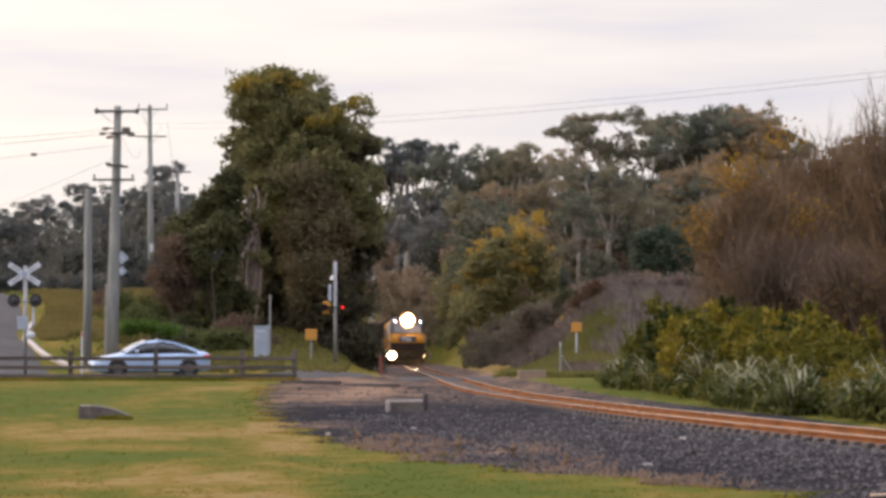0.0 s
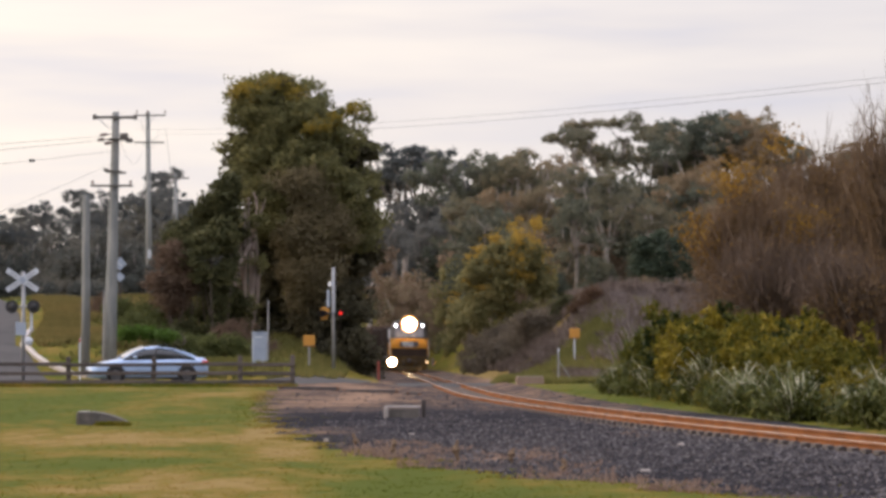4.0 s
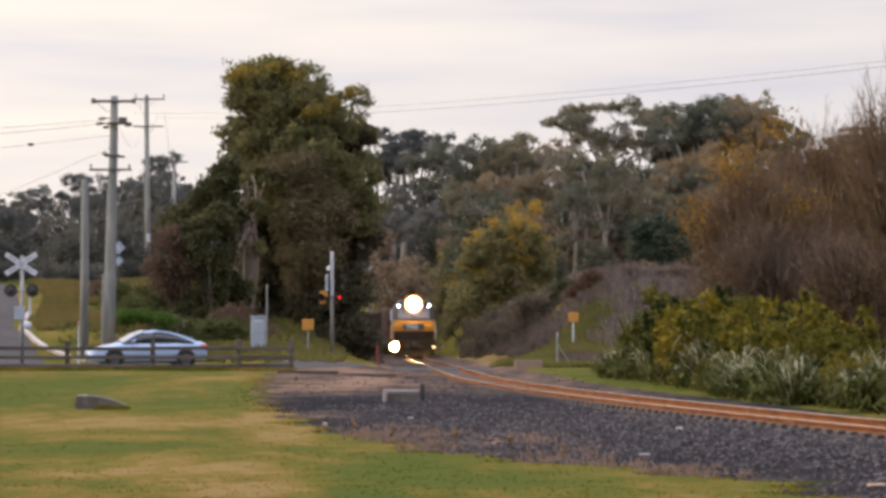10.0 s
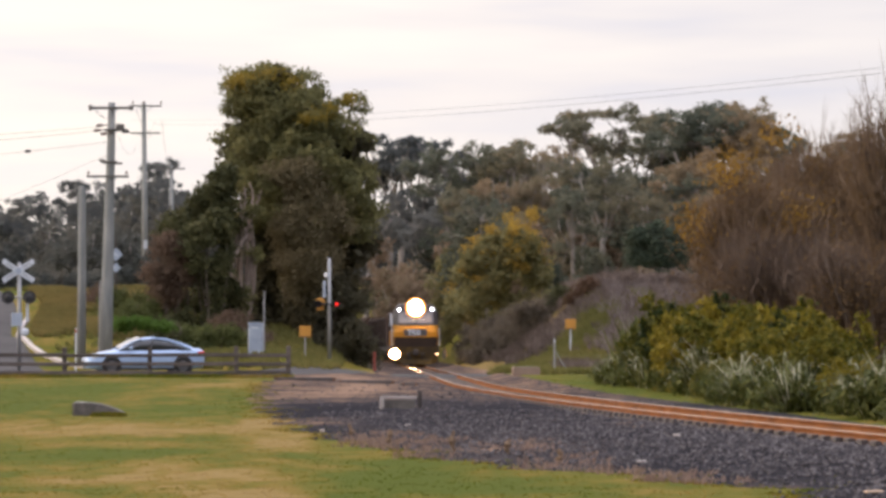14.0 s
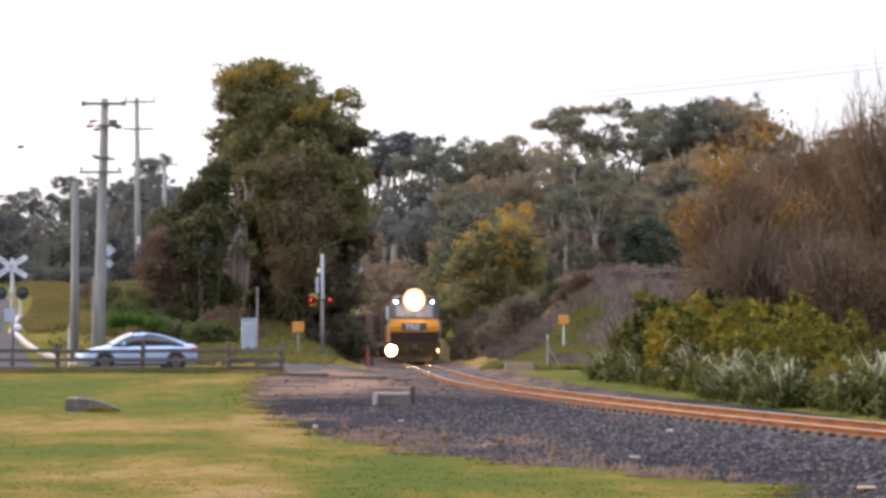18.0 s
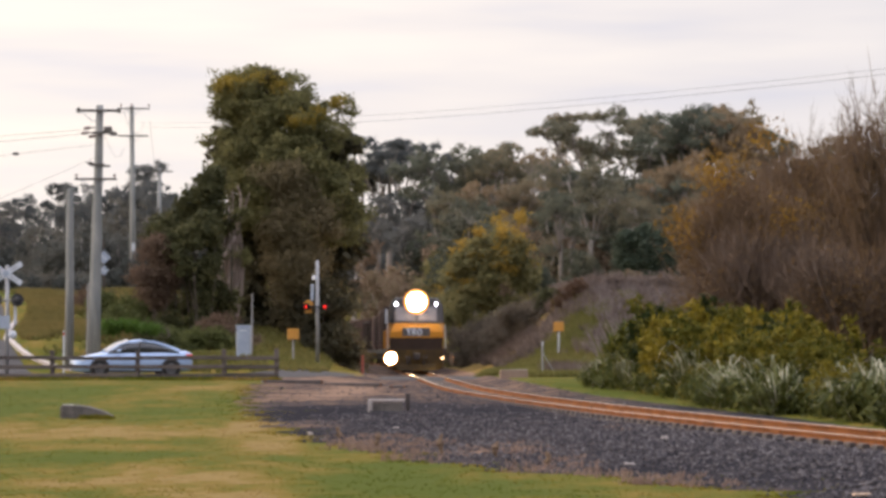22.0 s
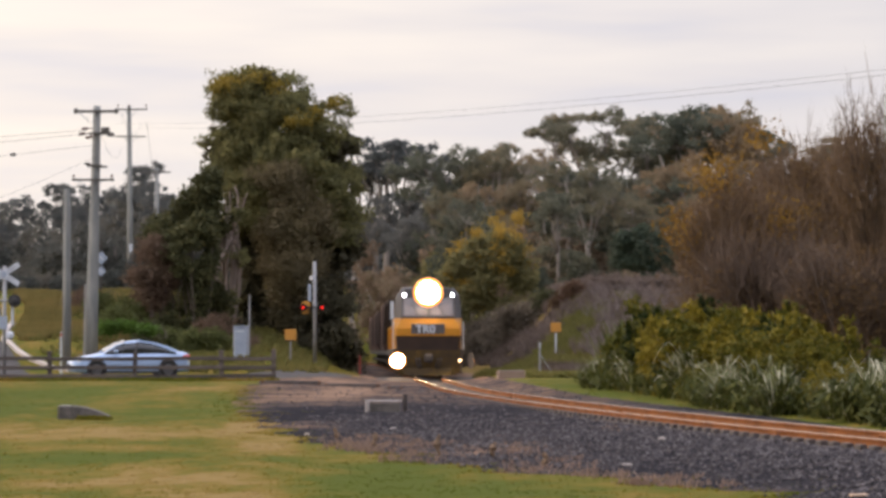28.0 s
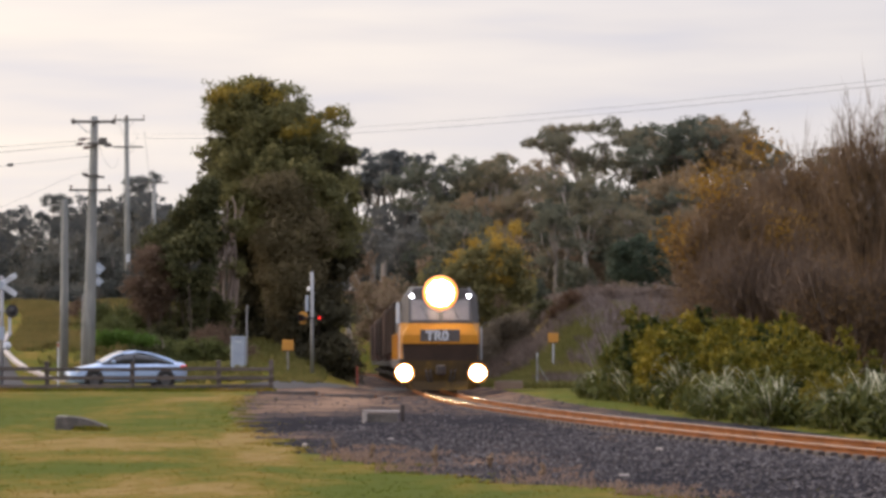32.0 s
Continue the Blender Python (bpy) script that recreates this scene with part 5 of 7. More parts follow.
TREE_GOLD = [(-1.9, -1.6, 11.7, 0.8, 0.8, 0.4), (-0.7, -1.2, 12.1, 0.9, 0.9, 0.3), (0.4, -1.4, 11.6, 0.5, 0.5, 0.35), (2.2, -1.6, 10.3, 0.5, 0.5, 0.3), (1.4, -2.6, 9.9, 0.5, 0.4, 0.25), (3.2, -0.8, 10.9, 0.3, 0.3, 0.2)]


def big_tree():
    x, y = -7.6, 165
    z = gz(x, y)
    t = thing("ivy_clad_tree", pose(x, y, z), "tall dense dark-green ivy-clad tree with pale twisted trunks", "tree")
    s = Solid()
    # a bundle of gnarled stems that parts into thin branches
    for i in range(7):
        a, b = -2.62 + 0.12 * i, -2.12 + 0.11 * i
        limb(s, (a, -4.4 + 0.15 * (i % 3), -0.6), (b, -4.2 + 0.15 * ((i + 1) % 3), 3.9 + 0.4 * (i % 4)), 0.17 - 0.03 * (i % 3), 0.07 + 0.02 * (i % 2), 0.34, 9, 21 + i)
        limb(s, (b, -4.2 + 0.15 * ((i + 1) % 3), 3.6 + 0.4 * (i % 4)), (b + 0.10 * (i - 2) + 0.1, -3.5, 6.0 + 0.25 * ((i * 5) % 4)), 0.09, 0.03, 0.22, 7, 41 + i)
    limb(s, (0.4, 0, -0.3), (0.2, 0.3, 11.5), 0.5, 0.15, 0.3, 10, 5)
    limb(s, (0.2, 0.2, 6), (3.3, 0.1, 10.9), 0.2, 0.04, 0.3, 7, 6)
    limb(s, (0.2, 0.2, 7), (-2.2, 0.3, 12.6), 0.2, 0.05, 0.3, 7, 7)
    part("trunk", s, M_TRUNK, t, "pale grey twisted trunks", True)
    lobes = profile_lobes(11, TREE_EDGE, 140, 0.85, (0.45, 1.05))
    lobes += [(-2.5, -4.3, 4.7, 0.42, 0.3, 0.3), (-1.25, -4.4, 3.3, 0.42, 0.3, 0.4), (-2.75, -4.4, 2.4, 0.4, 0.3, 0.45), (-1.2, -4.4, 5.3, 0.4, 0.3, 0.3), (-2.2, -4.75, 0.5, 0.8, 0.3, 0.55), (-1.7, -4.75, 1.3, 0.5, 0.25, 0.35)]
    # ragged sprays that stand out from the outline
    lobes += [(2.2, -0.3, 10.3, 0.5, 0.5, 0.4), (2.7, 0.2, 9.7, 0.55, 0.5, 0.45), (2.75, 0, 10.75, 0.45, 0.4, 0.30), (3.3, 0, 11.05, 0.45, 0.4, 0.32), (3.75, 0, 10.45, 0.34, 0.3, 0.26), (3.5, 0, 9.9, 0.36, 0.3, 0.22), (-3.0, 0, 12.35, 0.10, 0.1, 0.42), (-2.6, 0, 12.5, 0.08, 0.1, 0.35), (-3.35, 0, 11.6, 0.20, 0.2, 0.25), (-3.4, 0, 9.2, 0.22, 0.2, 0.3), (4.15, 0, 9.0, 0.28, 0.3, 0.26), (4.4, 0, 8.1, 0.24, 0.2, 0.3), (4.7, 0, 5.6, 0.26, 0.2, 0.4)]
    leaf_part("crown", t, M_IVY, 11, lobes, 96000, 0.17, 0.095, 26, 0.16, 0.78)
    # coarse dark leaves added in the core, to close gaps and deepen the shade
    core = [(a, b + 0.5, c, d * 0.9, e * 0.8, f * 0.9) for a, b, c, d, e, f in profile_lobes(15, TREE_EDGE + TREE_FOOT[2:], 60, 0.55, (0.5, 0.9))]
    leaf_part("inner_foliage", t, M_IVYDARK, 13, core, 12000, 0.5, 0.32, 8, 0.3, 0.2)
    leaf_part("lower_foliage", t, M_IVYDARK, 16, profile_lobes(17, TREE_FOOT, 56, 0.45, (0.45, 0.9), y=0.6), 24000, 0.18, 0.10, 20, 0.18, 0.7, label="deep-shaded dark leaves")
    leaf_part("brown_foliage", t, M_IVYBROWN, 14, profile_lobes(18, TREE_SKIRT, 38, 0.4, (0.4, 0.85), 1.0, -2.9), 26000, 0.16, 0.08, 24, 0.24, 0.70, label="dull brown creeper leaves")
    leaf_part("golden_foliage", t, M_IVYGOLD, 12, TREE_GOLD, 4200, 0.15, 0.09, 20, 0.16, 0.75, label="sunlit golden leaves at the top")


big_tree()


def shrub(name, x, y, lobes, material, n, seed, label, size=(0.24, 0.14), trunk=True, thin=0.0, spread=0.25):
    z = gz(x, y)
    t = thing(name, pose(x, y, z), label, "shrub")
    if trunk:
        for i, l in enumerate(lobes[:6]):
            s = Solid()
            limb(s, (l[0] * 0.4, l[1] * 0.4, -0.2), (l[0], l[1], l[2]), 0.055, 0.02, 0.2, 6, seed + i)
            part("stem", s, M_BARK, t, "", True)
    leaf_part("leaves", t, material, seed, lobes, n, size[0], size[1], 12, spread, 0.55, thin)
    return t


M_DARKGREEN = foliage("dark_blue_green_leaves", [(0.022, 0.036, 0.026), (0.042, 0.058, 0.040), (0.072, 0.084, 0.052)], translucent=0.3)
M_WITHER = foliage("withered_willow_leaves", [(0.084, 0.053, 0.028), (0.128, 0.080, 0.036), (0.180, 0.112, 0.045)], translucent=0.45)
M_RUSTLEAF = foliage("rusty_bush_leaves", [(0.040, 0.024, 0.015), (0.075, 0.044, 0.026), (0.11, 0.066, 0.038)])
M_FRESH = foliage("fresh_creeper_leaves", [(0.028, 0.055, 0.009), (0.058, 0.105, 0.017), (0.09, 0.15, 0.03)])
shrub("laurel_bush", -11.3, 160, profile_lobes(61, [(7.8, 0.5, 1.5), (6.6, -0.7, 1.9), (5.4, -2.1, 2.0), (4.4, -2.5, 2.1), (3.0, -1.6, 2.2), (1.2, -1.0, 2.2), (0.0, -0.8, 2.2)], 58, 0.6, (0.35, 0.75)), M_LAUREL, 20000, 101, "dark green cone-shaped bush against the ivy-clad tree", (0.20, 0.12), True, 0.0, 0.14)
shrub("broad_bush", -10.6, 157, profile_lobes(62, [(6.3, -0.1, 0.6), (5.4, -1.1, 1.0), (4.4, -1.9, 1.1), (3.6, -1.7, 1.2), (2.8, -0.8, 1.0), (2.2, -0.3, 0.7), (1.0, -0.6, 0.5), (0.3, -0.9, 0.8)], 40, 0.5, (0.18, 0.42)), M_LAUREL, 8000, 102, "olive-green leafy bush beside the tall tree", (0.20, 0.12), True, 0.0, 0.14)
shrub("brown_thicket", -12.7, 157.5, profile_lobes(63, [(4.6, -0.2, 0.8), (3.9, -1.0, 1.0), (2.9, -1.3, 1.1), (2.0, -0.8, 0.8), (1.4, -0.3, 0.4)], 30, 0.6, (0.3, 0.6)), M_BROWNSHRUB, 8500, 103, "brown winter thicket on the bank", (0.18, 0.08), True, 0.0, 0.2)
shrub("bank_bush", -12.3, 152, profile_lobes(64, [(1.25, -0.4, 0.3), (0.9, -0.9, 0.8), (0.0, -1.1, 1.2)], 10, 0.8, (0.25, 0.45)), M_LAUREL, 2600, 104, "dark low bush on the grassy bank", (0.16, 0.08), True, 0.0, 0.14)
shrub("bank_bush", -10.2, 152, profile_lobes(65, [(1.0, -0.7, 0.6), (0.6, -1.3, 1.3), (0.0, -1.6, 1.9)], 12, 0.8, (0.25, 0.5)), M_SHRUB, 3600, 124, "low olive bush on the grassy bank", (0.16, 0.08), True, 0.0, 0.16)
shrub("bank_bush", -12.0, 157, profile_lobes(78, [(1.7, -0.25, 0.25), (1.1, -0.5, 0.45), (0.0, -0.6, 0.6)], 9, 0.8, (0.2, 0.38)), M_LAUREL, 2600, 126, "dark upright bush on the grassy bank", (0.15, 0.08), True, 0.0, 0.12)
shrub("bank_bush", -9.2, 154, profile_lobes(79, [(1.3, -0.9, 0.5), (0.7, -1.6, 1.2), (0.0, -1.8, 1.6)], 14, 0.6, (0.25, 0.5)), M_BROWNSHRUB, 4200, 127, "brown low bush at the foot of the tall tree", (0.15, 0.07), True, 0.0, 0.16)
for sx, sy, seed, high, wide in ((-15.3, 159, 141, 1.3, 1.0), (-14.3, 156, 142, 0.9, 0.9), (-12.9, 155, 143, 0.8, 1.1), (-11.3, 153.5, 144, 0.7, 1.2), (-16.6, 166, 145, 0.8, 1.3), (-13.4, 159, 146, 1.3, 1.3), (-12.3, 161, 147, 1.8, 1.2), (-14.6, 162.5, 148, 1.0, 1.2)):
    shrub("bank_bush", sx, sy, profile_lobes(seed, [(high, -wide * 0.4, wide * 0.3), (high * 0.6, -wide * 0.9, wide * 0.8), (0.0, -wide, wide * 1.1)], 12, 0.8, (0.2, 0.42)), (M_SHRUB, M_SHRUB, M_LAUREL, M_SHRUB, M_BROWNSHRUB, M_SHRUB, M_LAUREL, M_SHRUB)[seed - 141], 3000, seed + 20, "low tangled bush among grass on the bank", (0.14, 0.07), True, 0.0, 0.2)
shrub("green_creeper", -13.6, 149, [(-0.1, 0, 1.02, 0.8, 0.6, 0.12), (0.7, 0, 0.92, 0.7, 0.6, 0.12), (-0.6, 0, 0.85, 0.5, 0.4, 0.12), (1.4, 0.3, 0.85, 0.5, 0.4, 0.1)], M_FRESH, 2200, 105, "bright green low creeper on the bank", (0.14, 0.09), False, 0.0, 0.16)
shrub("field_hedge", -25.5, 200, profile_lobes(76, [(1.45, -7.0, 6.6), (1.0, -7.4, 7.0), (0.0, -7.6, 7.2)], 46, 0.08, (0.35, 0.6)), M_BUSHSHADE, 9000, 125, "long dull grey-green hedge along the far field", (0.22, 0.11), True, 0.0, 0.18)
# these dark leaves carry the shade beneath the tree in their colour
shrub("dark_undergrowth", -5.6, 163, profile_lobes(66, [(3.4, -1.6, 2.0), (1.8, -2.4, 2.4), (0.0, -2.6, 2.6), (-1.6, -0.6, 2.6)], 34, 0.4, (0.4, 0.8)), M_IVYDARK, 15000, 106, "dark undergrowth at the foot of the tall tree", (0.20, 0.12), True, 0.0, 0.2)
wattle = shrub("wattle_tree", 2.86, 205, profile_lobes(67, [(8.3, 1.2, 2.8), (7.6, -0.2, 3.4), (6.4, -1.5, 4.0), (4.8, -2.4, 4.3), (2.8, -2.9, 3.6), (1.2, -3.2, 2.4), (-0.6, -3.4, 1.2)], 58, 0.7, (0.3, 0.95)), M_WATTLE, 25000, 107, "olive wattle tree with yellow blossom above the cutting", (0.24, 0.13), True, 0.0, 0.18)
leaf_part("blossom", wattle, M_WATTLEGOLD, 108, profile_lobes(68, [(8.5, 1.0, 3.0), (7.6, -0.4, 3.6), (6.4, -1.2, 4.0), (5.0, -0.8, 3.9), (4.6, 0.4, 2.8)], 46, 0.98, (0.14, 0.32), 0.97), 2700, 0.18, 0.10, 12, 0.20, 0.6, label="yellow blossom")
leaf_part("blossom", wattle, M_WATTLEGOLD, 109, profile_lobes(69, [(6.6, -1.6, 2.0), (4.8, -2.2, 2.6), (3.2, -2.9, 1.8), (1.6, -3.0, 0.8)], 34, 0.98, (0.10, 0.26), 0.95), 900, 0.18, 0.10, 14, 0.14, 0.7, label="yellow blossom")
shrub("cutting_scrub", 4.3, 186, profile_lobes(70, [(1.9, 0.6, 3.6), (1.1, -0.8, 3.4), (0.2, -1.6, 2.6), (-0.9, -2.3, 1.2), (-2.2, -2.9, 0.0)], 40, 0.4, (0.4, 0.8)), M_SCRUBMIX, 15000, 119, "dull brown scrub on the cutting slope", (0.22, 0.09), True, 0.0, 0.26)
shrub("dry_scrub", 9.28, 168, profile_lobes(71, [(0.5, -1.6, 3.4), (0.1, -2.2, 3.6), (-0.9, -2.4, 3.8), (-1.8, -2.6, 3.2)], 30, 0.4, (0.3, 0.7)), M_DRYBANK, 16000, 110, "pale dry scrub on top of the bank", (0.30, 0.05), True, 0.0, 0.25)
shrub("rust_bush", 7.0, 166, profile_lobes(72, [(0.9, 0.2, 1.0), (0.5, -0.6, 1.2), (-0.2, -0.9, 0.9)], 12, 0.6, (0.22, 0.4)), M_RUSTLEAF, 2600, 117, "rust-brown bush on the edge of the bank", (0.14, 0.07), True, 0.0, 0.14)
shrub("rust_bush", 5.8, 171, profile_lobes(73, [(1.1, -0.1, 0.8), (0.6, -0.6, 0.9), (0.0, -0.7, 0.7)], 9, 0.6, (0.22, 0.4)), M_LAUREL, 2400, 118, "dark bush on the edge of the bank", (0.14, 0.07), True, 0.0, 0.14)
shrub("dark_bush", 12.4, 198, profile_lobes(77, [(4.4, -0.6, 1.0), (3.4, -1.4, 1.9), (2.0, -1.9, 2.3), (0.0, -1.9, 2.4)], 30, 0.7, (0.4, 0.75)), M_DARKGREEN, 9000, 111, "dark blue-green bush behind the bank", (0.22, 0.12), True, 0.0, 0.16)
shrub("trackside_scrub", 0.6, 285, profile_lobes(74, [(7.6, -0.4, 1.6), (5.6, -1.6, 2.0), (3.0, -1.8, 2.2), (0.0, -1.4, 2.2)], 26, 0.6, (0.6, 1.1)), M_WATTLE, 9000, 113, "olive scrub beside the far track", (0.30, 0.15), True, 0.0, 0.25)
shrub("trackside_scrub", 2.0, 197, profile_lobes(80, [(1.9, -0.2, 0.8), (1.2, -0.7, 1.2), (0.0, -0.9, 1.5)], 14, 0.8, (0.3, 0.5)), M_SCRUBMIX, 5000, 128, "dull brown scrub at the foot of the cutting", (0.2, 0.08), True, 0.0, 0.2)
for sx, sy, seed in ((3.3, 177, 129), (2.7, 187, 130), (4.4, 170, 131)):
    shrub("cutting_scrub", sx, sy, profile_lobes(seed, [(2.2, -0.3, 0.7), (1.2, -0.8, 1.2), (0.0, -1.0, 1.5)], 14, 0.8, (0.3, 0.5)), M_SCRUBMIX, 4600, seed + 10, "dull brown scrub at the foot of the cutting", (0.2, 0.08), True, 0.0, 0.22)
for sy, off, seed, high in ((172, 4.6, 151, 1.0), (184, 4.4, 152, 1.2), (196, 4.3, 153, 1.3), (208, 4.4, 154, 1.6), (222, 4.3, 155, 1.8), (238, 4.4, 156, 2.0), (205, -4.6, 157, 2.2), (220, -4.4, 158, 2.4), (236, -4.5, 159, 2.4)):
    shrub("trackside_scrub", float(track_x(sy)) + off, sy, profile_lobes(seed, [(high, -0.3, 0.5), (high * 0.6, -0.8, 1.0), (0.0, -1.0, 1.2)], 14, 0.8, (0.3, 0.5)), M_SCRUBMIX if off > 0 else M_LAUREL, 3400, seed + 30, "dull brown scrub along the track in the cutting" if off > 0 else "dark green scrub along the track in the cutting", (0.2, 0.08), True, 0.0, 0.24)
shrub("low_scrub", 6.6, 160, profile_lobes(75, [(-0.2, -0.3, 1.0), (-0.9, -0.6, 1.5), (-2.0, -0.8, 1.6)], 12, 0.6, (0.22, 0.45)), M_SCRUBMIX, 3000, 115, "grey-brown low scrub among dry grass on the bank", (0.18, 0.05), True, 0.0, 0.2)


# gum trees: six shapes, then repeated over the hill
def gum(seed, far, airy=False):
    rng = np.random.default_rng(seed)
    t = thing("gum_tree", pose(0, 0, 0), "olive-grey gum tree with pale limbs in the wooded hillside", "tree", "gum trees on the hill")
    s = Solid()
    lean = rng.normal() * 0.7
    fork = Vector((lean, 0, 6.6 + rng.random() * 2))
    limb(s, (0, 0, -1.5), fork, 0.34, 0.24, 0.3, 9, seed)
    lobes = []
    for i in range(5 if airy else 7):
        a = i * (1.257 if airy else 0.9) + rng.random() * 0.8
        r = rng.uniform(0.6, 3.0)
        p = Vector((lean + r * math.cos(a), 0.8 * r * math.sin(a), rng.uniform(10.0, 13.0) if airy else rng.uniform(9.2, 14.0) - 0.35 * r))
        limb(s, fork - Vector((0, 0, rng.random() * 1.6)), p, 0.16, 0.06, 0.5, 6, seed * 10 + i)
        # flat pads of leaves where each limb divides; umbrella crowns carry few, wide apart
        for k in range(3 if airy else 4):
            q = p + (Vector((1.3 * math.cos(a + 2.1 * k), 1.1 * math.sin(a + 2.1 * k), rng.uniform(0.1, 1.3))) if airy else Vector((rng.normal() * 1.15, rng.normal(), rng.uniform(-0.9, 1.5))))
            limb(s, p.lerp(fork, 0.12), q, 0.05, 0.018, 0.2, 5, seed * 70 + i * 5 + k)
            w = rng.uniform(0.65, 1.05) if airy else rng.uniform(0.5, 1.3)
            lobes.append((q.x, q.y, q.z + 0.1, w, w, w * (rng.uniform(0.26, 0.42) if airy else rng.uniform(0.5, 0.8))))
    for i in range(1 if airy else 5):
        w = rng.uniform(0.6, 1.2)
        lobes.append((lean + rng.normal() * 2.0, rng.normal(), rng.uniform(6.0, 10.0), w, w, w * 0.6))
    part("trunk", s, M_GUMBARK, t, "pale smooth trunk and limbs", True)
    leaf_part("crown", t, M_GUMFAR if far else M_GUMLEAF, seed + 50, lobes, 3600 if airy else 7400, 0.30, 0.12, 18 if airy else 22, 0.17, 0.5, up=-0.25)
    return t


def dead_gum():
    """A thin bare tree that stands over the crowns."""
    rng = np.random.default_rng(39)
    x, y = 8.25, 274
    z = gz(x, y)
    top = 1.6 + 0.0625 * y - z
    t = thing("dead_gum_tree", pose(x, y, z), "thin grey leafless gum tree rising above the other crowns", "tree")
    s = Solid()
    limb(s, (0, 0, -1.0), (0.3, 0, top * 0.72), 0.17, 0.08, 0.3, 9, 391)
    for i in range(9):
        a = rng.uniform(0, 2 * math.pi)
        start = Vector((0.3 * i / 9, 0, top * (0.52 + 0.02 * i)))
        end = start + Vector((rng.uniform(0.7, 2.1) * math.cos(a), rng.uniform(0.5, 1.4) * math.sin(a), rng.uniform(0.18, 0.34) * top))
        end.z = min(end.z, top)
        limb(s, start, end, 0.055, 0.018, 0.35, 7, 400 + i)
        for k in range(4):
            p = start.lerp(end, 0.4 + 0.15 * k)
            limb(s, p, p + Vector((rng.normal() * 0.45, rng.normal() * 0.3, rng.uniform(0.4, 1.1))), 0.024, 0.010, 0.2, 4, 420 + 4 * i + k)
    part("trunk", s, M_GUMBARK, t, "bare grey trunk and limbs", True)


dead_gum()


def understorey(seed, far):
    rng = np.random.default_rng(seed)
    t = thing("bush", pose(0, 0, 0), "dense dull-green bush under the gums", "shrub", "bushes on the hill")
    lobes = [(rng.normal() * 1.5, rng.normal() * 1.2, rng.uniform(0.8, 4.6), rng.uniform(0.7, 1.4), rng.uniform(0.7, 1.4), rng.uniform(0.6, 1.1)) for _ in range(14)]
    s = Solid()
    for i in range(4):
        limb(s, (lobes[i][0] * 0.3, 0, -0.6), lobes[i][:3], 0.12, 0.04, 0.2, 5, seed + i)
    part("stems", s, M_GUMBARK, t, "", True)
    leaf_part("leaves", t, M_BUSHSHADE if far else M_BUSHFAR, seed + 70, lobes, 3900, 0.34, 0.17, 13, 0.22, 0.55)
    return t


# the skyline of the hill as the railway's onlooker has it: bearing and rise, both in thousandths
RIDGE = [(-135, 44.5), (-125, 43.5), (-119, 45), (-114, 49), (-108, 50.5), (-101, 48.5), (-94, 51), (-91, 56.5), (-82, 58), (-76, 55), (-68, 52), (-24, 59), (-15, 63.5), (-10, 65), (-2, 62), (3, 58), (9, 57.5), (13, 60), (24, 60.5), (30, 61), (35, 63), (40, 69), (53, 71), (61, 67), (69, 64), (72, 70), (82, 72), (88, 69), (98, 69.5), (104, 66), (132, 62)]


def ridge(a):
    return float(np.interp(a * 1000, *zip(*RIDGE))) / 1000


def gum_places():
    """Rows of gums whose tops make the skyline, and lower ones before them: x, y, size, kind."""
    rng = np.random.default_rng(44)
    out = [(12.1, 236, 0.70, 1), (10.4, 240, 0.66, 0)]
    # the full round crowns that stand out
    for a, y, k in ((0.0815, 262, 0), (0.0770, 257, 2), (0.0845, 258, 2), (0.0975, 262, 1), (0.0690, 262, 1), (0.0205, 300, 1), (0.0440, 264, 6), (0.0505, 261, 7), (0.0570, 265, 6), (0.0640, 262, 7), (-0.0125, 342, 8), (-0.0065, 338, 9), (-0.0185, 344, 8), (0.0005, 340, 9)):
        out.append((a * y, y, (1.6 + y * ridge(a) - gz(a * y, y)) / 14.4, k))
    for a, y, k, share in ((0.0672, 247, 0, 0.80), (0.0735, 246, 2, 0.78), (0.0700, 240, 1, 0.66), (0.0780, 244, 0, 0.70)):
        out.append((a * y, y, (1.6 + y * ridge(a) * share - gz(a * y, y)) / 14.4, k))
    rows = ((345, -0.030, 0.026, 6.0, 0.96, (8, 9, 8)), (330, -0.028, 0.034, 3.2, 0.80, (3, 4, 5)), (315, -0.020, 0.034, 3.4, 0.70, (4, 5, 3)), (285, 0.004, 0.036, 2.8, 1.0, (0, 1, 2)), (264, 0.078, 0.125, 3.2, 1.0, (6, 7, 6)),
            (256, 0.012, 0.112, 2.6, 0.82, (0, 1, 2)), (244, 0.012, 0.110, 3.6, 0.74, (2, 0, 1)), (385, -0.138, -0.066, 3.0, 1.0, (3, 4, 5)), (365, -0.138, -0.066, 3.4, 0.90, (3, 4, 5)), (232, 0.020, 0.100, 5.2, 0.68, (0, 1, 2)))
    for d, a0, a1, step, share, kinds in rows:
        x = a0 * d
        while x < a1 * d:
            y = d + rng.uniform(-5, 5)
            if abs(x - float(track_x(y))) > 4:
                top = 1.6 + y * ridge(x / y) * share - (0.0 if rng.random() < 0.5 else rng.uniform(0.2, 1.6))
                out.append((x, y, max(top - gz(x, y), 3.0) / 14.4, kinds[len(out) % 3]))
            x += step * rng.uniform(0.7, 1.3)
    return out


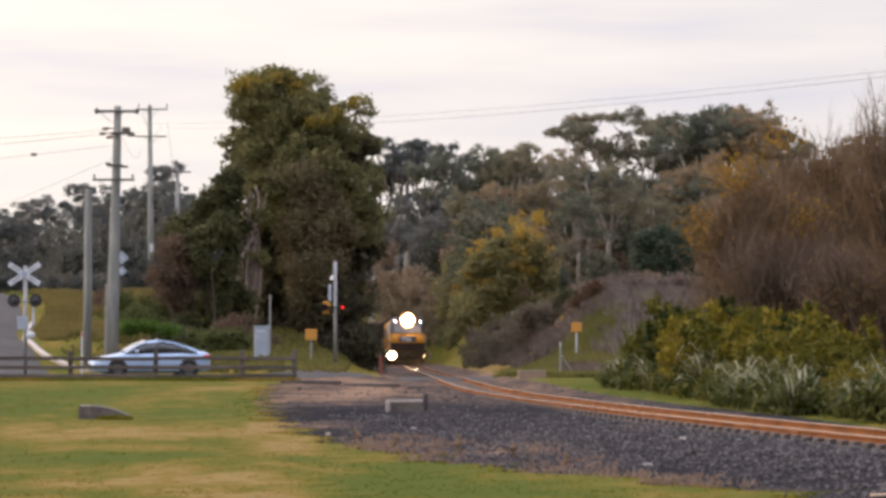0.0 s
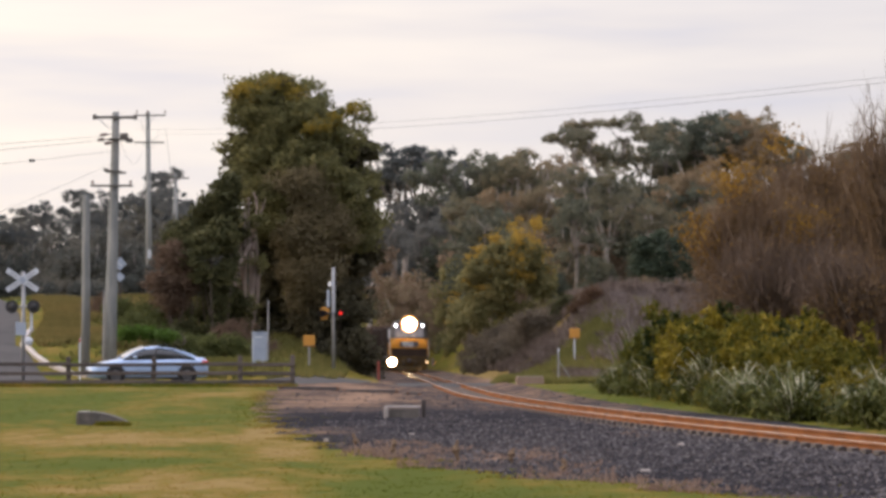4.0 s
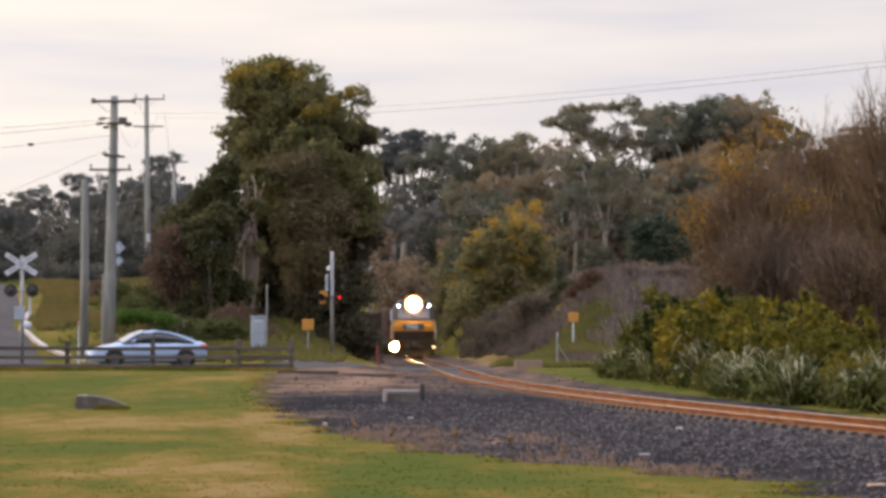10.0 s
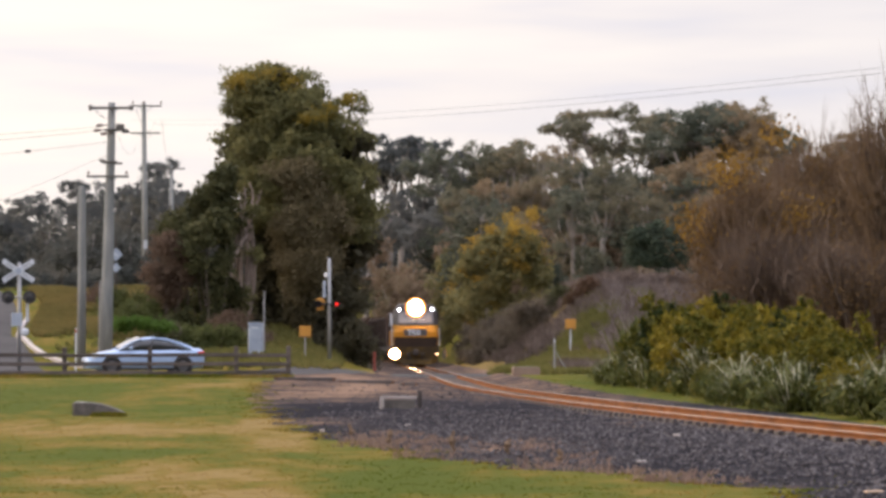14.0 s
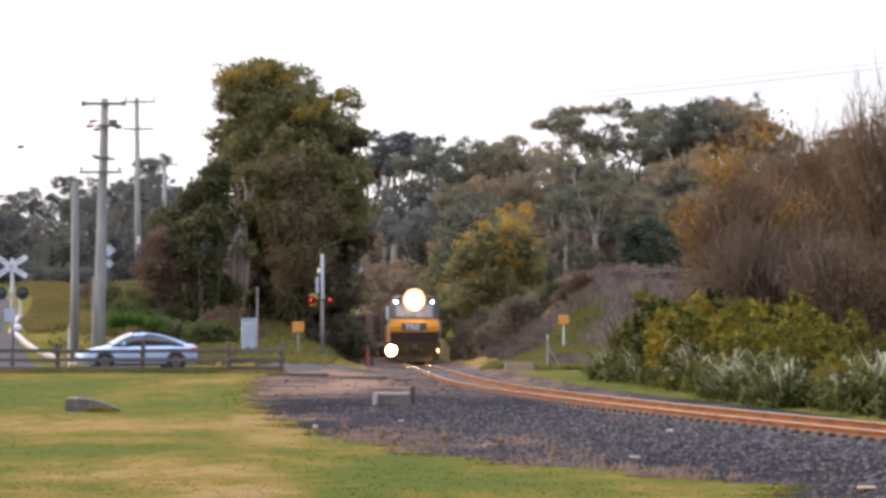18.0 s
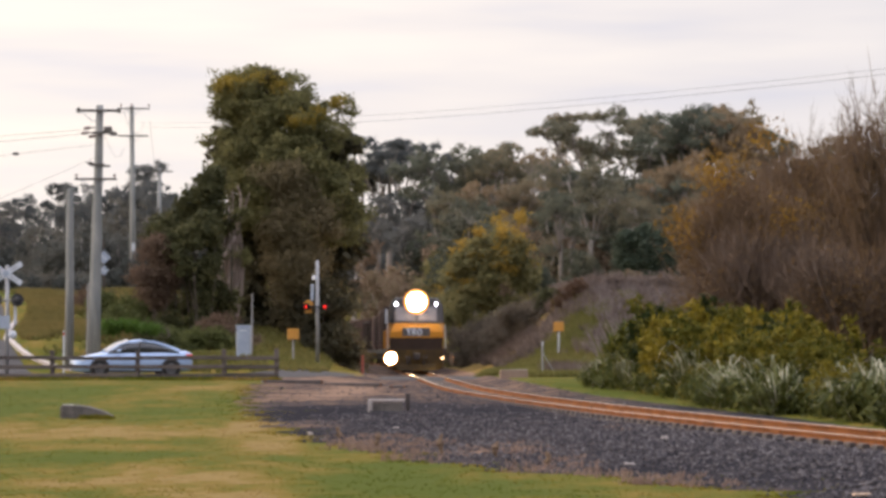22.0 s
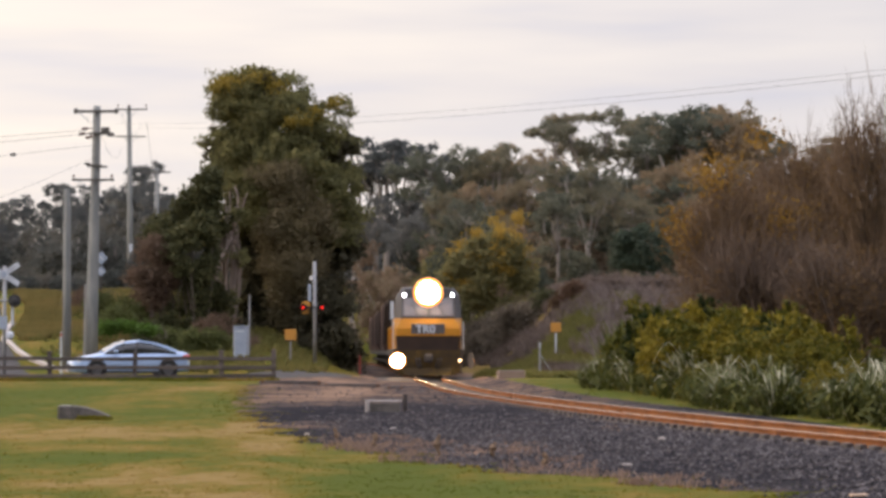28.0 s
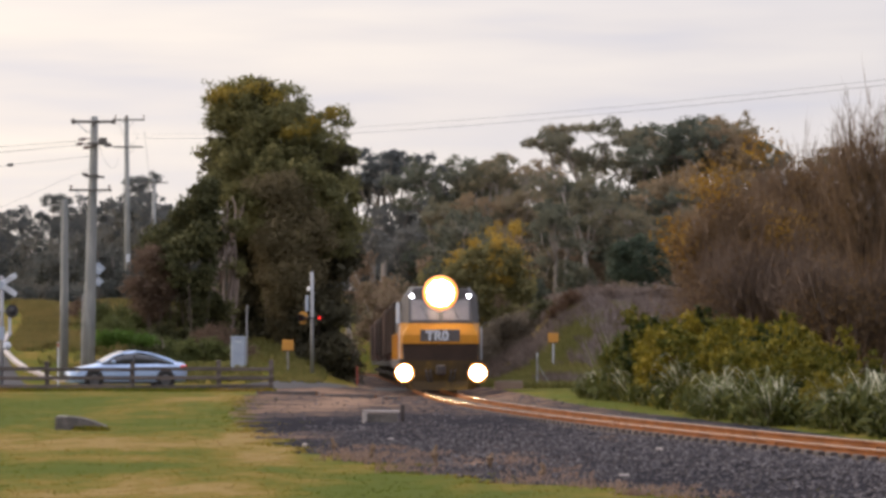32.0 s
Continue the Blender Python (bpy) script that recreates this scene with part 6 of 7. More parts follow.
def bush_places():
    rng = np.random.default_rng(45)
    out = []
    rows = ((330, -0.140, -0.066, 2.4, 0.74, 3), (300, -0.140, -0.070, 2.4, 0.64, 2), (262, -0.140, -0.080, 2.4, 0.54, 3), (222, -0.138, -0.080, 1.8, 0.44, 2), (318, -0.022, 0.016, 2.2, 0.62, 1), (305, -0.016, 0.014, 2.2, 0.42, 1), (292, -0.010, 0.012, 2.4, 0.30, 1),
            (258, 0.004, 0.115, 2.6, 0.62, 0), (240, 0.006, 0.110, 2.6, 0.50, 1), (224, 0.022, 0.110, 2.8, 0.38, 0), (210, 0.040, 0.105, 3.0, 0.27, 1), (196, 0.060, 0.125, 2.6, 0.24, 0))
    for d, a0, a1, step, share, kind in rows:
        x = a0 * d
        while x < a1 * d:
            y = d + rng.uniform(-6, 6)
            if abs(x - float(track_x(y))) > 4:
                top = 1.6 + y * ridge(x / y) * share * rng.uniform(0.8, 1.15)
                out.append((x, y, min(max(top - gz(x, y), 1.2) / 5.0, 2.6), kind))
            x += step * rng.uniform(0.7, 1.3)
    return out


def scatter(makers, places):
    made = []
    for i, (x, y, s, k) in enumerate(places):
        src = makers[k]
        m = pose(x, y, gz(x, y), 0, 0, (i * 77) % 360)
        if src not in made:
            made.append(src)
            ob = src
            ob.matrix_basis = m
        else:
            ob = copy_thing(src, m)
        ob.scale = (s, s, s)


scatter([gum(21, False), gum(22, False), gum(23, False), gum(24, True), gum(25, True), gum(26, True), gum(27, False, True), gum(28, False, True), gum(29, True, True), gum(30, True, True)], gum_places())
scatter([understorey(31, False), understorey(32, False), understorey(33, True), understorey(34, True)], bush_places())


def far_woods():
    rng = np.random.default_rng(40)
    n = 9000
    x = rng.uniform(-90, 75, n)
    y = rng.uniform(420, 470, n)
    z = ground_z(x, y) + rng.uniform(0, 10.5, n) * (0.75 + 0.25 * np.sin(x * 0.21) * np.sin(x * 0.073 + 1))
    c = np.repeat(np.stack([x, y, z], -1), 12, 0)
    c += rng.normal(size=c.shape) * np.array([1.0, 1.0, 0.8])
    v, f = rhombs(rng, c, 1.1, 0.6)
    me = sheet_mesh("far_woods", v, f, False)
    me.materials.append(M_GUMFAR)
    tagged(new("far_woods", me), "hazy grey-green woods along the far ridge", "woods", kind="stuff")


far_woods()


def willow(x, y, h, w, seed, n, label, gold, twigs=M_TWIG, shoots=0):
    """A bare, fine-twigged crown of rising shoots."""
    rng = np.random.default_rng(seed)
    z = gz(x, y)
    t = thing("bare_willow", pose(x, y, z), label, "tree")
    tips = []
    for i in range(9):
        a = rng.uniform(-1, 1) * w * 0.7
        top = Vector((a, rng.uniform(-1, 1) * w * 0.45, h * rng.uniform(0.55, 0.78)))
        s = Solid()
        limb(s, (rng.normal() * 0.3, rng.normal() * 0.3, -0.3), top, 0.02 * h, 0.005 * h, 0.4, 7, seed + i)
        part("limb", s, M_WILLOWBARK, t, "", True)
        tips.append(top)
    # long shoots that fan out from the limbs
    k = rng.integers(0, len(tips), n)
    tip = np.array([tuple(p) for p in tips])[k]
    u = rng.random((n, 1)) ** 0.55
    a = tip * u + rng.normal(size=(n, 3)) * np.array([0.5, 0.4, 0.3])
    fan = np.stack([a[:, 0] / w * 0.9 + rng.normal(size=n) * 0.35, rng.normal(size=n) * 0.35, 0.9 + rng.random(n) * 0.5], -1)
    fan /= np.linalg.norm(fan, axis=1)[:, None]
    ln = rng.uniform(0.7, 2.2, (n, 1)) * (h / 10)
    b = a + fan * ln
    lim = h * (0.90 - 0.35 * (np.abs(b[:, 0]) / (w * 1.15)) ** 2.2) + rng.normal(size=n) * 0.35 + 0.9 * rng.random(n) ** 4
    over = np.clip(b[:, 2] - lim, 0, None)[:, None]
    b = b - fan * over * 1.1
    # thin straight shoots that stand clear of the crown
    top = rng.choice(np.flatnonzero(b[:, 2] > h * 0.60), shoots)
    rise = np.stack([rng.normal(size=shoots) * 0.16 + 0.10, rng.normal(size=shoots) * 0.15, np.ones(shoots)], -1) * rng.uniform(0.5, 2.6, (shoots, 1)) * (0.75 + 0.35 * b[top, :1] / w)
    start = np.concatenate([a, b[top], b[top] + rise * 0.45])
    end = np.concatenate([b, b[top] + rise, b[top] + rise * 0.8 + rng.normal(size=(shoots, 3)) * 0.15])
    v, f = sticks(rng, start, end, np.concatenate([rng.uniform(0.012, 0.026, n), np.full(2 * shoots, 0.013)]))
    part("crown", sheet_mesh("crown", v, f, False), twigs, t, "dense bare brown shoots")
    # fine side twigs
    m = n * 4
    k = rng.integers(0, n, m)
    q = rng.random((m, 1))
    a2 = a[k] * (1 - q) + b[k] * q
    b2 = a2 + (b[k] - a[k]) * 0.25 + rng.normal(size=(m, 3)) * 0.22 + np.array([0, 0, 0.12])
    v, f = sticks(rng, a2, b2, 0.010)
    part("fine_growth", sheet_mesh("fine_growth", v, f, False), twigs, t, "fine bare growth")
    haze = profile_lobes(seed + 3, [(h * 0.86, -w * 0.45, w * 0.45), (h * 0.66, -w * 0.85, w * 0.85), (h * 0.35, -w, w), (0.3, -w * 0.8, w * 0.8)], 40, 0.55, (0.4, 0.8))
    leaf_part("withered_leaves", t, M_WITHER, seed + 6, haze, 7000 if twigs is M_TWIG else 3500, 0.11, 0.06, 8, 0.34, 0.35, label="withered brown leaves")
    if gold:
        leaf_part("autumn_leaves", t, M_GOLDLEAF, seed + 9, gold, 300 * len(gold), 0.12, 0.075, 9, 0.34, 0.4, label="last golden leaves")
    return t


willow(10.27, 112, 7.99, 2.63, 201, 3800, "bare brown willow with golden leaves on its edge", [(-0.85, -1, 6.79, 0.6, 0.54, 0.49), (-1.92, -1, 5.36, 0.41, 0.37, 0.45), (-1.69, -1, 4.74, 0.38, 0.34, 0.41), (-0.34, -1, 7.31, 0.49, 0.44, 0.3), (1.1, 0, 8.2, 0.32, 0.3, 0.42), (1.3, -1.6, 5.0, 0.34, 0.3, 0.8)], M_TWIG, 30)
willow(13.56, 116, 9.2, 3.12, 202, 4600, "broad bare brown willow with thin rising shoots", [(-1.0, -6, 3.75, 0.16, 0.15, 0.14), (-1.3, -3.5, 5.4, 0.7, 0.5, 0.7), (1.3, -1.5, 7.3, 0.5, 0.4, 0.5)], M_TWIG, 90)
willow(14.75, 108, 10.2, 2.72, 203, 2300, "bare brown willow with tall thin rising shoots", [], M_TWIG, 130)
willow(10.76, 104, 5.45, 2.97, 204, 2600, "low bare willow thicket behind the hedge, in the dimmer brown", [], M_DIMTWIG)
willow(12.86, 100, 4.79, 2.52, 205, 1800, "low bare willow thicket behind the hedge, in the dimmer brown", [], M_DIMTWIG)


# the shrubs beside the track, with flax in front
M_HEDGETIP = foliage("hedge_tips", [(0.040, 0.043, 0.005), (0.096, 0.083, 0.007), (0.155, 0.119, 0.009)], each=0.5, translucent=0.25)


def hedge_shrub(seed):
    rng = np.random.default_rng(seed)
    t = thing("hedge_shrub", pose(0, 0, 0), "rounded olive-green shrub in the hedge beside the railway", "shrub", "shrubs of the hedge")
    lobes = [(0, 0, 0.85, 0.8, 0.8, 0.8)]
    for i in range(13):
        a, r = i * 2.4, rng.uniform(0.45, 1.3)
        w = rng.uniform(0.26, 0.48)
        lobes.append((r * math.cos(a), r * math.sin(a), rng.uniform(0.45, 1.85) - 0.3 * r, w, w, w * rng.uniform(1.1, 1.7)))
    s = Solid()
    for i, l in enumerate(lobes[1:6]):
        limb(s, (l[0] * 0.2, l[1] * 0.2, -0.2), l[:3], 0.05, 0.02, 0.1, 5, seed + i)
    part("stems", s, M_BARK, t)
    leaf_part("foliage", t, M_HEDGE, seed, lobes, 5600, 0.13, 0.07, 14, 0.055, 0.82, up=0.3)
    tops = [(l[0], l[1], l[2] + l[5] * 0.55, l[3] * 0.8, l[4] * 0.8, l[5] * 0.5) for l in lobes]
    leaf_part("fresh_growth", t, M_HEDGETIP, seed + 5, tops, 900, 0.11, 0.055, 14, 0.08, 0.85, up=0.5, label="yellow-green leaves on the tops of the lobes")
    return t


# how high each row of the hedge stands along the railway
HEDGE_TOPS = [([50, 62, 68, 72, 76, 85, 95, 101, 107, 114], [0.9, 0.9, 1.2, 1.6, 2.0, 2.6, 2.7, 2.0, 1.0, 0.7]), ([50, 68, 74, 79, 85, 95, 105, 114], [0.9, 1.0, 1.3, 1.7, 2.5, 2.75, 2.55, 1.7]),
              ([50, 78, 85, 92, 100, 114], [0.9, 1.0, 1.5, 2.25, 2.6, 2.9]), ([50, 68, 80, 95, 100, 108], [0.5, 0.8, 1.1, 1.1, 0.8, 0.5])]


def hedge():
    kinds = [hedge_shrub(300 + 10 * i) for i in range(5)]
    used = []
    for row, (off, step) in enumerate(((5.5, 2.6), (7.1, 2.9), (8.9, 3.0), (4.6, 2.6))):
        for i, y in enumerate(np.arange(50 + row % 3, 115, step)):
            x = float(track_x(y)) + off + 0.3 * math.sin(y * 2.1 + row)
            top = float(np.interp(y, *HEDGE_TOPS[row]))
            s = top / 2.30 * (0.98 + 0.20 * math.sin(i * 2.9 + row))
            k = kinds[(i * 2 + row + i // 3) % 5]
            m = pose(x, y, gz(x, y) - 0.03, 0, 0, i * 71 + row * 40)
            if k not in used:
                used.append(k)
                ob = k
                ob.matrix_basis = m
            else:
                ob = copy_thing(k, m)
            ob.scale = (s, s, s)


hedge()


def blade_mesh(rng, n, h, spread, width):
    """Arching strap leaves that rise from a base and bend over."""
    a = rng.uniform(0, 2 * math.pi, n)
    out = np.stack([np.cos(a), np.sin(a), np.zeros(n)], -1)
    side = np.stack([-np.sin(a), np.cos(a), np.zeros(n)], -1)
    ln = h * rng.uniform(0.45, 1.2, (n, 1))
    rad = spread * rng.uniform(0.2, 1.2, (n, 1))
    base = rng.normal(size=(n, 3)) * np.array([0.16, 0.16, 0.0]) * h
    droop = rng.random((n, 1)) ** 1.3
    v = []
    for t, z, w in ((0, 0, 0.6), (0.16, 0.45, 1.0), (0.36, 0.80, 1.0), (0.60, 0.95, 0.9), (0.82, 0.84, 0.7), (1.0, 0.58, 0.08)):
        rise = droop * z + (1 - droop) * (t * 1.02 - 0.06 * t * t)
        p = base + out * rad * t ** 1.2 + np.array([0, 0, 1]) * ln * rise
        v += [p - side * width * w / 2, p + side * width * w / 2]
    v = np.stack(v, 1).reshape(-1, 3)
    i = np.arange(n)[:, None] * 12
    f = np.concatenate([np.concatenate([i + k, i + k + 1, i + k + 3, i + k + 2], 1) for k in (0, 2, 4, 6, 8)])
    return v, f


def flax():
    rng = np.random.default_rng(70)
    kinds = []
    for i in range(4):
        t = thing("flax_clump", pose(0, 0, 0), "clump of arching flax blades with pale highlight blades", "flax", "flax along the hedge")
        v, f = blade_mesh(rng, 150, 0.85, 0.85, 0.034)
        part("green_foliage", sheet_mesh("green_foliage", v, f), M_FLAX, t)
        v, f = blade_mesh(rng, (32, 150, 14, 95)[i], 1.0, 0.75, 0.025)
        part("pale_foliage", sheet_mesh("pale_foliage", v, f), M_FLAXGLINT, t, "pale blades for the white highlights on the flax")
        a = np.arange(5) * 1.3 + i
        lobes = [(0.45 * math.cos(q), 0.45 * math.sin(q), 0.22 + 0.08 * (q % 2), 0.42, 0.42, 0.26) for q in a]
        leaf_part("low_foliage", t, M_FLAX, 700 + i, lobes, 700, 0.20, 0.05, 10, 0.10, 0.6, up=0.35)
        kinds.append(t)
    for i in range(2):
        t = thing("flax_clump", pose(0, 0, 0), "tall dark clump of upright flax blades", "flax", "flax along the hedge")
        v, f = blade_mesh(rng, 210, 1.95, 0.95, 0.055)
        part("green_foliage", sheet_mesh("green_foliage", v, f), M_FLAX, t)
        v, f = blade_mesh(rng, 16, 1.7, 1.0, 0.034)
        part("pale_foliage", sheet_mesh("pale_foliage", v, f), M_FLAXGLINT, t, "pale blades for the white highlights on the flax")
        kinds.append(t)
    used = []
    spots = [(y, 4.25 + 0.5 * math.sin(y * 2.3) + (0, 0.9, 0.3, 1.3)[i % 4], 0.75 + 0.65 * ((i * 37) % 10) / 10, (1, 2, 0, 3, 2, 0, 1, 2, 2, 0, 3, 1, 0)[i % 13]) for i, y in enumerate(np.arange(53, 97, 1.25))]
    # the tall clumps at the far end of the hedge
    spots += [(92 + 2.0 * i, 4.6 + 1.3 * ((i * 5) % 3) / 2, 0.72 + 0.3 * ((i * 3) % 4) / 3, 4 + i % 2) for i in range(6)]
    spots += [(101.5, 4.3, 0.9, 0), (104, 4.6, 1.0, 2), (98.5, 3.9, 0.8, 3)]
    for i, (y, d, s, kind) in enumerate(spots):
        x = float(track_x(y)) + d
        k = kinds[kind]
        m = pose(x, y, gz(x, y) - 0.03, 0, 0, i * 67)
        if k not in used:
            used.append(k)
            ob = k
            ob.matrix_basis = m
        else:
            ob = copy_thing(k, m)
        ob.scale = (s, s, s)


flax()


# grass, weeds and loose stones
def tufts(name, x, y, z, h, material, label, seed, per=5, width=0.02):
    rng = np.random.default_rng(seed)
    n = len(x) * per
    base = np.repeat(np.stack([x, y, z - 0.02], -1), per, 0) + rng.normal(size=(n, 3)) * np.array([0.06, 0.06, 0])
    tip = base + np.stack([rng.normal(size=n) * 0.4, rng.normal(size=n) * 0.4, np.ones(n)], -1) * h * rng.uniform(0.5, 1.3, (n, 1))
    a = rng.uniform(0, math.pi, n)
    side = np.stack([np.cos(a), np.sin(a), np.zeros(n)], -1) * width
    mid = (base + tip) / 2 + np.array([0, 0, 0.02])
    v = np.stack([base - side, base + side, mid + side * 0.8, tip, mid - side * 0.8], 1).reshape(-1, 3)
    i = np.arange(n)[:, None] * 5
    f = np.concatenate([i, i + 1, i + 2, i + 3, i + 4], 1)
    me = sheet_mesh(name, v, f, False)
    me.attributes.new("dry", "FLOAT", "POINT").data.foreach_set("value", dryness(v[:, 0], v[:, 1]).astype(np.float32))
    me.materials.append(material)
    return tagged(new(name, me), label, "grass", kind="stuff")


def kerb_x(y):
    return np.interp(y, [132, 136.4, 137.8, 140.5, 145, 150, 154, 160, 166, 172, 182, 205], [-12.5, -13.9, -15.2, -16.55, -17.9, -18.8, -19.5, -19.8, -20.4, -21.4, -25.0, -30.0])


def build_grass():
    rng = np.random.default_rng(80)
    n = 10000
    y = 30 + 88 * rng.random(n) ** 1.5
    x = rng.uniform(-1, 1, n) * (y * 0.16 + 1)
    d = x - track_x(y)
    keep = (d < -apron(y) + 0.5 * rng.normal(size=n) - 0.2) | (d > 2.6)
    x, y = x[keep], y[keep]
    tufts("field_grass", x, y, ground_z(x, y), 0.024, M_GRASS, "short tufty green and straw grass", 81, 5, 0.010)
    n = 900
    x, y = rng.uniform(-26, -5.2, n), rng.uniform(116.6, 117.7, n)
    tufts("fence_grass", x, y, ground_z(x, y), 0.13, M_GRASS, "longer green grass along the foot of the fence", 90, 8, 0.02)
    n = 30000
    y = 120 + 95 * rng.random(n) ** 1.2
    x = rng.uniform(-30, 16, n)
    d = x - track_x(y)
    keep = ((d < -4.2) & (y > 139)) | ((d > np.where(y > 150, 7.0, 3.6)) & (y > 128))
    keep &= (x > kerb_x(y) + 0.8) | (x < -32)
    keep &= (x > -13.2) | (y > 176) | (rng.random(n) < 0.25)
    x, y = x[keep], y[keep]
    tufts("bank_grass", x, y, ground_z(x, y), 0.26, M_BANKGRASS, "long olive and tawny grass on the banks", 82, 10, 0.035)
    n = 5200
    y = rng.uniform(139, 190, n)
    d = 3.6 + 11 * rng.random(n)
    x = track_x(y) + d
    k = np.array([noise.noise(Vector((p * 0.45, q * 0.16, 3.0))) for p, q in zip(x, y)]) + 0.10 * (y - 152) / 10 + 0.05 * (d - 6) > -0.02
    s = (x - 3.3) - (y - 143) * 0.253
    k &= (np.abs(s) > 1.2 + 0.5 * np.sin(x * 5) * np.sin(y * 1.1)) | (y > 160)
    x, y = x[k], y[k]
    tufts("dry_bank_growth", x, y, ground_z(x, y), 0.42, M_DRYBANK, "dull dry scrub on the cutting slope", 83, 16, 0.024)
    n = 1900
    y = rng.uniform(139, 161, n)
    x = 3.3 + (y - 143) * 0.253 + rng.normal(size=n) * 0.8
    tufts("green_bank_grass", x, y, ground_z(x, y), 0.28, M_BANKGRASS, "yellow-green grass on the slope by the sign", 89, 14, 0.024)
    n = 440
    y = rng.uniform(148, 170, n)
    x = rng.uniform(0.048, 0.071, n) * y
    k = np.sin(x * 5.3) + 0.6 * np.sin(x * 11 + 1) > rng.uniform(-1.2, 0.8, n)
    x, y = x[k], y[k]
    tufts("dry_stems", x, y, ground_z(x, y), 0.62, M_DRYSTEM, "upright grey-violet dry stems on top of the bank", 93, 10, 0.016)
    n = 12000
    y = rng.uniform(137, 180, n)
    x = rng.uniform(-22.5, -12.5, n)
    k = np.array([noise.noise(Vector((p * 0.35, q * 0.12, 7.0))) for p, q in zip(x, y)]) > -0.08
    k &= x > kerb_x(y) + 0.8
    x, y = x[k], y[k]
    tufts("tawny_grass", x, y, ground_z(x, y), 0.32, M_TAWNY, "tawny orange-brown grass on the hillside", 86, 14, 0.026)
    # ragged grass along the gravel's edge
    n = 900
    y = 33 + 70 * rng.random(n) ** 1.4
    x = track_x(y) - apron(y) + np.abs(rng.normal(size=n)) * 0.55 - 0.25
    tufts("edge_grass", x, y, np.maximum(ground_z(x, y), bed_z(x, y) - 0.02), 0.04, M_GRASS, "ragged grass growing into the gravel", 87, 7, 0.012)
    # grass against the block
    n = 90
    x, y = rng.uniform(-6.75, -6.2, n), rng.uniform(65.4, 65.75, n)
    tufts("block_grass", x, y, ground_z(x, y), 0.10, M_GRASS, "longer grass against the concrete block", 88, 7, 0.012)
    # weeds on the gravel's edge
    n = 900
    y = rng.uniform(37, 54, n)
    x = track_x(y) - apron(y) - 0.25 + rng.random(n) ** 1.2 * np.interp(y, [39, 44, 50, 62], [0.6, 2.0, 2.2, 0.9])
    k = np.array([noise.noise(Vector((p * 0.8, q * 0.25, 5.0))) for p, q in zip(x, y)]) * 0.8 + 0.35 > rng.random(n)
    x, y = x[k], y[k]
    tufts("gravel_weeds", x, y, np.maximum(bed_z(x, y), ground_z(x, y)), 0.085, M_WEED, "dry pinkish weeds in the gravel", 84, 7, 0.009)


build_grass()


def weed_stalk(x, y, h, seed):
    z = float(max(bed_z(x, y), gz(x, y)))
    t = thing("dry_weed", pose(x, y, z), "single reddish-brown dry weed stalk in the gravel", "weed", "dry weeds by the track")
    rng = np.random.default_rng(seed)
    s = Solid()
    s.tube([(0, 0, -0.05), (0.02, 0, h * 0.6), (0.01, 0, h)], [0.012, 0.01, 0.005], 5)
    part("stalk", s, M_TWIG, t)
    rings = []
    for i in range(9):
        u = i / 8
        w = 0.010 + 0.026 * math.sin(math.pi * u) * (1 + 0.5 * math.sin(i * 4.7 + seed))
        rings.append([(w * math.cos(a) * (1 + 0.4 * math.sin(a * 3 + i * 2)) + 0.02 * math.sin(u * 5 + seed), w * math.sin(a) * (1 + 0.4 * math.cos(a * 2 + i)), h * (0.12 + 0.95 * u)) for a in np.linspace(0, 2 * math.pi, 9)[:-1]])
    part("seed_head", Solid().loft(rings), M_TWIG, t)


for i, (x, y, h) in enumerate(((0.17, 45.5, 0.30), (0.9, 45.0, 0.2), (-0.75, 49.5, 0.22), (1.5, 42.5, 0.18), (-1.4, 52.5, 0.2))):
    weed_stalk(x, y, h, 90 + i)


def build_stones():
    rng = np.random.default_rng(85)
    n = 74000
    y = 32.5 + 80 * rng.random(n) ** 1.9
    w = apron(y)
    d = -w - 0.9 + (w + 3.3) * rng.random(n)
    x = track_x(y) + d
    edge = rng.random(n) < np.clip(0.15 + (d + w) / 1.8, 0.0, 1) ** 1.5
    rails = (np.abs(np.abs(d) - 0.567) < 0.10)
    soil = np.zeros(n)
    for cx, cy, rx, ry, q in SOIL:
        soil += max(q, 0) * np.exp(-(((x - cx) / rx) ** 2 + ((y - cy) / ry) ** 2) * 1.2)
    k = edge & ~rails & (rng.random(n) > np.where(y > 68, 1.3, 0.6) * soil) & ((y < 56) | (rng.random(n) < np.where(y < 66, 0.4, 0.04)))
    x, y = x[k], y[k]
    n = len(x)
    r = rng.uniform(0.014, 0.040, (n, 1)) * (1 + 0.25 * ss(55, 80, y))[:, None]
    c = np.stack([x, y, np.maximum(bed_z(x, y), ground_z(x, y)) + 0.006], -1)
    ax = rng.normal(size=(n, 3, 3))
    q = np.linalg.qr(ax)[0] * r[:, :, None] * rng.uniform(0.6, 1.2, (n, 3, 1))
    v = np.stack([c + q[:, 0], c - q[:, 0], c + q[:, 1], c - q[:, 1], c + q[:, 2], c - q[:, 2]], 1).reshape(-1, 3)
    i = np.arange(n)[:, None] * 6
    tri = ((0, 2, 4), (2, 1, 4), (1, 3, 4), (3, 0, 4), (2, 0, 5), (1, 2, 5), (3, 1, 5), (0, 3, 5))
    f = np.concatenate([np.concatenate([i + a, i + b, i + e], 1) for a, b, e in tri])
    me = sheet_mesh("ballast_stones", v, f, False)
    me.materials.append(M_STONE)
    tagged(new("ballast_stones", me), "loose dark crushed stones", "stones", kind="stuff")


build_stones()


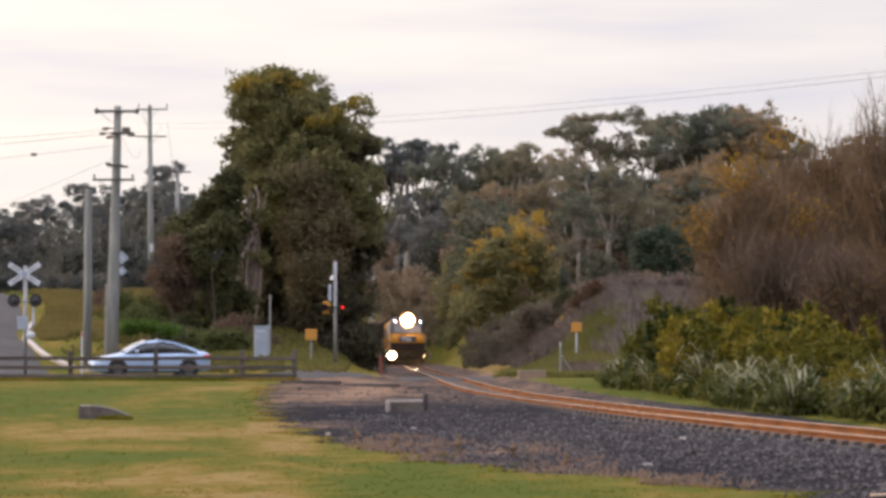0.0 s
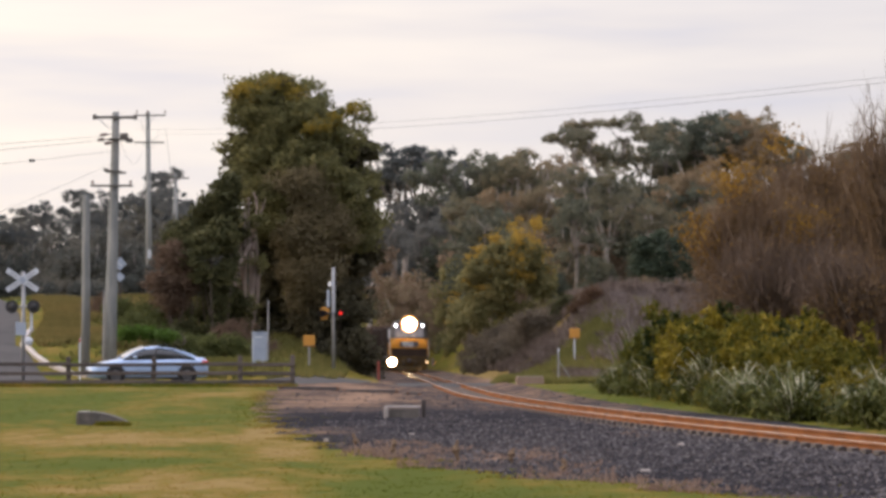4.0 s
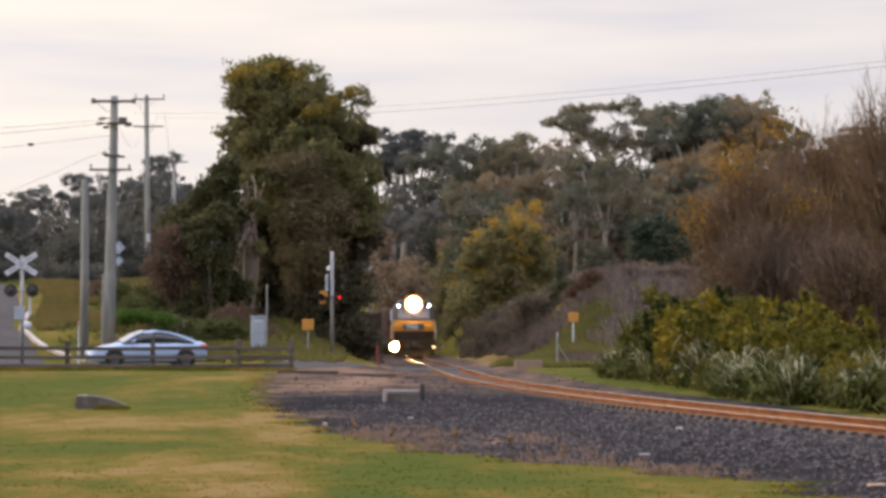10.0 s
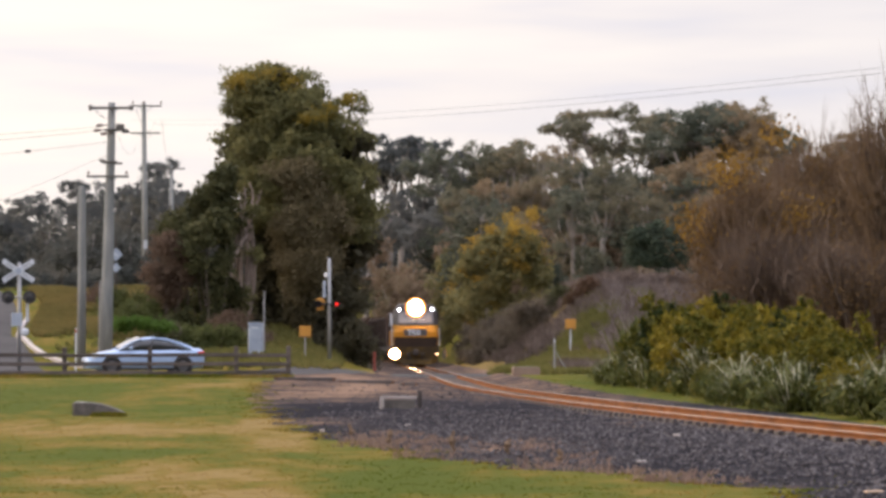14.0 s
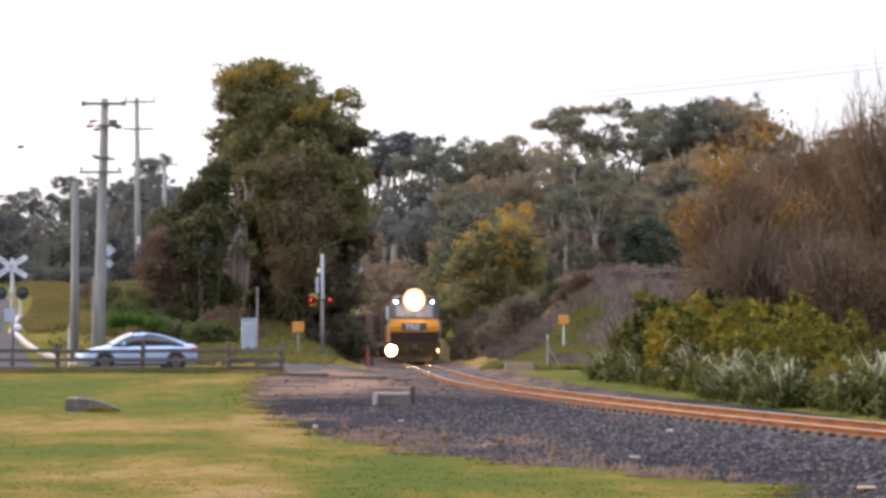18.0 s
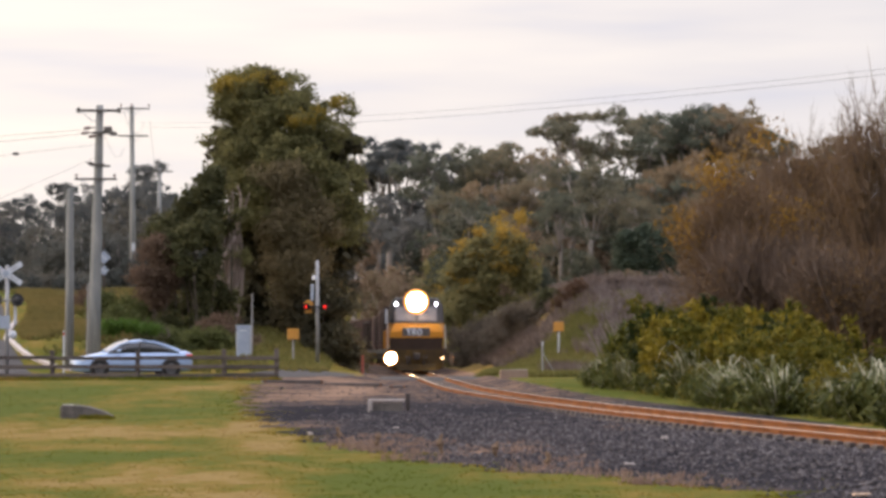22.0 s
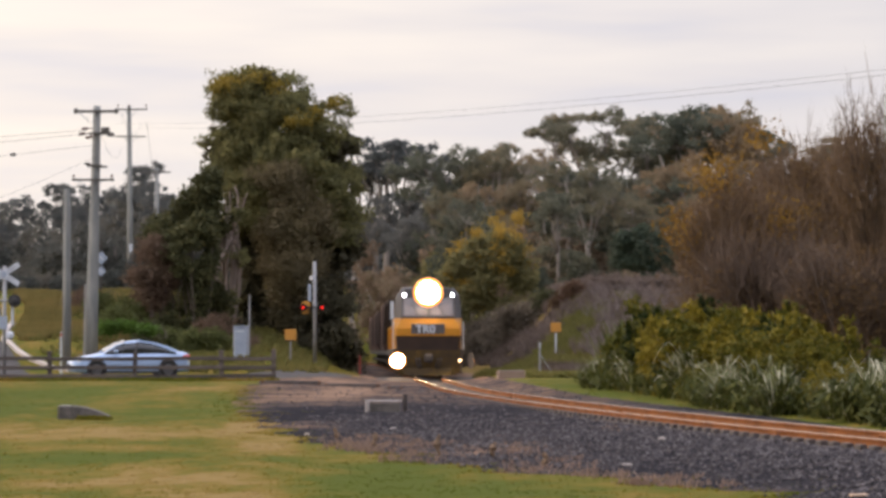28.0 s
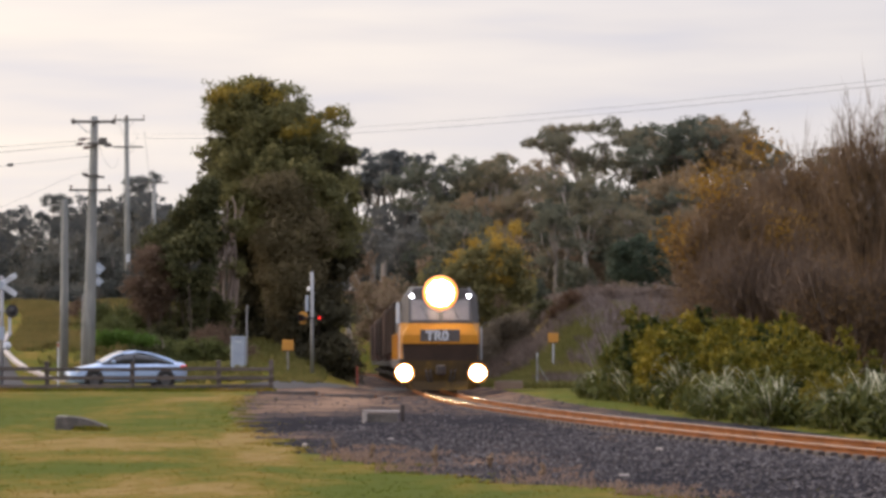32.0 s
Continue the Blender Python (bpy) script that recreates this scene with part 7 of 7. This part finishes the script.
def pale_bits():
    # a few pale lumps and offcuts lying about on the gravel
    for i, (x, y, w, h) in enumerate(((3.3, 47.0, 0.09, 0.05), (2.47, 41.3, 0.13, 0.03), (4.32, 33.6, 0.20, 0.03), (-1.9, 54.2, 0.06, 0.05), (-0.55, 57.0, 0.16, 0.03), (3.75, 60.5, 0.07, 0.04))):
        z = float(bed_z(x, y))
        s = Solid().slab((0, 0, h * 0.4), (w, 0.07, h), 0.01)
        whole("pale_stone" if i != 2 else "timber_offcut", s, M_KERB if i != 2 else M_WOODBIT, "pale stone lying on the ballast" if i != 2 else "pale timber offcut lying on the ballast", "stone" if i != 2 else "timber", "", pose(x, y, z + 0.02, 0, 0, i * 23 - 20))


M_WOODBIT = surface("pale_timber", [(0.34, 0.24, 0.16), (0.46, 0.34, 0.24)], 0.85, scale=4, fine=20)
pale_bits()


# sleepers, each a piece of the track
def build_sleepers():
    me = Solid().slab((0, 0, -0.07), (2.0, 0.22, 0.15), 0.015).mesh("sleeper")
    me.materials.append(M_SLEEPER)
    # long outer blocks also stand for the shadow gaps under the rail foot
    clip = Solid().slab((-0.72, 0, 0.012), (0.10, 0.30, 0.11), 0.012).slab((0.72, 0, 0.012), (0.10, 0.30, 0.11), 0.012).slab((-0.43, 0, 0.012), (0.10, 0.13, 0.03), 0.008).slab((0.43, 0, 0.012), (0.10, 0.13, 0.03), 0.008).mesh("rail_clips")
    clip.materials.append(M_LOCODARK)
    y = 32.0
    while y < 136:
        x0, y0, w = frame_at(y)
        ob = new("sleeper", me)
        ob.parent = track
        ob.matrix_basis = pose(x0, y0, RAIL_TOP - 0.141, 0, 0, math.degrees(w) + 0.8 * math.sin(y * 9))
        if y < 90:
            c = new("rail_clips", clip)
            c.parent = ob
        y += 0.65


build_sleepers()


# ---- what moves ----
TRAIN = [(0, 262), (9, 222), (16.5, 190), (25, 150), (32, 116)]   # seconds, how far off the locomotive's front is


def motions():
    ts = np.linspace(0, 32, 65)
    a, b = np.array([p[0] for p in TRAIN]), np.array([p[1] for p in TRAIN])
    front = np.polyval(np.polyfit(a, b, 3), ts)
    start = 0.0
    for ob, ln in [(loco, LOCO_LEN)] + [(w, WAGON_LEN) for w in wagons]:
        rows = []
        for t, y in zip(ts, front):
            y0, y1 = y + start, y + start + ln * 0.8
            x0, x1 = float(track_x(y0)), float(track_x(y1))
            rows.append((float(t), pose(x0, y0, RAIL_TOP, 0, 0, math.degrees(math.atan2(x0 - x1, y1 - y0)))))
        walk(ob, rows)
        start += ln
    # the ditch lamps flash in turn, two seconds to a round, until both stay lit
    AWAY = 112
    for k, lamp in zip((-1, 1), ditch_lamps):
        def rest(turned):
            return pose(k * 1.58, -0.42, 0.70, 0, 0, k * AWAY * turned)
        rows = [(0.0, rest(0 if k < 0 else 1))]
        t = 0.0
        while t < 29.0:
            # the right lamp comes on at the start of each round and the left one half-way
            for at, right in ((t + 0.05, True), (t + 1.05, False)):
                if at + 0.2 > 29.2:
                    continue
                before, after = (0 if (not right) == (k > 0) else 1), (0 if right == (k > 0) else 1)
                rows.append((at, rest(before)))
                rows.append((at + 0.08, rest(0.5)))
                rows.append((at + 0.16, rest(after)))
            t += 2.0
        still_off = 0 if k > 0 else 1
        rows.append((29.2, rest(still_off)))
        rows.append((29.28, rest(still_off * 0.5)))
        rows.append((29.36, rest(0)))
        rows.append((32.0, rest(0)))
        walk(lamp, rows)
    # one red lamp of the crossing flashes
    rows = [(0.0, pose(-0.52, -0.20, 2.70, 0, 0, 170))]
    t = 0.15
    while t < 31.0:
        for at, turn in ((0, 170), (0.06, 85), (0.12, 0), (0.56, 0), (0.62, 85), (0.68, 170)):
            rows.append((t + at, pose(-0.52, -0.20, 2.70, 0, 0, turn)))
        t += 1.45
    rows.append((32.0, pose(-0.52, -0.20, 2.70, 0, 0, 170)))
    walk(crossing_lamps[0], rows)


motions()
